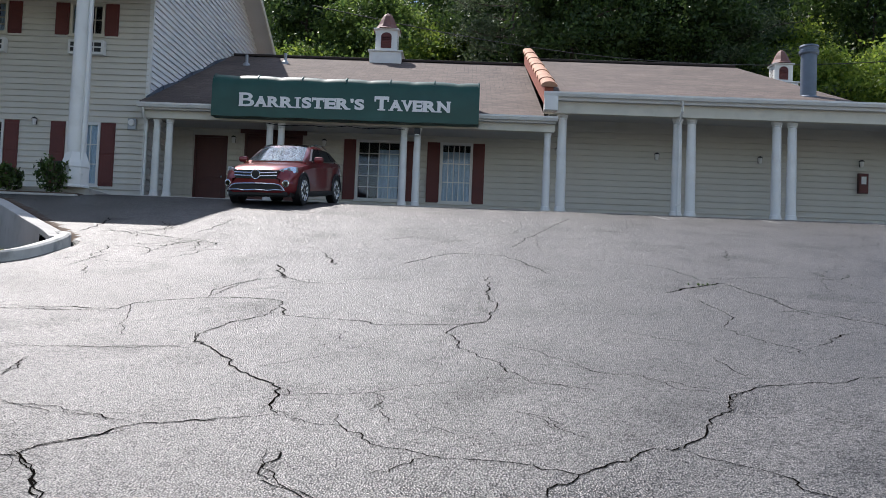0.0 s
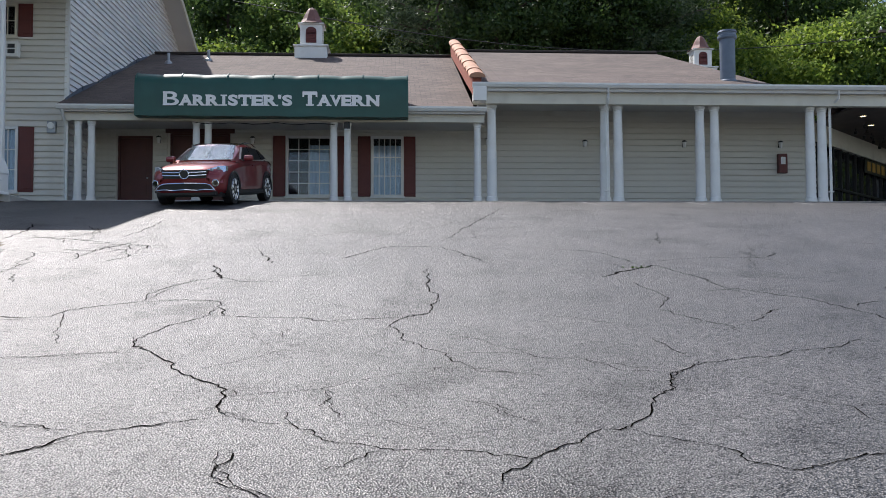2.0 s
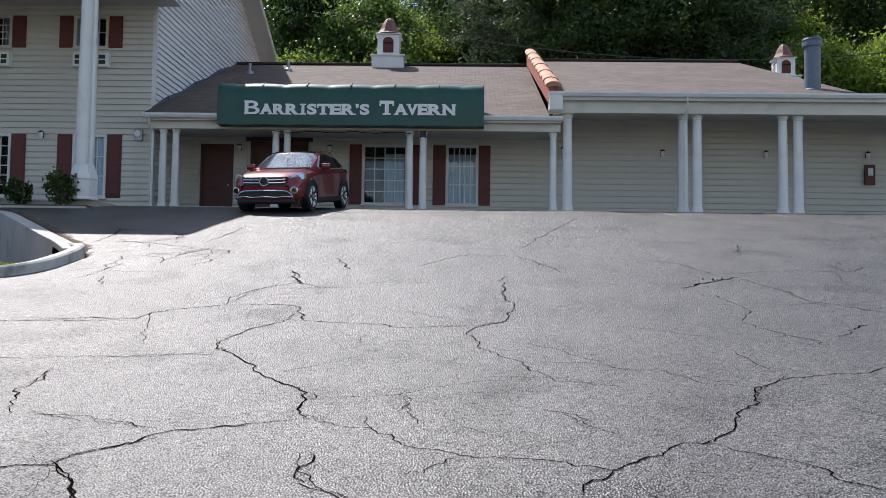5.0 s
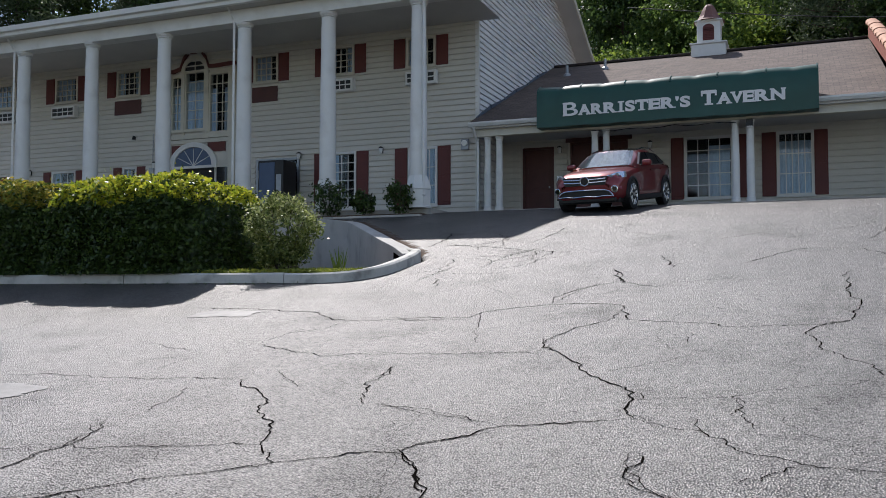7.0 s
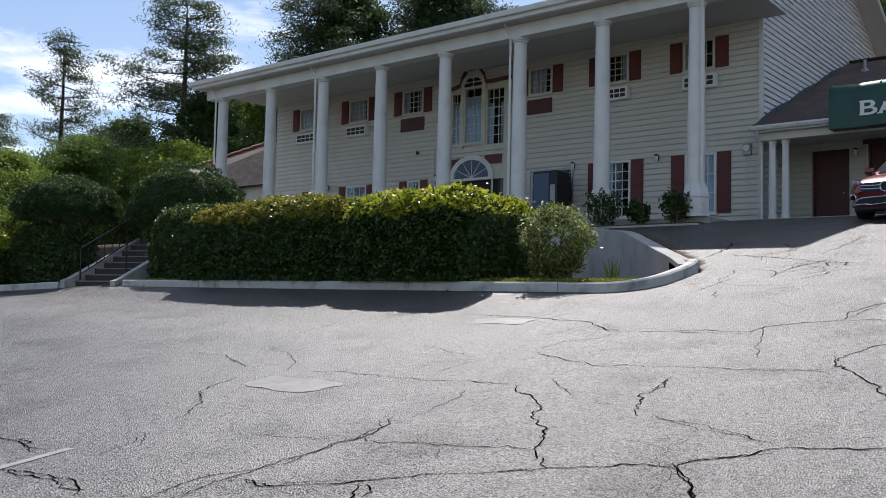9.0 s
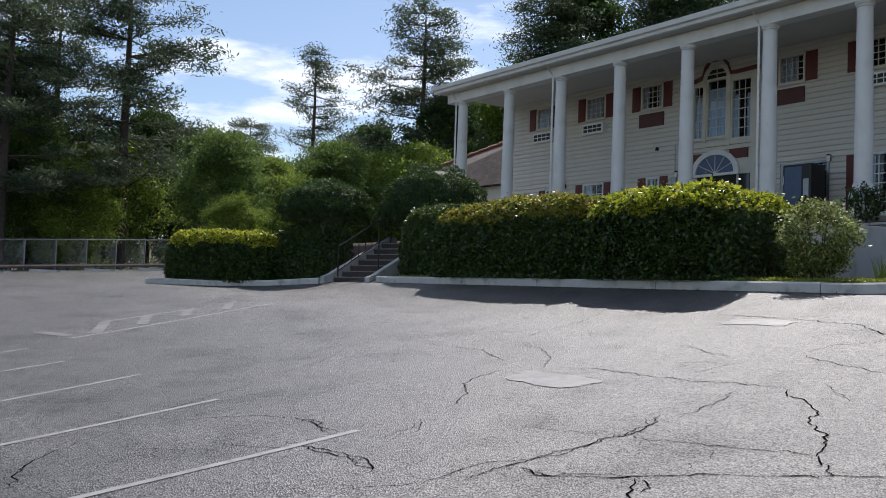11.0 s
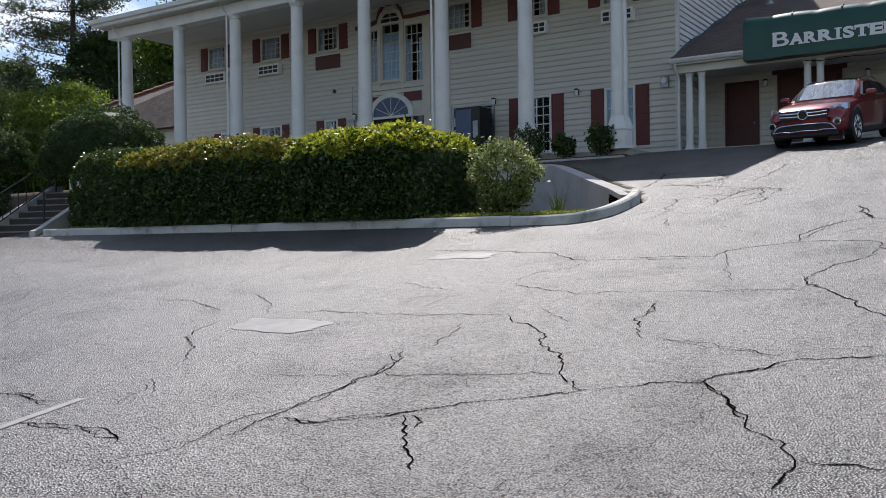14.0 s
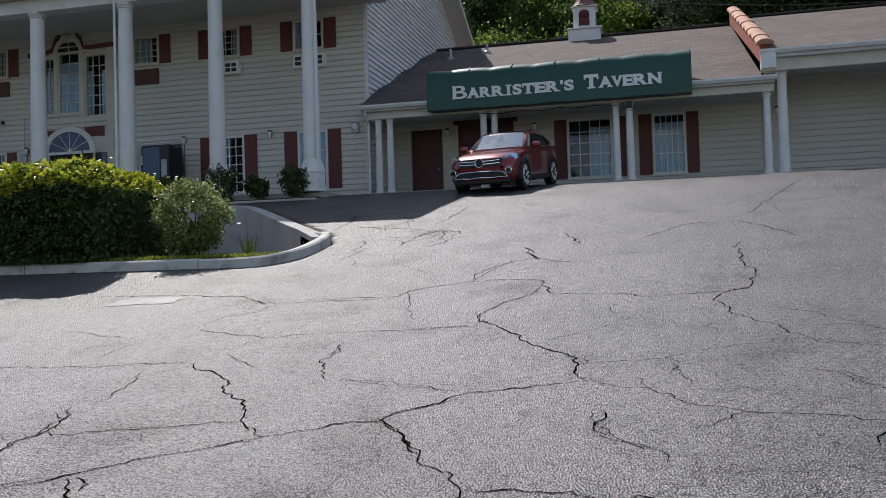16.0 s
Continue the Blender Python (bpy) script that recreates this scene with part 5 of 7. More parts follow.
for k in range(11):
    # dark run-off stains under the coping, near the wall's low end
    f = 0.12 + 0.085 * k + rs.uniform(-0.03, 0.03) if k < 9 else 0.1 * k
    o = Vector((-5.46, 7.85)).lerp(Vector((-6.06, 8.75)), f) + Vector((-0.280, -0.184))
    hi_, w_ = rise(o.y) - 0.04, rs.uniform(0.012, 0.04)
    d_ = Vector((-0.54, 0.84))
    n_ = Vector((-0.84, -0.54)) * 0.012
    bm = bmesh.new()
    low_ = hi_ - rs.uniform(0.12, 0.42)
    outl = [(w_ * (1 + 0.7 * rs.normal()) * math.copysign(1, sd), z_) for sd, zs in ((-1, np.linspace(hi_, low_, 5)), (1, np.linspace(low_, hi_, 5))) for z_ in zs]
    prism(bm, outl, lambda p: (o.x + n_.x + d_.x * p[0], o.y + n_.y + d_.y * p[0], p[1]), lambda p: (o.x - n_.x + d_.x * p[0], o.y - n_.y + d_.y * p[0], p[1]))
    part("stain", bm, M["crack"], wall12)


def grass(name, spots, seed, label, size=0.05):
    r = np.random.default_rng(seed)
    c = []
    for x0, x1, y0, y1, n in spots:
        xs, ys = r.uniform(x0, x1, n), r.uniform(y0, y1, n)
        c += [(x, y, ground_height(x, y) + r.uniform(0.0, 0.06)) for x, y in zip(xs, ys)]
    me = leaf_mesh(name, c, size, M["grass"], r, 0.0, 0.3)
    return tagged(new(name, me), label, "grass", kind="stuff")


grass("grass", [(-7.6, -5.55, 5.12, 6.9, 6500), (-8.6, -7.6, 5.1, 5.9, 1600), (-19.6, -18.0, 5.15, 5.9, 500), (-13, -9.5, 5.12, 5.5, 400)], 3, "patchy yellow-green grass behind the kerb")

# ---------------------------------------------------------------- hedges and shrubs


def hedge(name, label, a, b, depth, height, z0, n, seed, size=0.05, mat="hedge", top="hedgetop", lumps=0.18, category="hedge", top_share=0.8, e=4.6):
    """A clipped hedge along a-b (plan points) with a dense shell of leaves over an added solid core."""
    r = np.random.default_rng(seed)
    a, b = np.array(a, float), np.array(b, float)
    ln = np.linalg.norm(b - a)
    u = (b - a) / ln
    v = np.array([-u[1], u[0]])
    th = empty(name, label, category, ((a[0] + b[0]) / 2, (a[1] + b[1]) / 2, z0))
    # points spread over a box, drawn in to a rounded mound
    face = r.random(n)
    q0 = np.stack([r.uniform(-1, 1, n), r.uniform(-1, 1, n), r.uniform(0.0, 1, n)], 1)
    long_, up_ = face < 0.45, (face >= 0.45) & (face < 0.82)
    q0[long_, 1] = np.where(r.random(long_.sum()) < 0.75, -1, 1)
    q0[up_, 2] = 1
    ends = ~(long_ | up_)
    q0[ends, 0] = np.where(r.random(ends.sum()) < 0.5, -1, 1)
    k0 = (np.abs(q0) ** e).sum(1) ** (-1 / e)
    q0 *= (k0 * np.where(r.random(n) < 0.25, r.uniform(0.9, 1.0, n), 1.0))[:, None] * np.array([[ln / 2, depth / 2, height]])
    hi = np.clip(q0[:, 2] / height, 0, 1)
    wob = np.array([noise.noise(Vector((p[0] * 0.9 + seed, p[1] * 0.9, p[2] * 0.9))) for p in q0])
    wob2 = np.array([noise.noise(Vector((p[0] * 3.5 + seed, p[1] * 3.5, p[2] * 3.5))) for p in q0])
    out = q0.copy()
    out[:, :2] *= (1 + 0.10 * wob2 * 0.7)[:, None]
    out[:, 2] += lumps * wob * hi + 0.07 * wob2 * hi
    out += r.normal(size=(n, 3)) * 0.035
    out[:, 2] = np.maximum(out[:, 2], 0.02)
    stray = r.random(n) < 0.007
    out[stray & up_, 2] += r.uniform(0.05, 0.22, (stray & up_).sum())
    pts = np.stack([out[:, 0] * u[0] + out[:, 1] * v[0], out[:, 0] * u[1] + out[:, 1] * v[1], out[:, 2]], 1)
    # upper leaves take the top material, which carries sunlit growth as colour
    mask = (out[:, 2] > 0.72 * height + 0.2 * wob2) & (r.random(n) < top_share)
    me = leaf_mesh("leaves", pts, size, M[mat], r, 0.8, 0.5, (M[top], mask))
    lv = new("leaves", me)
    lv.parent = th
    # solid core added inside to stop light passing through the leaves
    bm = bmesh.new()
    bmesh.ops.create_icosphere(bm, subdivisions=4, radius=1)
    for vv in bm.verts:
        c = vv.co
        k = (abs(c.x) ** e + abs(c.y) ** e + abs(c.z) ** e) ** (-1 / e)
        p = Vector((c.x * k * ln / 2 * 0.93, c.y * k * depth / 2 * 0.86, max(c.z * k, -0.02) * height * 0.86))
        p.z += lumps * 0.8 * noise.noise(Vector((p.x * 0.9 + seed, p.y * 0.9, p.z * 0.9))) * (p.z / height)
        vv.co = Vector((p.x * u[0] + p.y * v[0], p.x * u[1] + p.y * v[1], p.z))
    part("light_block_core", bm, M[mat], th)
    return th


zb = lot(-12, 5.0) + 0.16
hedge("hedge", "large clipped hedge with new growth on top coloured sunlit", (-12.0, 6.14), (-8.45, 6.14), 2.75, 1.78, zb, 32000, 11, lumps=0.16, e=5)
hedge("hedge", "long clipped hedge with yellow-green and reddish tips coloured sunlit", (-17.6, 6.2), (-11.6, 6.2), 2.7, 1.82, zb, 36000, 12, lumps=0.24, top="hedgered", e=5)
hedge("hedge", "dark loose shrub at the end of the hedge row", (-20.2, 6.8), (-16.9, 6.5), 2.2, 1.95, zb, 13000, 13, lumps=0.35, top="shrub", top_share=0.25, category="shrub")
hedge("hedge", "clipped hedge beside the steps with pale leaf tips coloured sunlit", (-28.2, 2.1), (-25.0, 4.4), 1.6, 1.66, land_base(-25.5, 4), 22000, 14, lumps=0.12)


def glossy_shrub(x, y, z, rad, high, n, seed):
    """A loose round shrub on thin stems, with glossy leaves in sprays; pale ones paint in the glints."""
    r = np.random.default_rng(seed)
    th = empty("shrub", "rounded glossy-leaved shrub in the bed", "shrub", (x, y, z))
    for k in range(9):
        a = k * 0.7 + r.uniform(-.2, .2)
        part("stem", tube(bmesh.new(), [(0.05 * math.cos(a), 0.05 * math.sin(a), -0.08), (0.25 * math.cos(a), 0.25 * math.sin(a), high * 0.4), (rad * 0.7 * math.cos(a), rad * 0.7 * math.sin(a), high * 0.8)], [0.016, 0.012, 0.005], 5), M["bark"], th)
    c = []
    sprays = 150
    for k in range(sprays):
        d = r.normal(size=3)
        d /= np.linalg.norm(d)
        q = r.uniform(0.45, 1.0) ** 0.5 * (1 + 0.10 * noise.noise(Vector(d * 2.2) + Vector((seed, 0, 0))))
        w = 1.0 if d[2] > -0.15 else 0.72
        ctr = np.array([d[0] * rad * w, d[1] * rad * w, d[2] * high * 0.5]) * q + np.array([0, 0, high * 0.53])
        c.append(ctr + np.clip(r.normal(size=(n // sprays, 3)), -1.7, 1.7) * np.array([0.085, 0.085, 0.075]))
    c = np.concatenate(c)
    c[:, 2] = np.maximum(c[:, 2], 0.04)
    # pale leaves, more of them high up, stand in for glints and light tips
    lv = new("leaves", leaf_mesh("leaves", c, 0.036, M["shrub"], r, 0.5, 0.5, (M["shrubtip"], r.random(len(c)) < 0.16 + 0.26 * (c[:, 2] > 0.6 * high))))
    lv.parent = th
    return th


glossy_shrub(-7.25, 5.85, lot(-7.3, 5) + 0.16, 0.66, 1.36, 8400, 15)
hedge("hedge", "dark loose shrub beside the steps", (-25.1, 4.7), (-22.7, 5.5), 1.3, 1.75, land_base(-23.5, 5), 10000, 16, lumps=0.3, top="hedge", category="shrub")


def round_tree(name, label, x, y, z0, cz, rx, rz, n, seed):
    """A clipped juniper: short leaning trunks under a cushion of dense foliage."""
    r = np.random.default_rng(seed)
    th = empty(name, label, "tree", (x, y, z0))
    for k in range(3):
        a = 2.1 * k + seed
        part("trunk", tube(bmesh.new(), [(0.15 * math.cos(a), 0.15 * math.sin(a), -0.1), (0.2 * math.cos(a + 0.4), 0.2 * math.sin(a + 0.4), (cz - z0) * 0.45), (0.7 * math.cos(a), 0.7 * math.sin(a), (cz - z0) * 0.95)], [0.11, 0.085, 0.05], 8), M["bark"], th)
    # flat-bottomed dome of tight tufts, in shallow tiers
    g = r.normal(size=(n, 3))
    g[:, 2] = np.abs(g[:, 2]) * 1.1 - 0.35
    g /= np.linalg.norm(g, axis=1)[:, None]
    g[:, 2] = np.maximum(g[:, 2], -0.28)
    tuft_ = np.array([noise.noise(Vector(q) * 6.5 + Vector((seed, 0, 0))) + 0.6 * noise.noise(Vector(q) * 2.2 + Vector((0, seed, 0))) for q in g])
    tier = 0.04 * np.sin(g[:, 2] * 13 + 3 * tuft_)
    c = g * (0.95 + 0.11 * tuft_ + tier)[:, None] * np.array([rx, rx, rz]) + r.normal(size=(n, 3)) * 0.022
    c[:, 2] += cz - z0
    lv = new("foliage", leaf_mesh("foliage", c, 0.038, M["juniper"], r, 0.5, 0.4))
    lv.parent = th
    # opaque core added inside so that the crown reads as solid
    bm = bmesh.new()
    bmesh.ops.create_icosphere(bm, subdivisions=4, radius=1)
    for v in bm.verts:
        k = 0.88 + 0.09 * noise.noise(v.co * 2.5 + Vector((seed, 0, 0)))
        v.co = Vector((v.co.x * rx * k, v.co.y * rx * k, max(v.co.z, -0.24) * rz * k + cz - z0))
    part("light_block_core", bm, M["juniper"], th)
    return th


round_tree("juniper", "dark clipped juniper on bare trunks beside the steps", -24.45, 5.75, 1.1, 3.25, 1.55, 1.05, 30000, 3)
round_tree("juniper", "larger dark clipped juniper over the steps", -21.9, 8.2, 1.4, 3.2, 1.78, 1.62, 36000, 4)


def small_bush(x, y, z, s, seed):
    r = np.random.default_rng(seed)
    th = empty("rose_bush", "small dark leafy bush in front of the inn", "bush", (x, y, z), group="inn bushes")
    for k in range(6):
        a = k * 1.05
        part("stem", tube(bmesh.new(), [(0, 0, -0.05), (0.2 * s * math.cos(a), 0.2 * s * math.sin(a), 0.5 * s), (0.4 * s * math.cos(a), 0.4 * s * math.sin(a), 0.95 * s)], 0.012, 5), M["bark"], th)
    c = r.normal(size=(1100, 3))
    c *= (r.uniform(0.2, 1.15, 1100) ** 0.5 / np.linalg.norm(c, axis=1))[:, None] * np.array([0.5, 0.5, 0.46]) * s
    c += 0.24 * s * np.array([[noise.noise(Vector(q) * 4), noise.noise(Vector(q) * 4 + Vector((7, 0, 0))), noise.noise(Vector(q) * 4 + Vector((0, 9, 0)))] for q in c]) + np.array([0, 0, 0.55 * s])
    c[:, 2] = np.maximum(c[:, 2], 0.05)
    lv = new("foliage", leaf_mesh("foliage", c, 0.055, M["hedge"], r, 0.2, 0.5))
    lv.parent = th


for k, (x, s) in enumerate(((-11.75, 1.05), (-10.6, 0.7), (-9.45, 0.92), (-13.5, 0.8))):
    small_bush(x, 15.55, 3.1, s, 30 + k)
structure("planting_strip", B(-31.0, -8.65, 15.25, 15.9, 2.7, 3.1), M["soil"], "dark mulch strip along the inn walk", "bed")
iris = empty("iris_clump", "clump of upright green blades by the wall", "plant", (-6.7, 6.9, ground_height(-6.7, 6.9) - 0.02))
rr = np.random.default_rng(8)
for k in range(16):
    a, l = rr.uniform(0, 6.3), rr.uniform(0.35, 0.6)
    bm = bmesh.new()
    o = Vector((rr.uniform(-0.12, 0.12), rr.uniform(-0.12, 0.12), -0.06))
    tipd = Vector((math.cos(a) * 0.14, math.sin(a) * 0.14, l))
    tube(bm, [o, o + tipd * 0.6, o + tipd], [0.014, 0.012, 0.002], 4)
    part("blade", bm, M["leafy"], iris)

# ---------------------------------------------------------------- steps
SX, SY = -21.3, 5.0
st = empty("steps", "dark concrete garden steps with pale nosings", "steps", (SX, SY, 0.96), kind="structure", turn=12)
for k in range(7):
    part("tread", B(-0.85, 0.85, 0.32 * k, 2.4, 0.185 * k - (0.3 if k == 0 else 0), 0.185 * (k + 1), bevel=0.008), M["step"], st)
    part("nosing", B(-0.84, 0.84, 0.32 * k - 0.006, 0.32 * k + 0.035, 0.185 * (k + 1) - 0.03, 0.185 * (k + 1) + 0.003), M["nosing"], st, "pale nosing")
part("landing", B(-1.6, 1.6, 2.4, 6.0, 0.8, 1.29), M["concrete"], st)
for sx in (-1.05, 0.86):
    bm = bmesh.new()
    prism(bm, [(-0.35, -0.3), (2.6, -0.3), (2.6, 1.52), (2.35, 1.52), (-0.15, 0.24), (-0.35, 0.18)], lambda p: (sx, p[0], p[1]), lambda p: (sx + 0.18, p[0], p[1]))
    part("cheek_wall", bm, M["stucco"], st, "pale rendered cheek wall")
rail = empty("handrail", "black metal handrail with thin balusters beside the steps", "railing", (SX, SY, 0.96), turn=12)
part("top_rail", tube(bmesh.new(), [(-0.74, 0.05, 1.08), (-0.74, 2.2, 2.28), (-0.74, 3.2, 2.3)], 0.024, 6), M["black"], rail)
part("bottom_rail", tube(bmesh.new(), [(-0.74, 0.05, 0.36), (-0.74, 2.2, 1.62)], 0.016, 6), M["black"], rail)
for k in range(9):
    y = 0.05 + 0.2687 * k
    end_ = k in (0, 8)
    part("baluster", tube(bmesh.new(), [(-0.74, y, 0.185 * (int(y / 0.32) + 1) - 0.01 if end_ else 0.36 + 0.586 * (y - 0.05)), (-0.74, y, 1.08 + 0.558 * (y - 0.05))], 0.024 if end_ else 0.013, 6), M["black"], rail)
part("post", tube(bmesh.new(), [(0.5, 0.5, 0.36), (0.5, 0.5, 1.35)], 0.022, 6), M["black"], rail)

# ---------------------------------------------------------------- paint, patches and cracks on the asphalt


def ribbon(bm, pts, w, lift=0.006):
    """A thin strip draped over the ground along plan points; w may vary along it."""
    prev = None
    for i, p in enumerate(pts):
        a, b = Vector(pts[max(i - 1, 0)]), Vector(pts[min(i + 1, len(pts) - 1)])
        t = (b - a)
        t = t.normalized() if t.length > 1e-6 else Vector((1, 0))
        ww = (w[i] if isinstance(w, list) else w) / 2
        l, r_ = (p[0] - t.y * ww, p[1] + t.x * ww), (p[0] + t.y * ww, p[1] - t.x * ww)
        cur = [bm.verts.new((*l, land_base(*l) + lift)), bm.verts.new((*r_, land_base(*r_) + lift))]
        if prev:
            bm.faces.new((prev[0], prev[1], cur[1], cur[0]))
        prev = cur
    return bm


def straight(a, b, n=12):
    return [(a[0] + (b[0] - a[0]) * k / n, a[1] + (b[1] - a[1]) * k / n) for k in range(n + 1)]


marks = empty("parking_lines", "worn white parking lines on the asphalt", "road marking", (-9, -5, 0), kind="structure")
for a, b in (((-5.63, -4.06), (-4.7, -9.0)), ((-8.28, -4.29), (-6.7, -9.0)), ((-11.14, -4.23), (-8.9, -9.0)), ((-13.6, -4.64), (-11.9, -9.0)), ((-15.52, -4.82), (-14.0, -9.0)), ((-16.28, -3.96), (-18.23, 1.04)), ((6.6, 14.6), (6.3, 17.2)), ((9.4, 14.8), (9.3, 17.4)), ((12.3, 14.9), (12.4, 17.5))):
    p = part("line", ribbon(bmesh.new(), straight(a, b), 0.09), M["line"], marks)
    p.matrix_parent_inverse = marks.matrix_world.inverted()
p = part("line", ribbon(bmesh.new(), straight((-18.17, -2.76), (-18.85, -0.6)), 0.08), M["line"], marks)
p.matrix_parent_inverse = marks.matrix_world.inverted()
for a, b in (((-16.61, -3.86), (-17.5, -4.25)), ((-16.65, -3.38), (-18.12, -2.81)), ((-17.2, -2.36), (-18.56, -1.77)), ((-17.78, -1.23), (-18.8, -0.77)), ((-18.1, -0.18), (-19.2, 0.39))):
    p = part("hatch", ribbon(bmesh.new(), straight(a, b, 5), 0.22, 0.008), M["fadedline"], marks)
    p.matrix_parent_inverse = marks.matrix_world.inverted()


def blotch(x, y, rx, ry, seed):
    """An uneven flat patch on the asphalt."""
    bm = bmesh.new()
    vs = []
    for k in range(48):
        a = 2 * math.pi * k / 48
        q = (abs(math.cos(a)) ** 5 + abs(math.sin(a)) ** 5) ** -0.2 + 0.3 * noise.noise(Vector((math.cos(a) * 1.6, math.sin(a) * 1.6, seed))) + 0.16 * noise.noise(Vector((math.cos(a) * 6, math.sin(a) * 6, seed)))
        px_, py_ = x + rx * q * math.cos(a), y + ry * q * math.sin(a)
        vs.append(bm.verts.new((px_, py_, land_base(px_, py_) + 0.007)))
    mid = bm.verts.new((x, y, land_base(x, y) + 0.007))
    for k in range(48):
        bm.faces.new((mid, vs[k], vs[(k + 1) % 48]))
    tagged(part("concrete_patch", bm, M["patch"], None), "pale worn patch let into the asphalt", "patch", kind="structure")


blotch(-6.05, -1.36, 0.58, 0.27, 3)
blotch(-6.24, 2.68, 0.56, 0.2, 8)


def rough_line(ctrl, seed, amp=0.05, stepl=0.05):
    """A jagged line through plan points."""
    r = np.random.default_rng(seed)
    out = []
    for (xa, ya), (xb, yb) in zip(ctrl, ctrl[1:]):
        n = max(2, int(math.hypot(xb - xa, yb - ya) / stepl))
        for k in range(n):
            t = k / n
            x, y = xa + (xb - xa) * t, ya + (yb - ya) * t
            f = math.sin(math.pi * t) ** 0.5
            dx = amp * noise.noise(Vector((x * 3.1, y * 3.1, seed))) + 0.6 * amp * noise.noise(Vector((x * 11, y * 11, seed))) + r.normal() * 0.009
            dy = amp * noise.noise(Vector((x * 3.1, y * 3.1, seed + 9))) + 0.6 * amp * noise.noise(Vector((x * 11, y * 11, seed + 9))) + r.normal() * 0.009
            out.append((x + dx * f, y + dy * f))
    out.append(ctrl[-1])
    return out


cracks = empty("asphalt_cracks", "dark branching cracks in the asphalt", "crack", (0, 0, 0), kind="structure")


# flat ribbon on the asphalt; the dark of the gap is only its colour
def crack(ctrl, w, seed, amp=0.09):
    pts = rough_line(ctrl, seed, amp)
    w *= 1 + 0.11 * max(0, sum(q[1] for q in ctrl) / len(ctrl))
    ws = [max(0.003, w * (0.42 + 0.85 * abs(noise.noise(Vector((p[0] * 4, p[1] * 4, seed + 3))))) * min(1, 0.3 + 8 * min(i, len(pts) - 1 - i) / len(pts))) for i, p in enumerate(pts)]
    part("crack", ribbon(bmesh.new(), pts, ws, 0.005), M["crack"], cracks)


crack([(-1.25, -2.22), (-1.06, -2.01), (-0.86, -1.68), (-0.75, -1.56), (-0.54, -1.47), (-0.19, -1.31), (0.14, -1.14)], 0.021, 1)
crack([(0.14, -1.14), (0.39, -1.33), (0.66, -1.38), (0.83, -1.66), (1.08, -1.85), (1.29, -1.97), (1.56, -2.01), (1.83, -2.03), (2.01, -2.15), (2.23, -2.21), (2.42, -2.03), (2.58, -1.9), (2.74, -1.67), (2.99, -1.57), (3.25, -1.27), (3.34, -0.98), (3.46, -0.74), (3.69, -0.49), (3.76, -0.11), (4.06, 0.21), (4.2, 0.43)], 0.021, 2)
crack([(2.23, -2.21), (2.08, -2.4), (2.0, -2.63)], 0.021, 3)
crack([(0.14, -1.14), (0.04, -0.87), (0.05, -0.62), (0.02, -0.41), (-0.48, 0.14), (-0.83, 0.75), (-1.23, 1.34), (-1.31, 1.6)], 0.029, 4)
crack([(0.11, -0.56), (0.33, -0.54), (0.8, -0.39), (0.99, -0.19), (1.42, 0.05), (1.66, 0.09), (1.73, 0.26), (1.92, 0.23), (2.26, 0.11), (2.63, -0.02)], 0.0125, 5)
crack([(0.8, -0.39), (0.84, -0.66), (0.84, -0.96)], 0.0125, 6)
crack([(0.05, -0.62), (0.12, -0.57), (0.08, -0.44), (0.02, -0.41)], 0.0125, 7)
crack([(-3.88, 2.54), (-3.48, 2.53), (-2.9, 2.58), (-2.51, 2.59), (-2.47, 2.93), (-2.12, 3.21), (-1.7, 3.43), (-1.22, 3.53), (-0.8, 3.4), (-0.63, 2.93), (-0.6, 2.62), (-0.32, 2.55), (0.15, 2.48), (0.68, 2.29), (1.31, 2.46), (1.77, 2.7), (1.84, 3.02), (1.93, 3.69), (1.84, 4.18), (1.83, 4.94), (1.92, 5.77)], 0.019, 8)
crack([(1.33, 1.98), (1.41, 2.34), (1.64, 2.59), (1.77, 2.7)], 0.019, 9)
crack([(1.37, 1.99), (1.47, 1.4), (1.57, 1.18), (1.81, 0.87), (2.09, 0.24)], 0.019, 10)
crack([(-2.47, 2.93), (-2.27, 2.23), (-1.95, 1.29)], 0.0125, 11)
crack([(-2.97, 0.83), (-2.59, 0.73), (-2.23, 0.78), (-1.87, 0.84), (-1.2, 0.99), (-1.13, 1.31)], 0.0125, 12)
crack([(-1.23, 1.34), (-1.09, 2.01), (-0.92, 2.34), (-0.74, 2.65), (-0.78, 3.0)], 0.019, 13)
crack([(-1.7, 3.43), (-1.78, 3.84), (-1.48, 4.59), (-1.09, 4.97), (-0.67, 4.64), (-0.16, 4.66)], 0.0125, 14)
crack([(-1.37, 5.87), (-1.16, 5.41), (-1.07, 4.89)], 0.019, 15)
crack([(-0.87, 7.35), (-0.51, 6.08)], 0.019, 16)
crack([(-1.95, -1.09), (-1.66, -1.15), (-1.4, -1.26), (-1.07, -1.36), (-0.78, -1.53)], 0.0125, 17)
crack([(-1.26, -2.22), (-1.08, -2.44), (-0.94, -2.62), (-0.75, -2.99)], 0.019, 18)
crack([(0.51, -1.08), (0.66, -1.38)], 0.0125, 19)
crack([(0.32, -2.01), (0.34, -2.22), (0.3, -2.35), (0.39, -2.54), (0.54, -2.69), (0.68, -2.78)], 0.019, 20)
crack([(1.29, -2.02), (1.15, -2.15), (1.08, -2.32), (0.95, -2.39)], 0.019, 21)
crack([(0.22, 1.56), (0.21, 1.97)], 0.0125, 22)
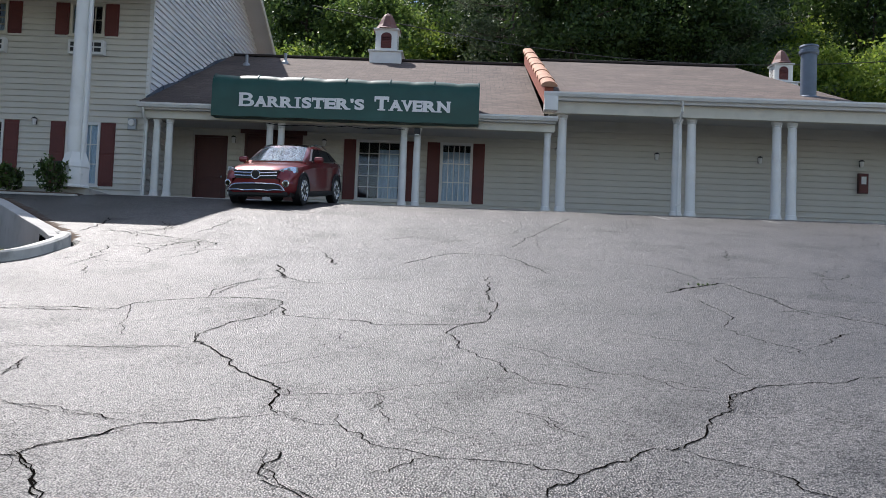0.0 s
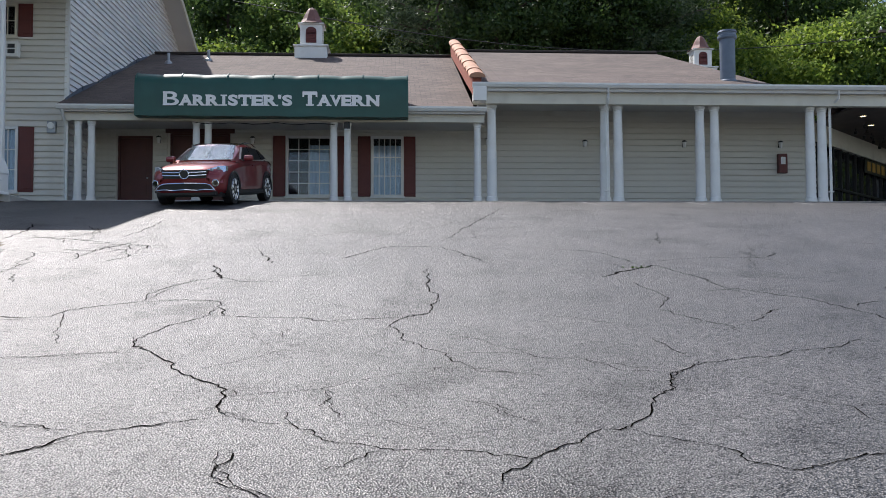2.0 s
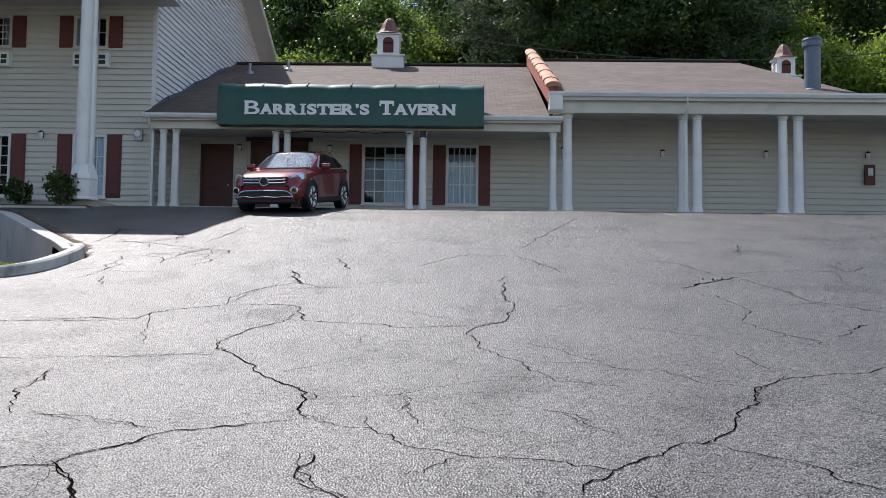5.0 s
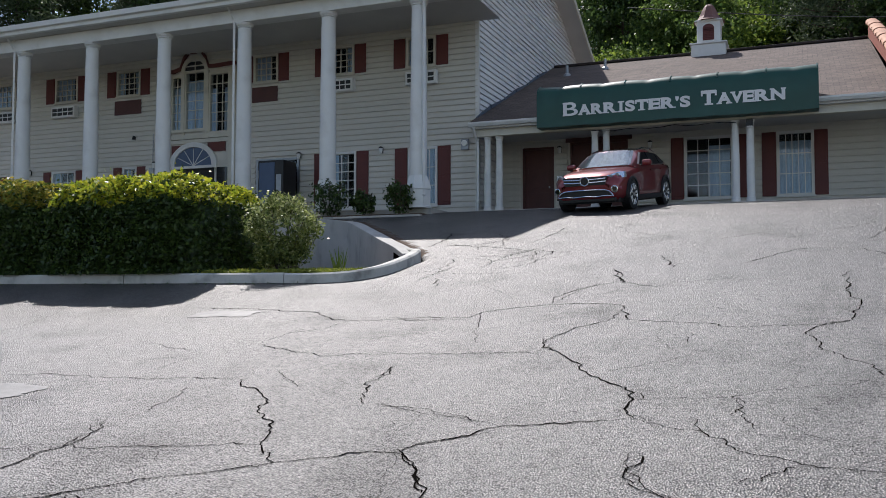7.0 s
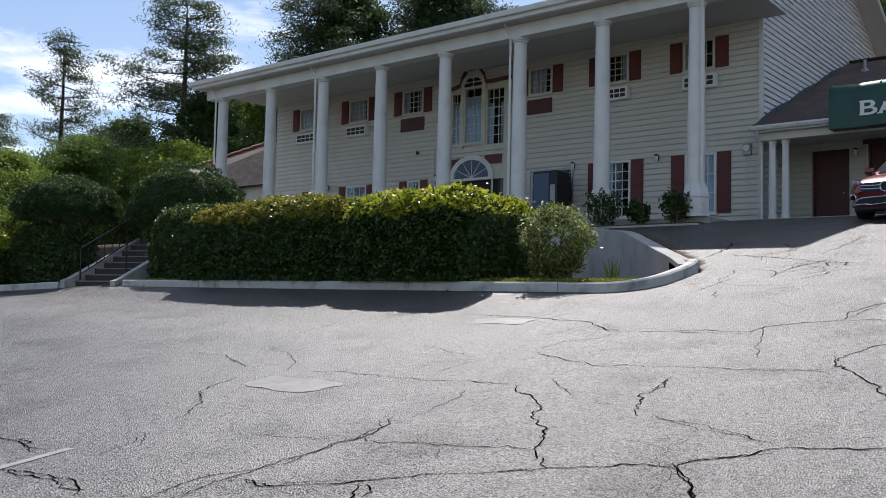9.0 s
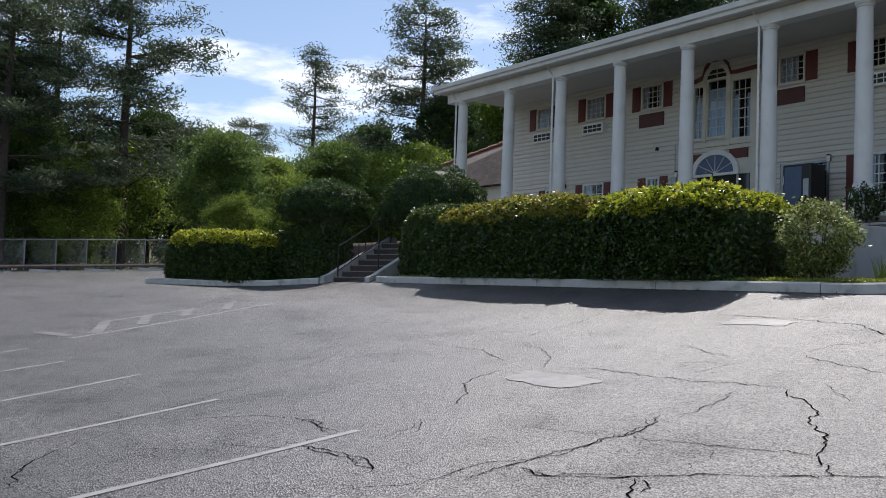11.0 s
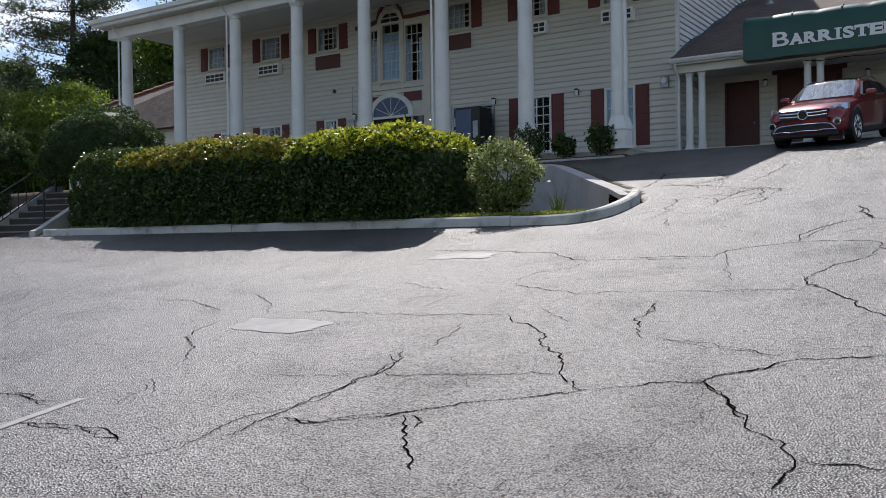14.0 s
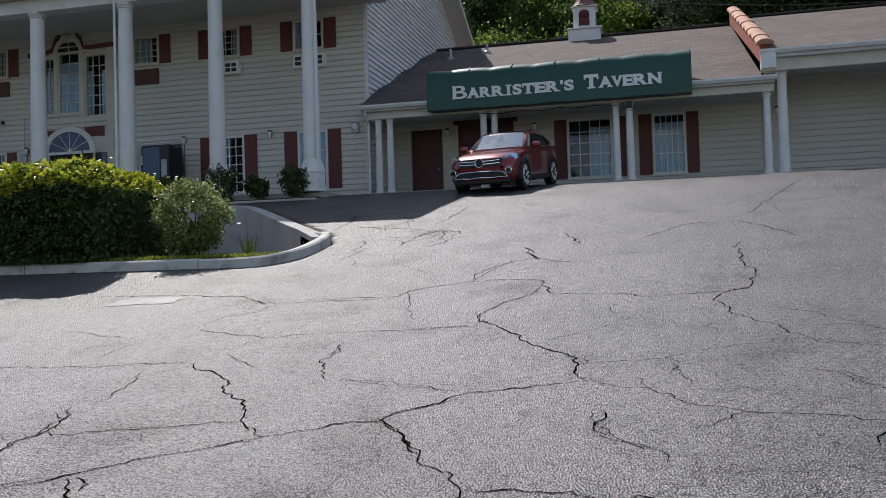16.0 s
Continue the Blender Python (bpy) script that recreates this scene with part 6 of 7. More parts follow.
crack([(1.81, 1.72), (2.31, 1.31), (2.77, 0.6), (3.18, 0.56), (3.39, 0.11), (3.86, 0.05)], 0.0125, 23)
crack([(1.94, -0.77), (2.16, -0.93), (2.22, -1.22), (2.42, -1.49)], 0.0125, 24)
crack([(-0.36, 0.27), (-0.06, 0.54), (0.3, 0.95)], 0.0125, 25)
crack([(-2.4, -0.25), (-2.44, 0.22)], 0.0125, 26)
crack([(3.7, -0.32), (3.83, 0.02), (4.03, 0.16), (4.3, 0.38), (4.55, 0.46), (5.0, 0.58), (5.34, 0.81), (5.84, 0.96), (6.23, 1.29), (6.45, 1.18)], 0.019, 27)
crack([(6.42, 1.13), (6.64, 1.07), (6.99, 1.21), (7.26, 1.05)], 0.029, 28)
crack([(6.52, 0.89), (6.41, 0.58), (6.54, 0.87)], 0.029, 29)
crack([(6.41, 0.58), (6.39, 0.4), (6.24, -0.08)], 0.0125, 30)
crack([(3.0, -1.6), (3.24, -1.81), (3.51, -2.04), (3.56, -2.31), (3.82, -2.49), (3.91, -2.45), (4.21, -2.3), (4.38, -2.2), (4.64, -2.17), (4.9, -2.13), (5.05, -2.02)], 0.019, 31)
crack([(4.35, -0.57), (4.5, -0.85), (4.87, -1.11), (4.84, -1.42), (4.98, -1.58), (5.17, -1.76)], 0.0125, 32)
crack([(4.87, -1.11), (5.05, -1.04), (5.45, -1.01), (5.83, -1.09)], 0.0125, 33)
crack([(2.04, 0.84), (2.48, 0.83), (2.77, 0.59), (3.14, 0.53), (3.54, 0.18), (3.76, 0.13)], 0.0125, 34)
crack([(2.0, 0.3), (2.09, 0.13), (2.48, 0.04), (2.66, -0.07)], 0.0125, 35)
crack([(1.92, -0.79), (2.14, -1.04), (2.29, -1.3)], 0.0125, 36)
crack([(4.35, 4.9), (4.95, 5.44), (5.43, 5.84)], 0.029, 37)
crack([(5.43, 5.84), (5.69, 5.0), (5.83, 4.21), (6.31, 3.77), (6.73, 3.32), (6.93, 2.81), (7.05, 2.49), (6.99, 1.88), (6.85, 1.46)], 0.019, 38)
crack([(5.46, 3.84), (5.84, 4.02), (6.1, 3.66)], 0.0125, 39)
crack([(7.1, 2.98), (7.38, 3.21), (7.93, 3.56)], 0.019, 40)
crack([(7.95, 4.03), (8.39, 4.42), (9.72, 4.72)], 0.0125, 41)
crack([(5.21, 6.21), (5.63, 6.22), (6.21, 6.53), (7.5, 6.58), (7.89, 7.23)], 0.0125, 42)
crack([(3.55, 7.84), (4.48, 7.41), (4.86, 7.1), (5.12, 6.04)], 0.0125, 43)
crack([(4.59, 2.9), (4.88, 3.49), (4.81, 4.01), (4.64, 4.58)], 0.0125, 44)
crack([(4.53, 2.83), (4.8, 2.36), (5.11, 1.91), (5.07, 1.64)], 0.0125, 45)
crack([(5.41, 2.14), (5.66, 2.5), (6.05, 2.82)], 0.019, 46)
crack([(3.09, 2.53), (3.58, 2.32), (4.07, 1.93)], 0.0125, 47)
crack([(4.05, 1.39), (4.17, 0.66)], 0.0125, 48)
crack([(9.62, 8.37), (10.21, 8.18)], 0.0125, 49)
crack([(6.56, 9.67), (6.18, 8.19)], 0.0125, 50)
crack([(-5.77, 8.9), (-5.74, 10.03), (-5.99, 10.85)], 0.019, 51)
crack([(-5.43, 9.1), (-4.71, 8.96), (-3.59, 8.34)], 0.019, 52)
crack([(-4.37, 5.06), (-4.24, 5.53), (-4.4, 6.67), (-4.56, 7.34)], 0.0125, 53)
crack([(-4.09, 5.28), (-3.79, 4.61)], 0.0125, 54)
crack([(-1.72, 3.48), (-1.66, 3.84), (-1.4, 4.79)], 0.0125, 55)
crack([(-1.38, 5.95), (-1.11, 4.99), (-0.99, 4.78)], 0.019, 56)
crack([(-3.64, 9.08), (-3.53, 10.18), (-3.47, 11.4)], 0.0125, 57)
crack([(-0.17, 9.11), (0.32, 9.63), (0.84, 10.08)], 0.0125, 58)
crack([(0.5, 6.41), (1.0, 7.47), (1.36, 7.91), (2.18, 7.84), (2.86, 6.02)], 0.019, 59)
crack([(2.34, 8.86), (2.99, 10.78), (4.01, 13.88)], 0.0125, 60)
crack([(-3.63, -4.4), (-3.75, -4.03), (-3.72, -3.82), (-3.66, -3.46), (-3.73, -3.06), (-3.76, -2.85), (-3.7, -2.67), (-3.77, -2.33), (-3.96, -1.99)], 0.019, 61)
crack([(-3.7, -2.67), (-3.45, -2.73), (-3.17, -2.59), (-2.74, -2.5), (-2.29, -2.36)], 0.019, 62)
crack([(-3.74, -0.49), (-3.51, -0.79), (-3.19, -0.96), (-2.96, -1.22), (-2.86, -1.46), (-2.66, -1.72), (-2.39, -2.03), (-2.27, -2.35), (-2.09, -2.5), (-1.99, -2.75)], 0.021, 63)
crack([(-3.73, -3.91), (-3.39, -3.9), (-3.27, -3.9), (-3.08, -3.72), (-2.86, -3.52), (-2.73, -3.38), (-2.56, -3.18), (-2.24, -2.97), (-1.99, -2.8), (-1.77, -2.58), (-1.55, -2.38), (-1.22, -2.3), (-1.05, -1.97), (-0.77, -1.7)], 0.021, 64)
crack([(-2.77, -3.56), (-2.6, -3.79)], 0.021, 65)
crack([(-2.41, 0.24), (-2.35, -0.23), (-2.24, -0.83), (-2.05, -1.16)], 0.019, 66)
crack([(-1.96, -1.13), (-1.67, -1.23), (-1.21, -1.38), (-0.98, -1.49)], 0.0125, 67)
crack([(-6.15, 0.95), (-5.45, 0.66), (-5.13, 0.58)], 0.0125, 68)
crack([(-4.51, 1.02), (-4.45, 1.61), (-4.12, 1.86), (-4.02, 2.24)], 0.0125, 69)
crack([(-4.51, 1.02), (-3.87, 0.68), (-3.42, 0.51), (-2.57, 0.72)], 0.019, 70)
crack([(-2.57, 0.72), (-1.9, 0.8), (-1.1, 0.92)], 0.0125, 71)
crack([(-7.52, 3.52), (-6.66, 3.11), (-4.85, 2.84), (-4.28, 2.37), (-3.7, 2.38), (-2.47, 2.49)], 0.019, 72)
crack([(-8.33, 0.26), (-7.71, 0.02), (-7.12, -0.37), (-6.65, -0.93)], 0.019, 73)
crack([(-6.46, -0.79), (-5.87, -0.65), (-5.13, -0.71), (-4.5, -0.62), (-3.77, -0.5)], 0.019, 74)
crack([(-7.03, -1.24), (-6.86, -1.83), (-6.55, -2.16), (-6.02, -2.63), (-5.74, -3.01)], 0.019, 75)
crack([(-9.71, -0.43), (-8.46, -0.4), (-7.46, -0.86)], 0.019, 76)
crack([(-6.62, -4.18), (-6.32, -4.13), (-5.7, -4.22)], 0.019, 77)
crack([(-5.5, -4.68), (-5.1, -4.62), (-4.68, -4.55), (-4.36, -4.64)], 0.019, 78)
crack([(-5.21, -4.1), (-5.18, -3.73), (-5.61, -3.41)], 0.0125, 79)
crack([(-9.87, 3.43), (-9.39, 2.56), (-8.73, 0.58)], 0.0125, 80)
crack([(-11.83, -0.72), (-12.42, -0.22)], 0.0125, 81)
crack([(-3.51, -0.13), (-3.27, -0.45), (-2.96, -0.7)], 0.0125, 82)
crack([(-4.61, -3.01), (-3.85, -2.84)], 0.0125, 83)
crack([(-3.82, -1.99), (-3.84, -1.42), (-4.02, -0.86)], 0.0125, 84)
crack([(-4.85, 0.32), (-4.96, -0.34)], 0.0125, 85)
crack([(-6.93, -6.25), (-6.6, -6.54), (-6.16, -6.77), (-5.81, -6.82)], 0.019, 86)
crack([(-6.93, -6.25), (-7.3, -5.78)], 0.0125, 87)
crack([(-7.41, -5.07), (-7.24, -4.63), (-6.62, -4.18), (-6.17, -4.19), (-5.69, -4.31)], 0.019, 88)
crack([(-6.16, -5.11), (-5.98, -5.09), (-5.62, -4.92), (-5.52, -4.72), (-5.18, -4.71), (-4.81, -4.63), (-4.44, -4.68), (-4.3, -4.75)], 0.019, 89)
crack([(-4.01, -5.03), (-3.91, -4.85), (-3.8, -4.64)], 0.019, 90)
crack([(-5.54, -3.53), (-5.31, -3.7), (-5.17, -4.08)], 0.0125, 91)
crack([(-7.93, -5.21), (-8.74, -3.98), (-9.55, -2.77), (-9.8, -2.21), (-10.83, -1.06), (-11.17, -0.21)], 0.0125, 92)
crack([(-13.4, -2.57), (-10.85, -2.71), (-10.0, -2.54)], 0.0125, 93)
crack([(-6.46, -5.85), (-5.87, -5.24)], 0.0125, 94)
crack([(-7.54, -4.82), (-7.65, -4.74), (-7.54, -4.73), (-7.43, -4.8), (-7.54, -4.82)], 0.0125, 95)
crack([(-1.25, -2.31), (-0.98, -2.55), (-0.71, -3.13), (-0.44, -3.34), (-0.34, -3.58), (-0.35, -3.77), (-0.36, -4.02)], 0.019, 96)
crack([(-0.34, -3.58), (-0.05, -3.54), (0.36, -3.62), (0.88, -3.66)], 0.019, 97)
crack([(-2.83, -3.58), (-2.47, -4.05), (-2.17, -4.45)], 0.019, 98)
crack([(-3.78, -4.65), (-3.87, -4.32), (-3.9, -4.02), (-3.77, -3.75), (-3.74, -3.33), (-3.74, -2.82), (-3.75, -2.63), (-3.97, -2.11)], 0.019, 99)
crack([(-3.6, -3.9), (-3.32, -3.93), (-3.08, -3.66), (-2.83, -3.58)], 0.019, 100)
crack([(0.27, -1.94), (0.31, -2.35), (0.41, -2.49), (0.71, -2.82), (0.77, -3.06)], 0.0125, 101)
crack([(0.82, -0.43), (0.85, -0.79), (0.99, -1.27)], 0.0125, 102)
rngc = np.random.default_rng(77)
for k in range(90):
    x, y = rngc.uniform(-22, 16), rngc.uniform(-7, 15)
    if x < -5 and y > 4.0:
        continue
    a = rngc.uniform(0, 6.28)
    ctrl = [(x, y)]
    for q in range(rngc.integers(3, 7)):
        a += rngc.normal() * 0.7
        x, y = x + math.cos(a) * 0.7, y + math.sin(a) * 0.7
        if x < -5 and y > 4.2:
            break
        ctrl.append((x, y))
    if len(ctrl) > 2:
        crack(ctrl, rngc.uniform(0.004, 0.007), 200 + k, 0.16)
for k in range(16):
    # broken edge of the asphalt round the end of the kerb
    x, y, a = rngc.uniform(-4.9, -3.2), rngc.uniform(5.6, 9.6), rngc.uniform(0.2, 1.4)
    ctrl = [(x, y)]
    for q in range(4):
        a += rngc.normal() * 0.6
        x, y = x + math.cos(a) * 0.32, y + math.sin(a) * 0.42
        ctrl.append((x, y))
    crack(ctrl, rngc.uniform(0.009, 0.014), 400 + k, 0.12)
tuft = np.random.default_rng(4)
tc_ = [(5.1 + tuft.normal() * 0.16, 5.6 + tuft.normal() * 0.05) for _ in range(26)] + [(x, 4.84 + tuft.normal() * 0.03) for x in tuft.uniform(-19, -6, 200)]
tagged(new("weeds", leaf_mesh("weeds", [(x, y, lot(x, y) + 0.01) for x, y in tc_], 0.026, M["hedge"], tuft, 0, 0.4)), "small weeds in the asphalt cracks", "weeds", kind="stuff")
# ---------------------------------------------------------------- car


def car():
    """A compact red crossover; its nose points along local -y."""
    FY = 15.0
    z0 = (rise(FY) + rise(FY + 2.7)) / 2
    pitch = math.degrees(math.atan2(rise(FY + 2.65) - rise(FY), 2.7))
    c = empty("car", "parked red compact crossover with chrome grille and black wheels", "car", (0, 0, 0))
    c.matrix_world = pose(-3.33, 16.35, z0 + 0.01, pitch, 0, -8.5)
    c.scale = (1.04, 1.04, 1.05)
    st = [(-2.21, .34, .58, .66, .60), (-2.16, .26, .66, .76, .74), (-2.0, .22, .76, .86, .84), (-1.6, .21, .86, .95, .895), (-1.0, .21, .93, 1.02, .90), (-.7, .21, .96, 1.05, .90), (.4, .21, .99, 1.03, .90), (1.4, .23, 1.03, 1.06, .90), (1.9, .28, 1.04, 1.07, .86), (2.12, .34, 1.0, 1.03, .79), (2.21, .46, .88, .92, .70)]
    bm = bmesh.new()
    rings = []
    for y, zb, zs, zt, w in st:
        half = [(w * .84, zb), (w * .97, zb + .10), (w, zb + .26), (w * .985, zs - .20), (w * .995, zs - .08), (w * .93, zs + .015), (w * .72, zt - .015), (w * .35, zt)]
        ring = half + [(0, zt + .008)] + [(-x, z) for x, z in half[::-1]]
        rings.append([bm.verts.new((x, y, z)) for x, z in ring])
    for a, b in zip(rings, rings[1:]):
        for k in range(len(a)):
            bm.faces.new((a[k], a[(k + 1) % len(a)], b[(k + 1) % len(a)], b[k]))
    bm.faces.new(rings[0])
    bm.faces.new(rings[-1][::-1])
    part("body", bm, M["carred"], c, smooth=True)
    # cabin
    cb = [(-.92, 1.03, .80, .70), (-.15, 1.41, .845, .60), (.3, 1.475, .85, .58), (.9, 1.47, .85, .57), (1.45, 1.40, .83, .53), (1.85, 1.22, .78, .52), (2.05, 1.07, .72, .52)]
    bm = bmesh.new()
    rings = []
    for y, zr, wb, wr in cb:
        half = [(wb, .98), (wb * .99, 1.02), (wb + (wr - wb) * .75, 1.02 + (zr - 1.02) * .80), (wr * .96, zr - .02), (wr * .6, zr + .012)]
        ring = half + [(0, zr + .02)] + [(-x, z) for x, z in half[::-1]]
        rings.append([bm.verts.new((x, y, max(z, .97))) for x, z in ring])
    for a, b in zip(rings, rings[1:]):
        for k in range(len(a) - 1):
            bm.faces.new((a[k], a[k + 1], b[k + 1], b[k]))
    bm.faces.new(rings[0])
    bm.faces.new(rings[-1][::-1])
    part("cabin", bm, M["carred"], c, smooth=True)
    # glass
    bm = bmesh.new()
    n = 10
    lo = [bm.verts.new((-.72 + 1.44 * k / n, -.93 - .06 * math.sin(math.pi * k / n), 1.055)) for k in range(n + 1)]
    hi = [bm.verts.new((-.55 + 1.10 * k / n, -.14 - .07 * math.sin(math.pi * k / n), 1.425 + .03 * math.sin(math.pi * k / n))) for k in range(n + 1)]
    for k in range(n):
        bm.faces.new((lo[k], lo[k + 1], hi[k + 1], hi[k]))
    bmesh.ops.solidify(bm, geom=bm.faces[:], thickness=-0.012)
    part("windscreen", bm, M["windscreen"], c, "windscreen coloured as a pale blue mirror of the sky", smooth=True)
    for s in (1, -1):
        for outl in ([(-.62, 1.06), (.28, 1.065), (.28, 1.385), (-.08, 1.375)], [(.34, 1.065), (1.10, 1.08), (1.05, 1.36), (.34, 1.39)], [(1.16, 1.085), (1.62, 1.11), (1.28, 1.32), (1.11, 1.35)]):
            bm = bmesh.new()

            def px(z, y):
                t = (z - 1.02) / .45
                return s * (.862 - .265 * t * .80 - .03 * abs(y) * 0.3)
            prism(bm, outl, lambda p: (px(p[1], p[0]), p[0], p[1]), lambda p: (px(p[1], p[0]) - s * .05, p[0], p[1]))
            part("side_window", bm, M["tint"], c)
        part("window_trim", tube(bmesh.new(), [(s * .872, -.66, 1.045), (s * .875, .3, 1.05), (s * .862, 1.2, 1.065), (s * .80, 1.66, 1.10)], .012, 6), M["chrome"], c)
        part("roof_rail", tube(bmesh.new(), [(s * .60, -.1, 1.43), (s * .60, .4, 1.50), (s * .59, 1.0, 1.495), (s * .56, 1.5, 1.41)], .016, 6), M["chrome"], c)
        m = B(-.12, .12, -.07, .07, -.075, .075, bevel=.05)
        m.transform(Matrix.Translation((s * 1.0, -.52, 1.09)))
        mir = part("mirror", m, M["carred"], c, smooth=True)
        part("mirror_arm", B(min(s * .86, s * .92), max(s * .86, s * .92), -.55, -.49, 1.02, 1.06), M["black"], mir)
        # headlight
        bm = bmesh.new()
        prism(bm, [(.44, .705), (.68, .70), (.868, .76), (.862, .885), (.74, .885), (.50, .80)], lambda p: (s * p[0], -2.20 + (p[0] - .46) * .78 + (p[1] - .7) * .3, p[1]), lambda p: (s * p[0], -1.95 + (p[0] - .46) * .6, p[1]))
        hl = part("headlight", bm, M["chrome"], c, "clear headlight with dark lamp rings inside")
        for lx, lz in ((.60, .785), (.73, .812)):
            part("lamp", turned(bmesh.new(), [(.042, 0), (.046, .03), (.03, .04)], 14), M["steel"], hl, "round headlamp").matrix_local = pose(s * lx, -2.175 + (lx - .46) * .78 + .01, lz, 90)
        part("fog_lamp", turned(bmesh.new(), [(.085, -.04), (.085, .012), (.07, .018), (.06, .0)], 16), M["chrome"], c, "round fog lamp with a bright ring").matrix_local = pose(s * .72, -2.185, .49, 90, 0, s * 12)
        part("fog_lens", turned(bmesh.new(), [(.052, .014), (.05, .026)], 14), M["tint"], c).matrix_local = pose(s * .72, -2.185, .49, 90, 0, s * 12)
        part("sill", B(min(s * .86, s * .91), max(s * .86, s * .91), -1.0, 1.0, .20, .32, bevel=.02), M["black"], c)
        part("door_handle", B(min(s * .895, s * .925), max(s * .895, s * .925), .05, .25, .90, .93, bevel=.01), M["carred"], c)
        part("door_handle", B(min(s * .895, s * .925), max(s * .895, s * .925), .90, 1.10, .92, .95, bevel=.01), M["carred"], c)
        for wy in (-1.36, 1.34):
            bm = bmesh.new()
            k = 20
            for q in range(k):
                a0, a1 = math.pi * (q / k * 1.12 - .06), math.pi * ((q + 1) / k * 1.12 - .06)
                o = [(r_ * math.cos(a), r_ * math.sin(a)) for a, r_ in ((a0, .365), (a1, .365), (a1, .425), (a0, .425))]
                prism(bm, o, lambda p: (s * .80, wy + p[0], .35 + p[1]), lambda p: (s * .918, wy + p[0], .35 + p[1]))
            part("wheel_arch", bm, M["black"], c)
            # solid black disc paints the dark hollow behind the wheel
            part("arch_shade_disc", turned(bmesh.new(), [(.37, 0), (.37, .2)], 24), M["black"], c).matrix_local = pose(s * .70, wy, .35, 0, s * 90, 0)
            wh = new("wheel")
            wh.parent = c
            wh.matrix_local = pose(s * .80, wy, .34, 0, s * 90, 0)
            part("tyre", turned(bmesh.new(), [(.25, -.11), (.335, -.11), (.352, -.08), (.352, .08), (.335, .11), (.262, .115), (.25, .08)], 32), M["rubber"], wh, smooth=True)
            bm = turned(bmesh.new(), [(.245, .02), (.245, .105), (.225, .112), (.215, .06), (.05, .05)], 32)
            part("rim", bm, M["black"], wh)
            part("rim_lip", tube(bmesh.new(), [(.25 * math.cos(2 * math.pi * q / 32), .25 * math.sin(2 * math.pi * q / 32), .112) for q in range(33)], .009, 6), M["chrome"], wh)
            for q in range(5):
                for a in (-.24, .24):
                    bm = B(-.022, .022, .03, .24, .07, .108, bevel=.008)
                    bm.transform(Matrix.Rotation(2 * math.pi * q / 5 + a, 4, "Z"))
                    part("spoke", bm, M["black"], wh)
                    bm = B(-.026, .026, .13, .238, .106, .118, bevel=.004)
                    bm.transform(Matrix.Rotation(2 * math.pi * q / 5 + a, 4, "Z"))
                    part("spoke", bm, M["plasticw"], wh, "pale machined spoke end")
            part("hub", turned(bmesh.new(), [(.06, .06), (.055, .118), (.02, .122)], 14), M["chrome"], wh)
    bm = bmesh.new()
    rows_ = [[bm.verts.new((wr * f, y, zr + .032 - .02 * abs(f))) for f in (-.88, -.5, 0, .5, .88)] for y, zr, wb, wr in [(-.13, 1.415, 0, .60)] + cb[2:5]]
    for a, b in zip(rows_, rows_[1:]):
        for q in range(4):
            bm.faces.new((a[q], a[q + 1], b[q + 1], b[q]))
    bmesh.ops.solidify(bm, geom=bm.faces[:], thickness=0.02)
    part("roof_panel", bm, M["tint"], c, "dark glass roof panel", smooth=True)
    # nose
    bm = bmesh.new()
    prism(bm, [(-.50, .60), (.50, .60), (.56, .80), (-.56, .80)], lambda p: (p[0], -2.222, p[1]), lambda p: (p[0], -2.05, p[1]))
    part("grille", bm, M["black"], c)
    for z in (.665, .735):
        for s in (1, -1):
            part("grille_bar", tube(bmesh.new(), [(s * .10, -2.238, z), (s * .3, -2.236, z), (s * .53, -2.226, z + .012)], .020, 6), M["chrome"], c)
    bm = bmesh.new()
    k = 24
    tube(bm, [(.105 * math.cos(2 * math.pi * q / k), -2.245, .70 + .105 * math.sin(2 * math.pi * q / k)) for q in range(k + 1)], .014, 6)
    part("badge", bm, M["chrome"], c, "plain round chrome badge")
    part("badge_disc", turned(bmesh.new(), [(.095, 0), (.09, .012)], 20), M["black"], c).matrix_local = pose(0, -2.222, .70, 90)
    bm = bmesh.new()
    prism(bm, [(-.66, .325), (.66, .325), (.55, .478), (-.55, .478)], lambda p: (p[0], -2.220, p[1]), lambda p: (p[0], -1.95, p[1]))
    part("lower_intake", bm, M["black"], c)
    part("chrome_strip", tube(bmesh.new(), [(-.70, -2.215, .325), (-.665, -2.22, .38), (-.60, -2.228, .445), (-.50, -2.235, .475), (-.3, -2.25, .485), (0, -2.26, .49), (.3, -2.25, .485), (.50, -2.235, .475), (.60, -2.228, .445), (.665, -2.22, .38), (.70, -2.215, .325)], .018, 6), M["chrome"], c)
    part("skid_plate", tube(bmesh.new(), [(-.70, -2.215, .335), (-.45, -2.235, .345), (-.3, -2.24, .325), (0, -2.25, .345), (.3, -2.24, .325), (.45, -2.235, .345), (.70, -2.215, .335)], .014, 6), M["chrome"], c)
    part("valance", B(-.72, .72, -2.17, -1.9, .20, .30, bevel=.02), M["black"], c)
    part("underbody", B(-.78, .78, -2.0, 2.0, .17, .30), M["black"], c)
    return c


car()

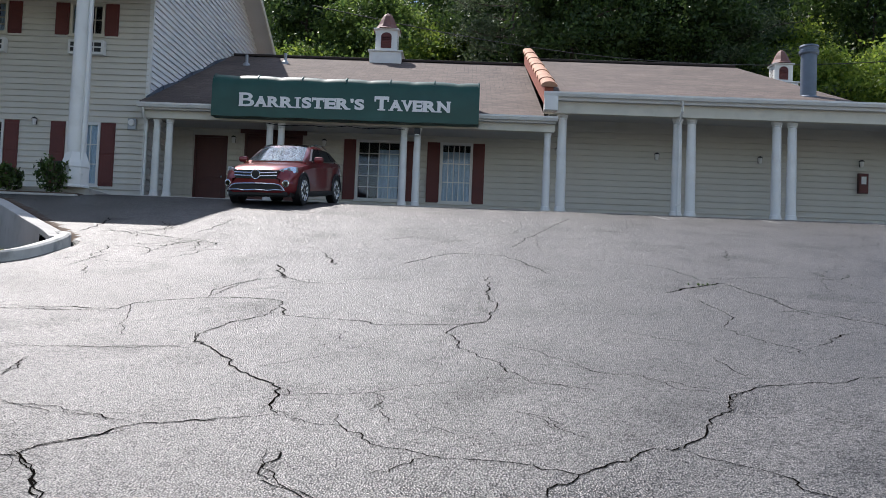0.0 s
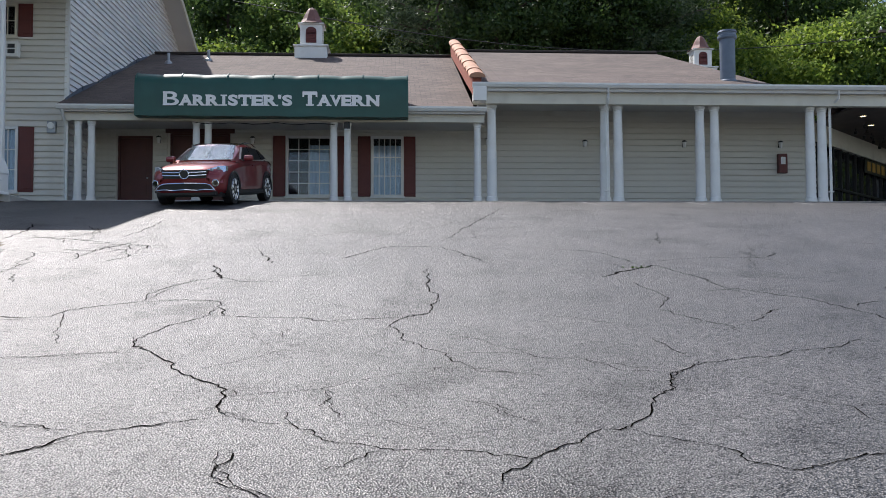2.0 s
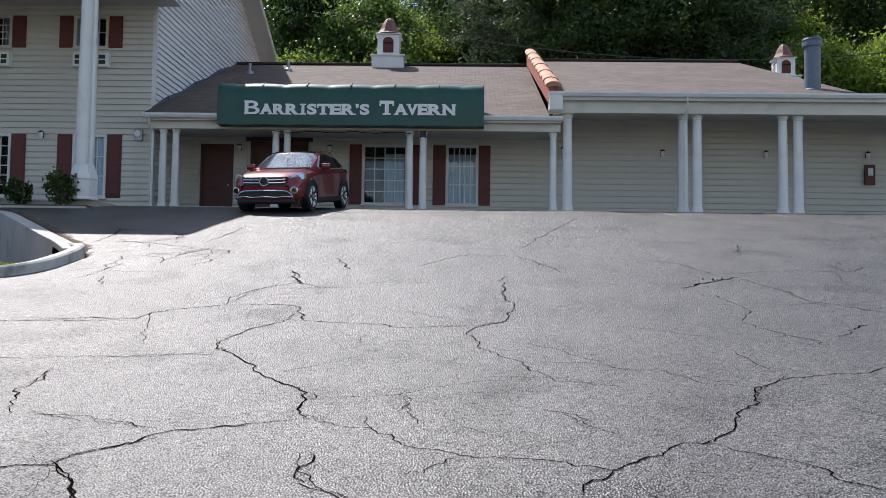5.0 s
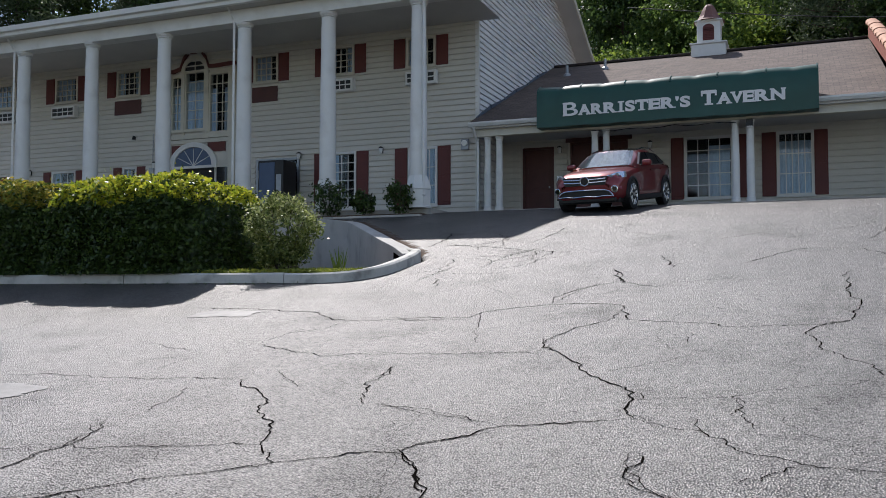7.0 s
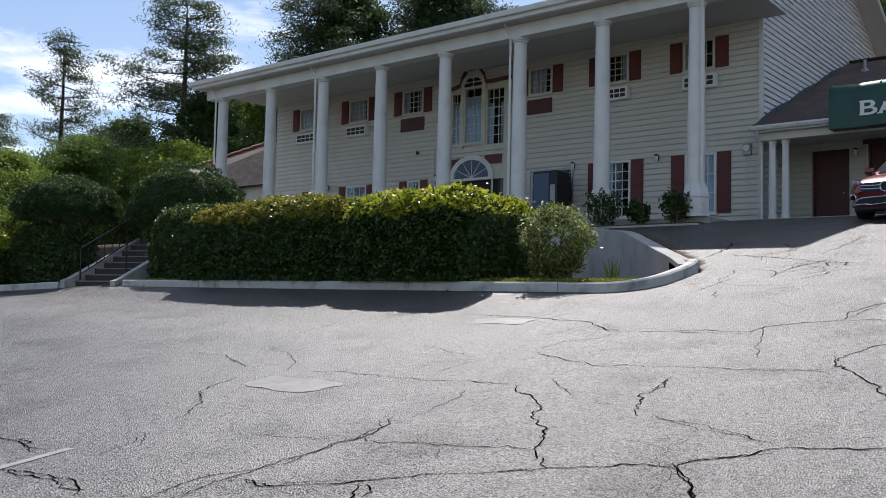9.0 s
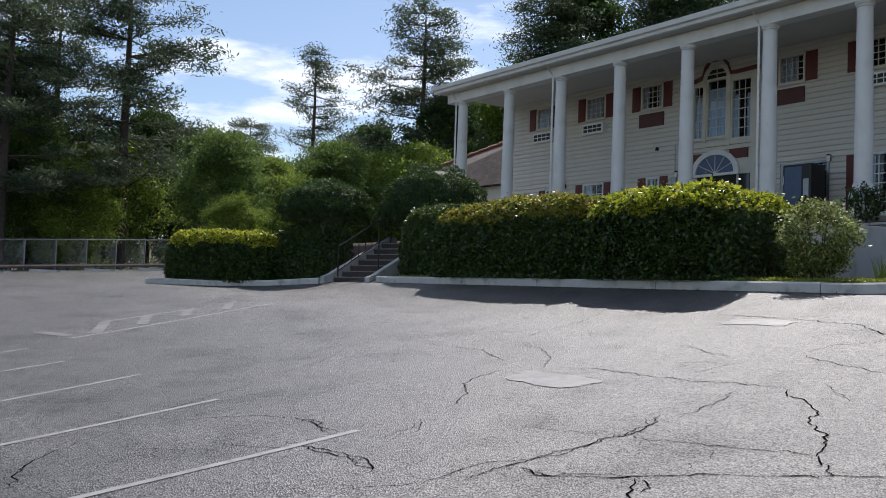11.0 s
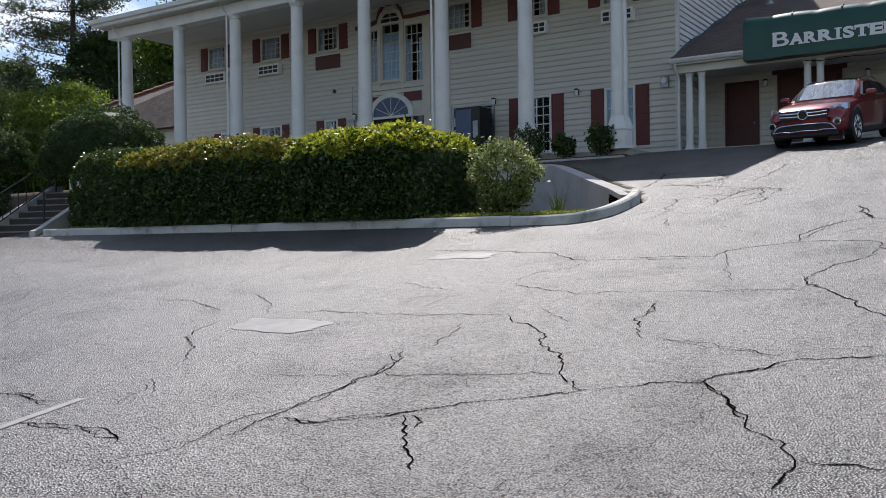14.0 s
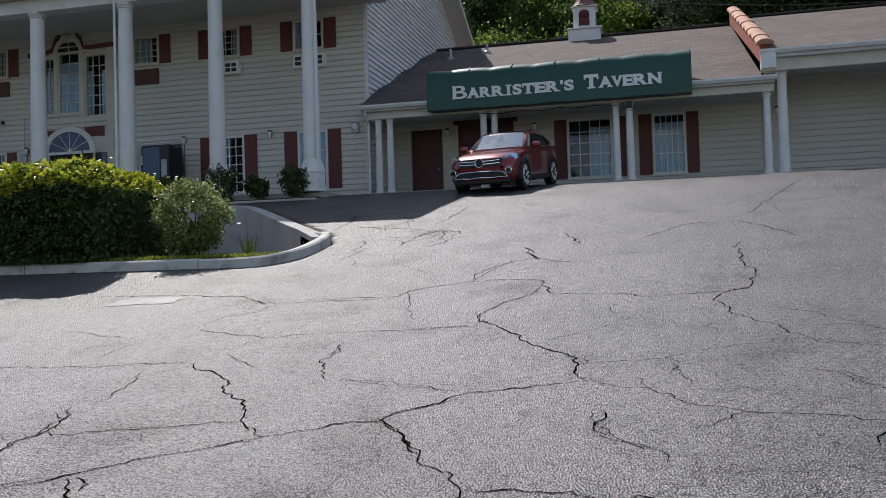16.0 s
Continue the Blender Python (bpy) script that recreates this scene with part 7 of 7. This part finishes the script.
# ---------------------------------------------------------------- trees


def limb_set(bm, r, height, crown0, spread, count, radius):
    tube(bm, [(0, 0, -0.5), (0.1 * r.normal(), 0.1 * r.normal(), height * 0.35), (0.25 * r.normal(), 0.25 * r.normal(), height * 0.7), (0.3 * r.normal(), 0.3 * r.normal(), height * 0.95)], [radius, radius * 0.8, radius * 0.45, radius * 0.12], 8)
    for k in range(count):
        a, h = k * 2.4 + r.uniform(-.4, .4), crown0 + (height * 0.9 - crown0) * k / count
        l = spread * (1 - 0.55 * k / count) * r.uniform(0.7, 1.1)
        tube(bm, [(0, 0, h), (math.cos(a) * l * 0.5, math.sin(a) * l * 0.5, h + l * 0.3), (math.cos(a) * l, math.sin(a) * l, h + l * 0.45)], [radius * 0.35, radius * 0.2, radius * 0.05], 5)


def broadleaf(name, label, seed, height, spread, mat, clumps, per, leaf, base=0.28):
    """A tree with a tapered trunk, limbs and an uneven crown of many small leaves in clumps."""
    r = np.random.default_rng(seed)
    t = empty(name, label, "tree", (0, 0, 0))
    bm = bmesh.new()
    limb_set(bm, r, height, height * base, spread, 14, height * 0.017)
    part("trunk", bm, M["bark"], t, smooth=True)
    c = []
    for k in range(clumps):
        u = r.uniform(0, 1) ** 0.8
        h = height * (base + (1.0 - base) * u)
        a, q = r.uniform(0, 6.283), r.uniform(0.25, 1.0) ** 0.5
        rad = spread * (math.sin(math.pi * (0.12 + 0.84 * u)) ** 0.7) * (0.9 + 0.75 * noise.noise(Vector((seed + math.cos(a) * 1.3, math.sin(a) * 1.3, u * 4))))
        h += height * 0.07 * noise.noise(Vector((math.cos(a) * 2, seed, math.sin(a) * 2)))
        ctr = np.array([math.cos(a) * rad * q, math.sin(a) * rad * q, h])
        s = spread * r.uniform(0.06, 0.16)
        c.append(ctr + r.normal(size=(per, 3)) * np.array([s, s, s * 0.55]))
    lv = new("crown", leaf_mesh("crown", np.concatenate(c), leaf, M[mat], r, 0.4, 0.6))
    lv.parent = t
    return t


def pine(name, label, seed, height, spread, base=0.4, whorls=17, sparse=1.0):
    """A loblolly pine: long bare trunk, uneven whorls of branches, tufts of needles."""
    r = np.random.default_rng(seed)
    t = empty(name, label, "tree", (0, 0, 0))
    bm = bmesh.new()
    tube(bm, [(0, 0, -0.5), (0.1, 0.05, height * 0.4), (0.0, 0.15, height * 0.75), (0.1, 0.1, height)], [height * 0.014, height * 0.011, height * 0.006, 0.02], 8)
    c = []
    for k in range(whorls):
        u = k / (whorls - 1)
        h = height * (base + (0.98 - base) * u)
        l0 = spread * r.uniform(0.6, 1.0) * (1 - 0.68 * u)
        for b in range(r.integers(3, 6)):
            a = r.uniform(0, 6.283)
            l = l0 * r.uniform(0.55, 1.15)
            end = np.array([math.cos(a) * l, math.sin(a) * l, h + l * r.uniform(-0.05, 0.35)])
            tube(bm, [(0, 0.1, h), tuple(end * 0.5 + np.array([0, 0, h * 0.5 - 0.05 * l])), tuple(end)], [0.06, 0.04, 0.012], 4)
            for q in range(int(6 * sparse) + 1):
                f = r.uniform(0.35, 1.05)
                ctr = np.array([end[0] * f, end[1] * f, h + (end[2] - h) * f]) + r.normal(size=3) * 0.28
                c.append(ctr + r.normal(size=(int(64 * sparse), 3)) * np.array([0.40, 0.40, 0.17]))
    part("trunk", bm, M["bark"], t, smooth=True)
    lv = new("needles", leaf_mesh("needles", np.concatenate(c), 0.14, M["needle"], r, 0.5, 0.24))
    lv.parent = t
    return t


PROTO = {
    "oak": broadleaf("oak_tree", "broad dark green oak on the wooded hill", 21, 13, 5.4, "leaf", 360, 130, 0.115, 0.12),
    "maple": broadleaf("maple_tree", "leafy spring green tree in sunlight", 22, 11, 5.2, "leafy", 330, 120, 0.115, 0.08),
    "gum": broadleaf("gum_tree", "tall dark broadleaf tree in the woods", 23, 16, 4.4, "leafdark", 330, 130, 0.12, 0.2),
    "under": broadleaf("understory_tree", "low leafy undergrowth at the edge of the woods", 24, 6, 3.6, "leafdark", 220, 100, 0.125, 0.02),
    "pine": pine("pine_tree", "tall pine with uneven tufted branches", 25, 20, 7.4, 0.25, 15, 1.1),
    "thin": pine("thin_pine_tree", "slender sparse pine against the sky", 26, 20, 4.2, 0.55, 10, 0.8),
}
FIRST = dict.fromkeys(PROTO, True)
rt = np.random.default_rng(9)


def plant(kind, x, y, scale=1.0, z=None):
    p = PROTO[kind]
    m = pose(x, y, ground_height(x, y) if z is None else z, 0, 0, rt.uniform(0, 360))
    s = scale * rt.uniform(0.93, 1.07)
    if FIRST[kind]:
        FIRST[kind] = False
        p.matrix_world = m
        p.scale = (s, s, s)
        tagged(p, group="woods")
        return p
    o = copy_thing(p, m)
    o.scale = (s * (1.25 if "ine" in p.name else 1), s * (1.25 if "ine" in p.name else 1), s)
    return o


# wooded hill behind the tavern: light green on both flanks, dark and tall in the middle
for k in range(17):
    x = -12 + 4.0 * k + rt.uniform(-1.2, 1.2)
    flank = x < 0 or x > 20
    back = 6 if x < 0 else 0
    plant(("maple", "maple", "oak", "maple")[k % 4] if flank else ("gum", "pine", "gum")[k % 3], x, 41 + rt.uniform(-1.5, 2) + back, 0.95)
    if x < 32:
        plant(("gum", "oak", "maple")[k % 3] if flank else ("gum", "gum", "pine")[k % 3], x + 2, 50 + rt.uniform(-2, 2), 1.05)
    else:
        plant(("pine", "oak")[k % 2], x + 2, 47 + rt.uniform(-2, 2), 0.95)
    plant("under", x + 1, 39.5 + rt.uniform(-1, 1) + back, 1.1)
for k in range(9):
    plant(("gum", "oak")[k % 2], -12 + 5.6 * k, 60 + rt.uniform(-2, 2), 1.25)
for k in range(7):
    plant(("maple", "oak", "maple", "gum")[k % 4], 33 + 4.2 * k, 30 + 1.5 * k + rt.uniform(-2, 2), 0.9)
    plant("under", 31 + 4 * k, 27 + 1.6 * k, 1.1)


def far(px, d, kind, scale):
    """Plants by bearing (as a tangent from the view to the north-west) and distance from the car park."""
    a = radians(52.4) - math.atan(px)
    return plant(kind, 0.86 - d * math.sin(a), -8.24 + d * math.cos(a), scale)


for t, d, kind, s in ((-0.39, 66, "pine", 1.13), (-0.53, 60, "pine", 0.95), (-0.47, 72, "pine", 1.0), (-0.30, 78, "oak", 0.95), (-0.176, 80, "thin", 1.05), (-0.25, 86, "pine", 0.88), (-0.055, 74, "pine", 1.12), (0.0, 80, "maple", 1.3), (0.045, 82, "maple", 1.4), (0.092, 80, "pine", 1.2), (0.13, 82, "gum", 1.3), (0.17, 80, "maple", 1.35), (0.205, 78, "pine", 1.1), (0.24, 80, "gum", 1.3), (0.28, 76, "pine", 1.1), (0.33, 78, "maple", 1.4), (-0.11, 92, "gum", 1.0), (-0.27, 60, "oak", 0.66), (-0.22, 62, "maple", 0.70), (-0.15, 64, "oak", 0.7), (-0.10, 68, "maple", 0.8), (-0.05, 66, "maple", 0.75), (-0.02, 72, "gum", 0.8), (0.02, 74, "oak", 0.8),
                      (-0.45, 62, "maple", 0.6), (-0.50, 64, "oak", 0.75), (-0.41, 70, "maple", 0.85), (-0.36, 74, "gum", 0.8), (-0.55, 70, "gum", 1.0), (-0.62, 64, "oak", 0.9), (-0.70, 66, "pine", 1.0), (-0.26, 56, "maple", 0.42), (-0.18, 92, "oak", 1.0), (-0.31, 96, "gum", 0.95), (-0.43, 90, "oak", 1.1), (-0.5, 88, "gum", 1.1), (0.36, 80, "gum", 1.15), (0.44, 82, "pine", 1.0)):
    far(t, d, kind, s)

# ---------------------------------------------------------------- fence, wheel stops, pole and wires
fc = empty("chain_link_fence", "dark chain-link fence with steel posts beside the woods", "fence", (-50, 5, 1.2))
fp = [(-50.6 + 0.18 * (k - 8), -9 + 1.55 * k) for k in range(18)]
finv = Matrix.Translation((50, -5, -1.2))
for k, (x, y) in enumerate(fp):
    z = ground_height(x, y)
    bm = tube(bmesh.new(), [(x, y, z - 0.1), (x, y, z + 1.75)], 0.028, 6)
    bm.transform(finv)
    part("post", bm, M["steel"], fc)
    if k:
        x0, y0 = fp[k - 1]
        z0 = ground_height(x0, y0)
        bm = tube(bmesh.new(), [(x0, y0, z0 + 1.72), (x, y, z + 1.72)], 0.025, 5)
        bm.transform(finv)
        part("top_rail", bm, M["steel"], fc)
        bm = bmesh.new()
        for q in range(18):
            f = q / 18
            for sgn in (0, 1):
                g0 = f
                a = (x0 + (x - x0) * f, y0 + (y - y0) * f, z0 + (z - z0) * f + (0.02 if sgn else 1.7))
                f2 = min(1, f + 0.5)
                b = (x0 + (x - x0) * f2, y0 + (y - y0) * f2, z0 + (z - z0) * f2 + (1.7 if sgn else 0.02))
                tube(bm, [a, b], 0.004, 3)
        bm.transform(finv)
        part("mesh_panel", bm, M["steel"], fc)
for k in range(9):
    x, y = -47.6 + 0.18 * (2 * k - 8), -8.0 + 2.6 * k
    ws = empty("wheel_stop", "worn white concrete wheel stop", "wheel stop", (x, y, ground_height(x, y)), group="wheel stops", turn=83)
    bm = bmesh.new()
    prism(bm, [(-0.1, -0.02), (-0.07, 0.12), (0.07, 0.12), (0.1, -0.02)], lambda p: (-0.9, p[0], p[1]), lambda p: (0.9, p[0], p[1]))
    part("block", bm, M["kerb"], ws)
gr = empty("guard_rail", "low dark timber rail behind the wheel stops", "rail", (-49, 4, 1.0))
bm = tube(bmesh.new(), [(x + 1.0, y, ground_height(x + 1.0, y) + 0.28) for x, y in fp], 0.09, 5)
bm.transform(Matrix.Translation((49, -4, -1.0)))
part("beam", bm, M["wood"], gr)
for x, y in fp[::2]:
    bm = tube(bmesh.new(), [(x + 1.0, y, ground_height(x + 1.0, y) - 0.1), (x + 1.0, y, ground_height(x + 1.0, y) + 0.3)], 0.07, 6)
    bm.transform(Matrix.Translation((49, -4, -1.0)))
    part("post", bm, M["wood"], gr)
up_ = empty("utility_pole", "timber utility pole with grey transformers behind the roof", "utility pole", (25.35, 33.0, 4.0))
part("pole", tube(bmesh.new(), [(0, 0, -0.6), (0, 0, 9.6)], [0.15, 0.10], 10), M["flue"], up_)
part("crossarm", B(-1.0, 1.0, -0.06, 0.06, 8.9, 9.02), M["wood"], up_)
for x in (-0.45, 0.42):
    part("transformer", turned(bmesh.new(), [(0.17, 6.6), (0.19, 6.65), (0.19, 7.25), (0.12, 7.35)], 14, (x * 0.85, -0.22, 0)), M["plasticw"], up_)
for x in (-0.9, 0.0, 0.9):
    part("insulator", turned(bmesh.new(), [(0.05, 9.02), (0.06, 9.1), (0.02, 9.2)], 8, (x, 0, 0)), M["plasticw"], up_)
wire = empty("overhead_wire", "thin dark overhead wire sagging above the tavern roof", "wire", (-6, 33, 14))
part("cable", tube(bmesh.new(), [(33 * k / 16, 0, -1.6 * math.sin(math.pi * k / 16) - 1.0 * k / 16) for k in range(17)], 0.018, 4), M["black"], wire)
lp = empty("light_pole", "slim grey pole at the edge of the car park", "pole", (-40.5, -4.6, ground_height(-40.5, -4.6)))
part("shaft", tube(bmesh.new(), [(0, 0, -0.2), (0, 0, 9.0)], [0.09, 0.06], 10), M["steel"], lp)
part("foot", turned(bmesh.new(), [(0.2, -0.1), (0.2, 0.05), (0.11, 0.1)], 12), M["concrete"], lp)

# ---------------------------------------------------------------- small fittings
pipe = empty("conduit", "thin grey conduit with a junction box on the inn wall", "conduit", (-21.75, IY - 0.045, 5.3))
part("riser", tube(bmesh.new(), [(0, 0, 0.3), (0, 0, 1.62), (0.35, 0, 1.66)], 0.018, 6), M["steel"], pipe)
part("junction_box", B(-0.12, 0.12, -0.1, 0.02, 0.0, 0.32, bevel=0.01), M["steel"], pipe)
fl = empty("flood_lamp", "small dark flood lamp on a bracket under the eave", "lamp", (-22.6, IY - 0.04, 6.85))
part("bracket", tube(bmesh.new(), [(0, 0, 0), (0, -0.16, 0.03), (0.1, -0.22, 0.0)], 0.018, 6), M["black"], fl)
part("head", turned(bmesh.new(), [(0.03, 0), (0.08, -0.12), (0.075, -0.14)], 10, (0.1, -0.22, 0.02)), M["black"], fl)
urn = empty("ash_urn", "black ash urn on a slim stand beside the column", "urn", (-9.62, 16.25, 3.3))
part("stand", turned(bmesh.new(), [(0.15, 0), (0.14, 0.03), (0.03, 0.06), (0.03, 0.55)], 14), M["black"], urn)
part("bowl", turned(bmesh.new(), [(0.05, 0.55), (0.2, 0.62), (0.22, 0.70), (0.2, 0.73)], 16), M["black"], urn)
pl = empty("porch_lamp", "dark security lamp at the head of a porch column", "lamp", (-0.04, 19.06, 5.62))
part("lamp_body", B(-0.09, 0.09, -0.16, 0.0, 0, 0.2, bevel=0.02), M["black"], pl)
part("lamp_lens", B(-0.07, 0.07, -0.15, -0.02, -0.03, -0.002), M["plasticw"], pl)
for x, y in ((-7.25, 26.6), (-5.9, 27.4)):
    vp = empty("vent_pipe", "short grey vent pipe on the tavern roof", "vent", (x, y, 6.24 + (y - 18.66) * 0.407))
    part("pipe", turned(bmesh.new(), [(0.06, -0.1), (0.06, 0.4)], 12), M["steel"], vp)
    part("flashing", turned(bmesh.new(), [(0.16, -0.06), (0.14, 0.04), (0.07, 0.1)], 12), M["steel"], vp)
fls = empty("flashing", "bent grey flashing along the gable foot", "flashing", (GX + 0.06, 19.5, 6.55))
for k in range(6):
    y = 0.6 + 1.45 * k
    bm = B(-0.01, 0.03, -0.75, 0.72, 0.0, 0.16)
    bm.transform(Matrix.Translation((0, y, y * 0.407 - 0.05)) @ Matrix.Rotation(math.atan(0.407) + 0.05 * (-1) ** k, 4, "X"))
    part("flashing_strip", bm, M["flue"], fls)
cab = empty("hanging_cable", "slack dark cable under the awning", "cable", (-2.0, 18.9, 5.84))
part("cable", tube(bmesh.new(), [(-2.6 + 0.35 * k, 0, -0.05 - 0.06 * abs(math.sin(k * 0.9))) for k in range(13)], 0.012, 5), M["black"], cab)
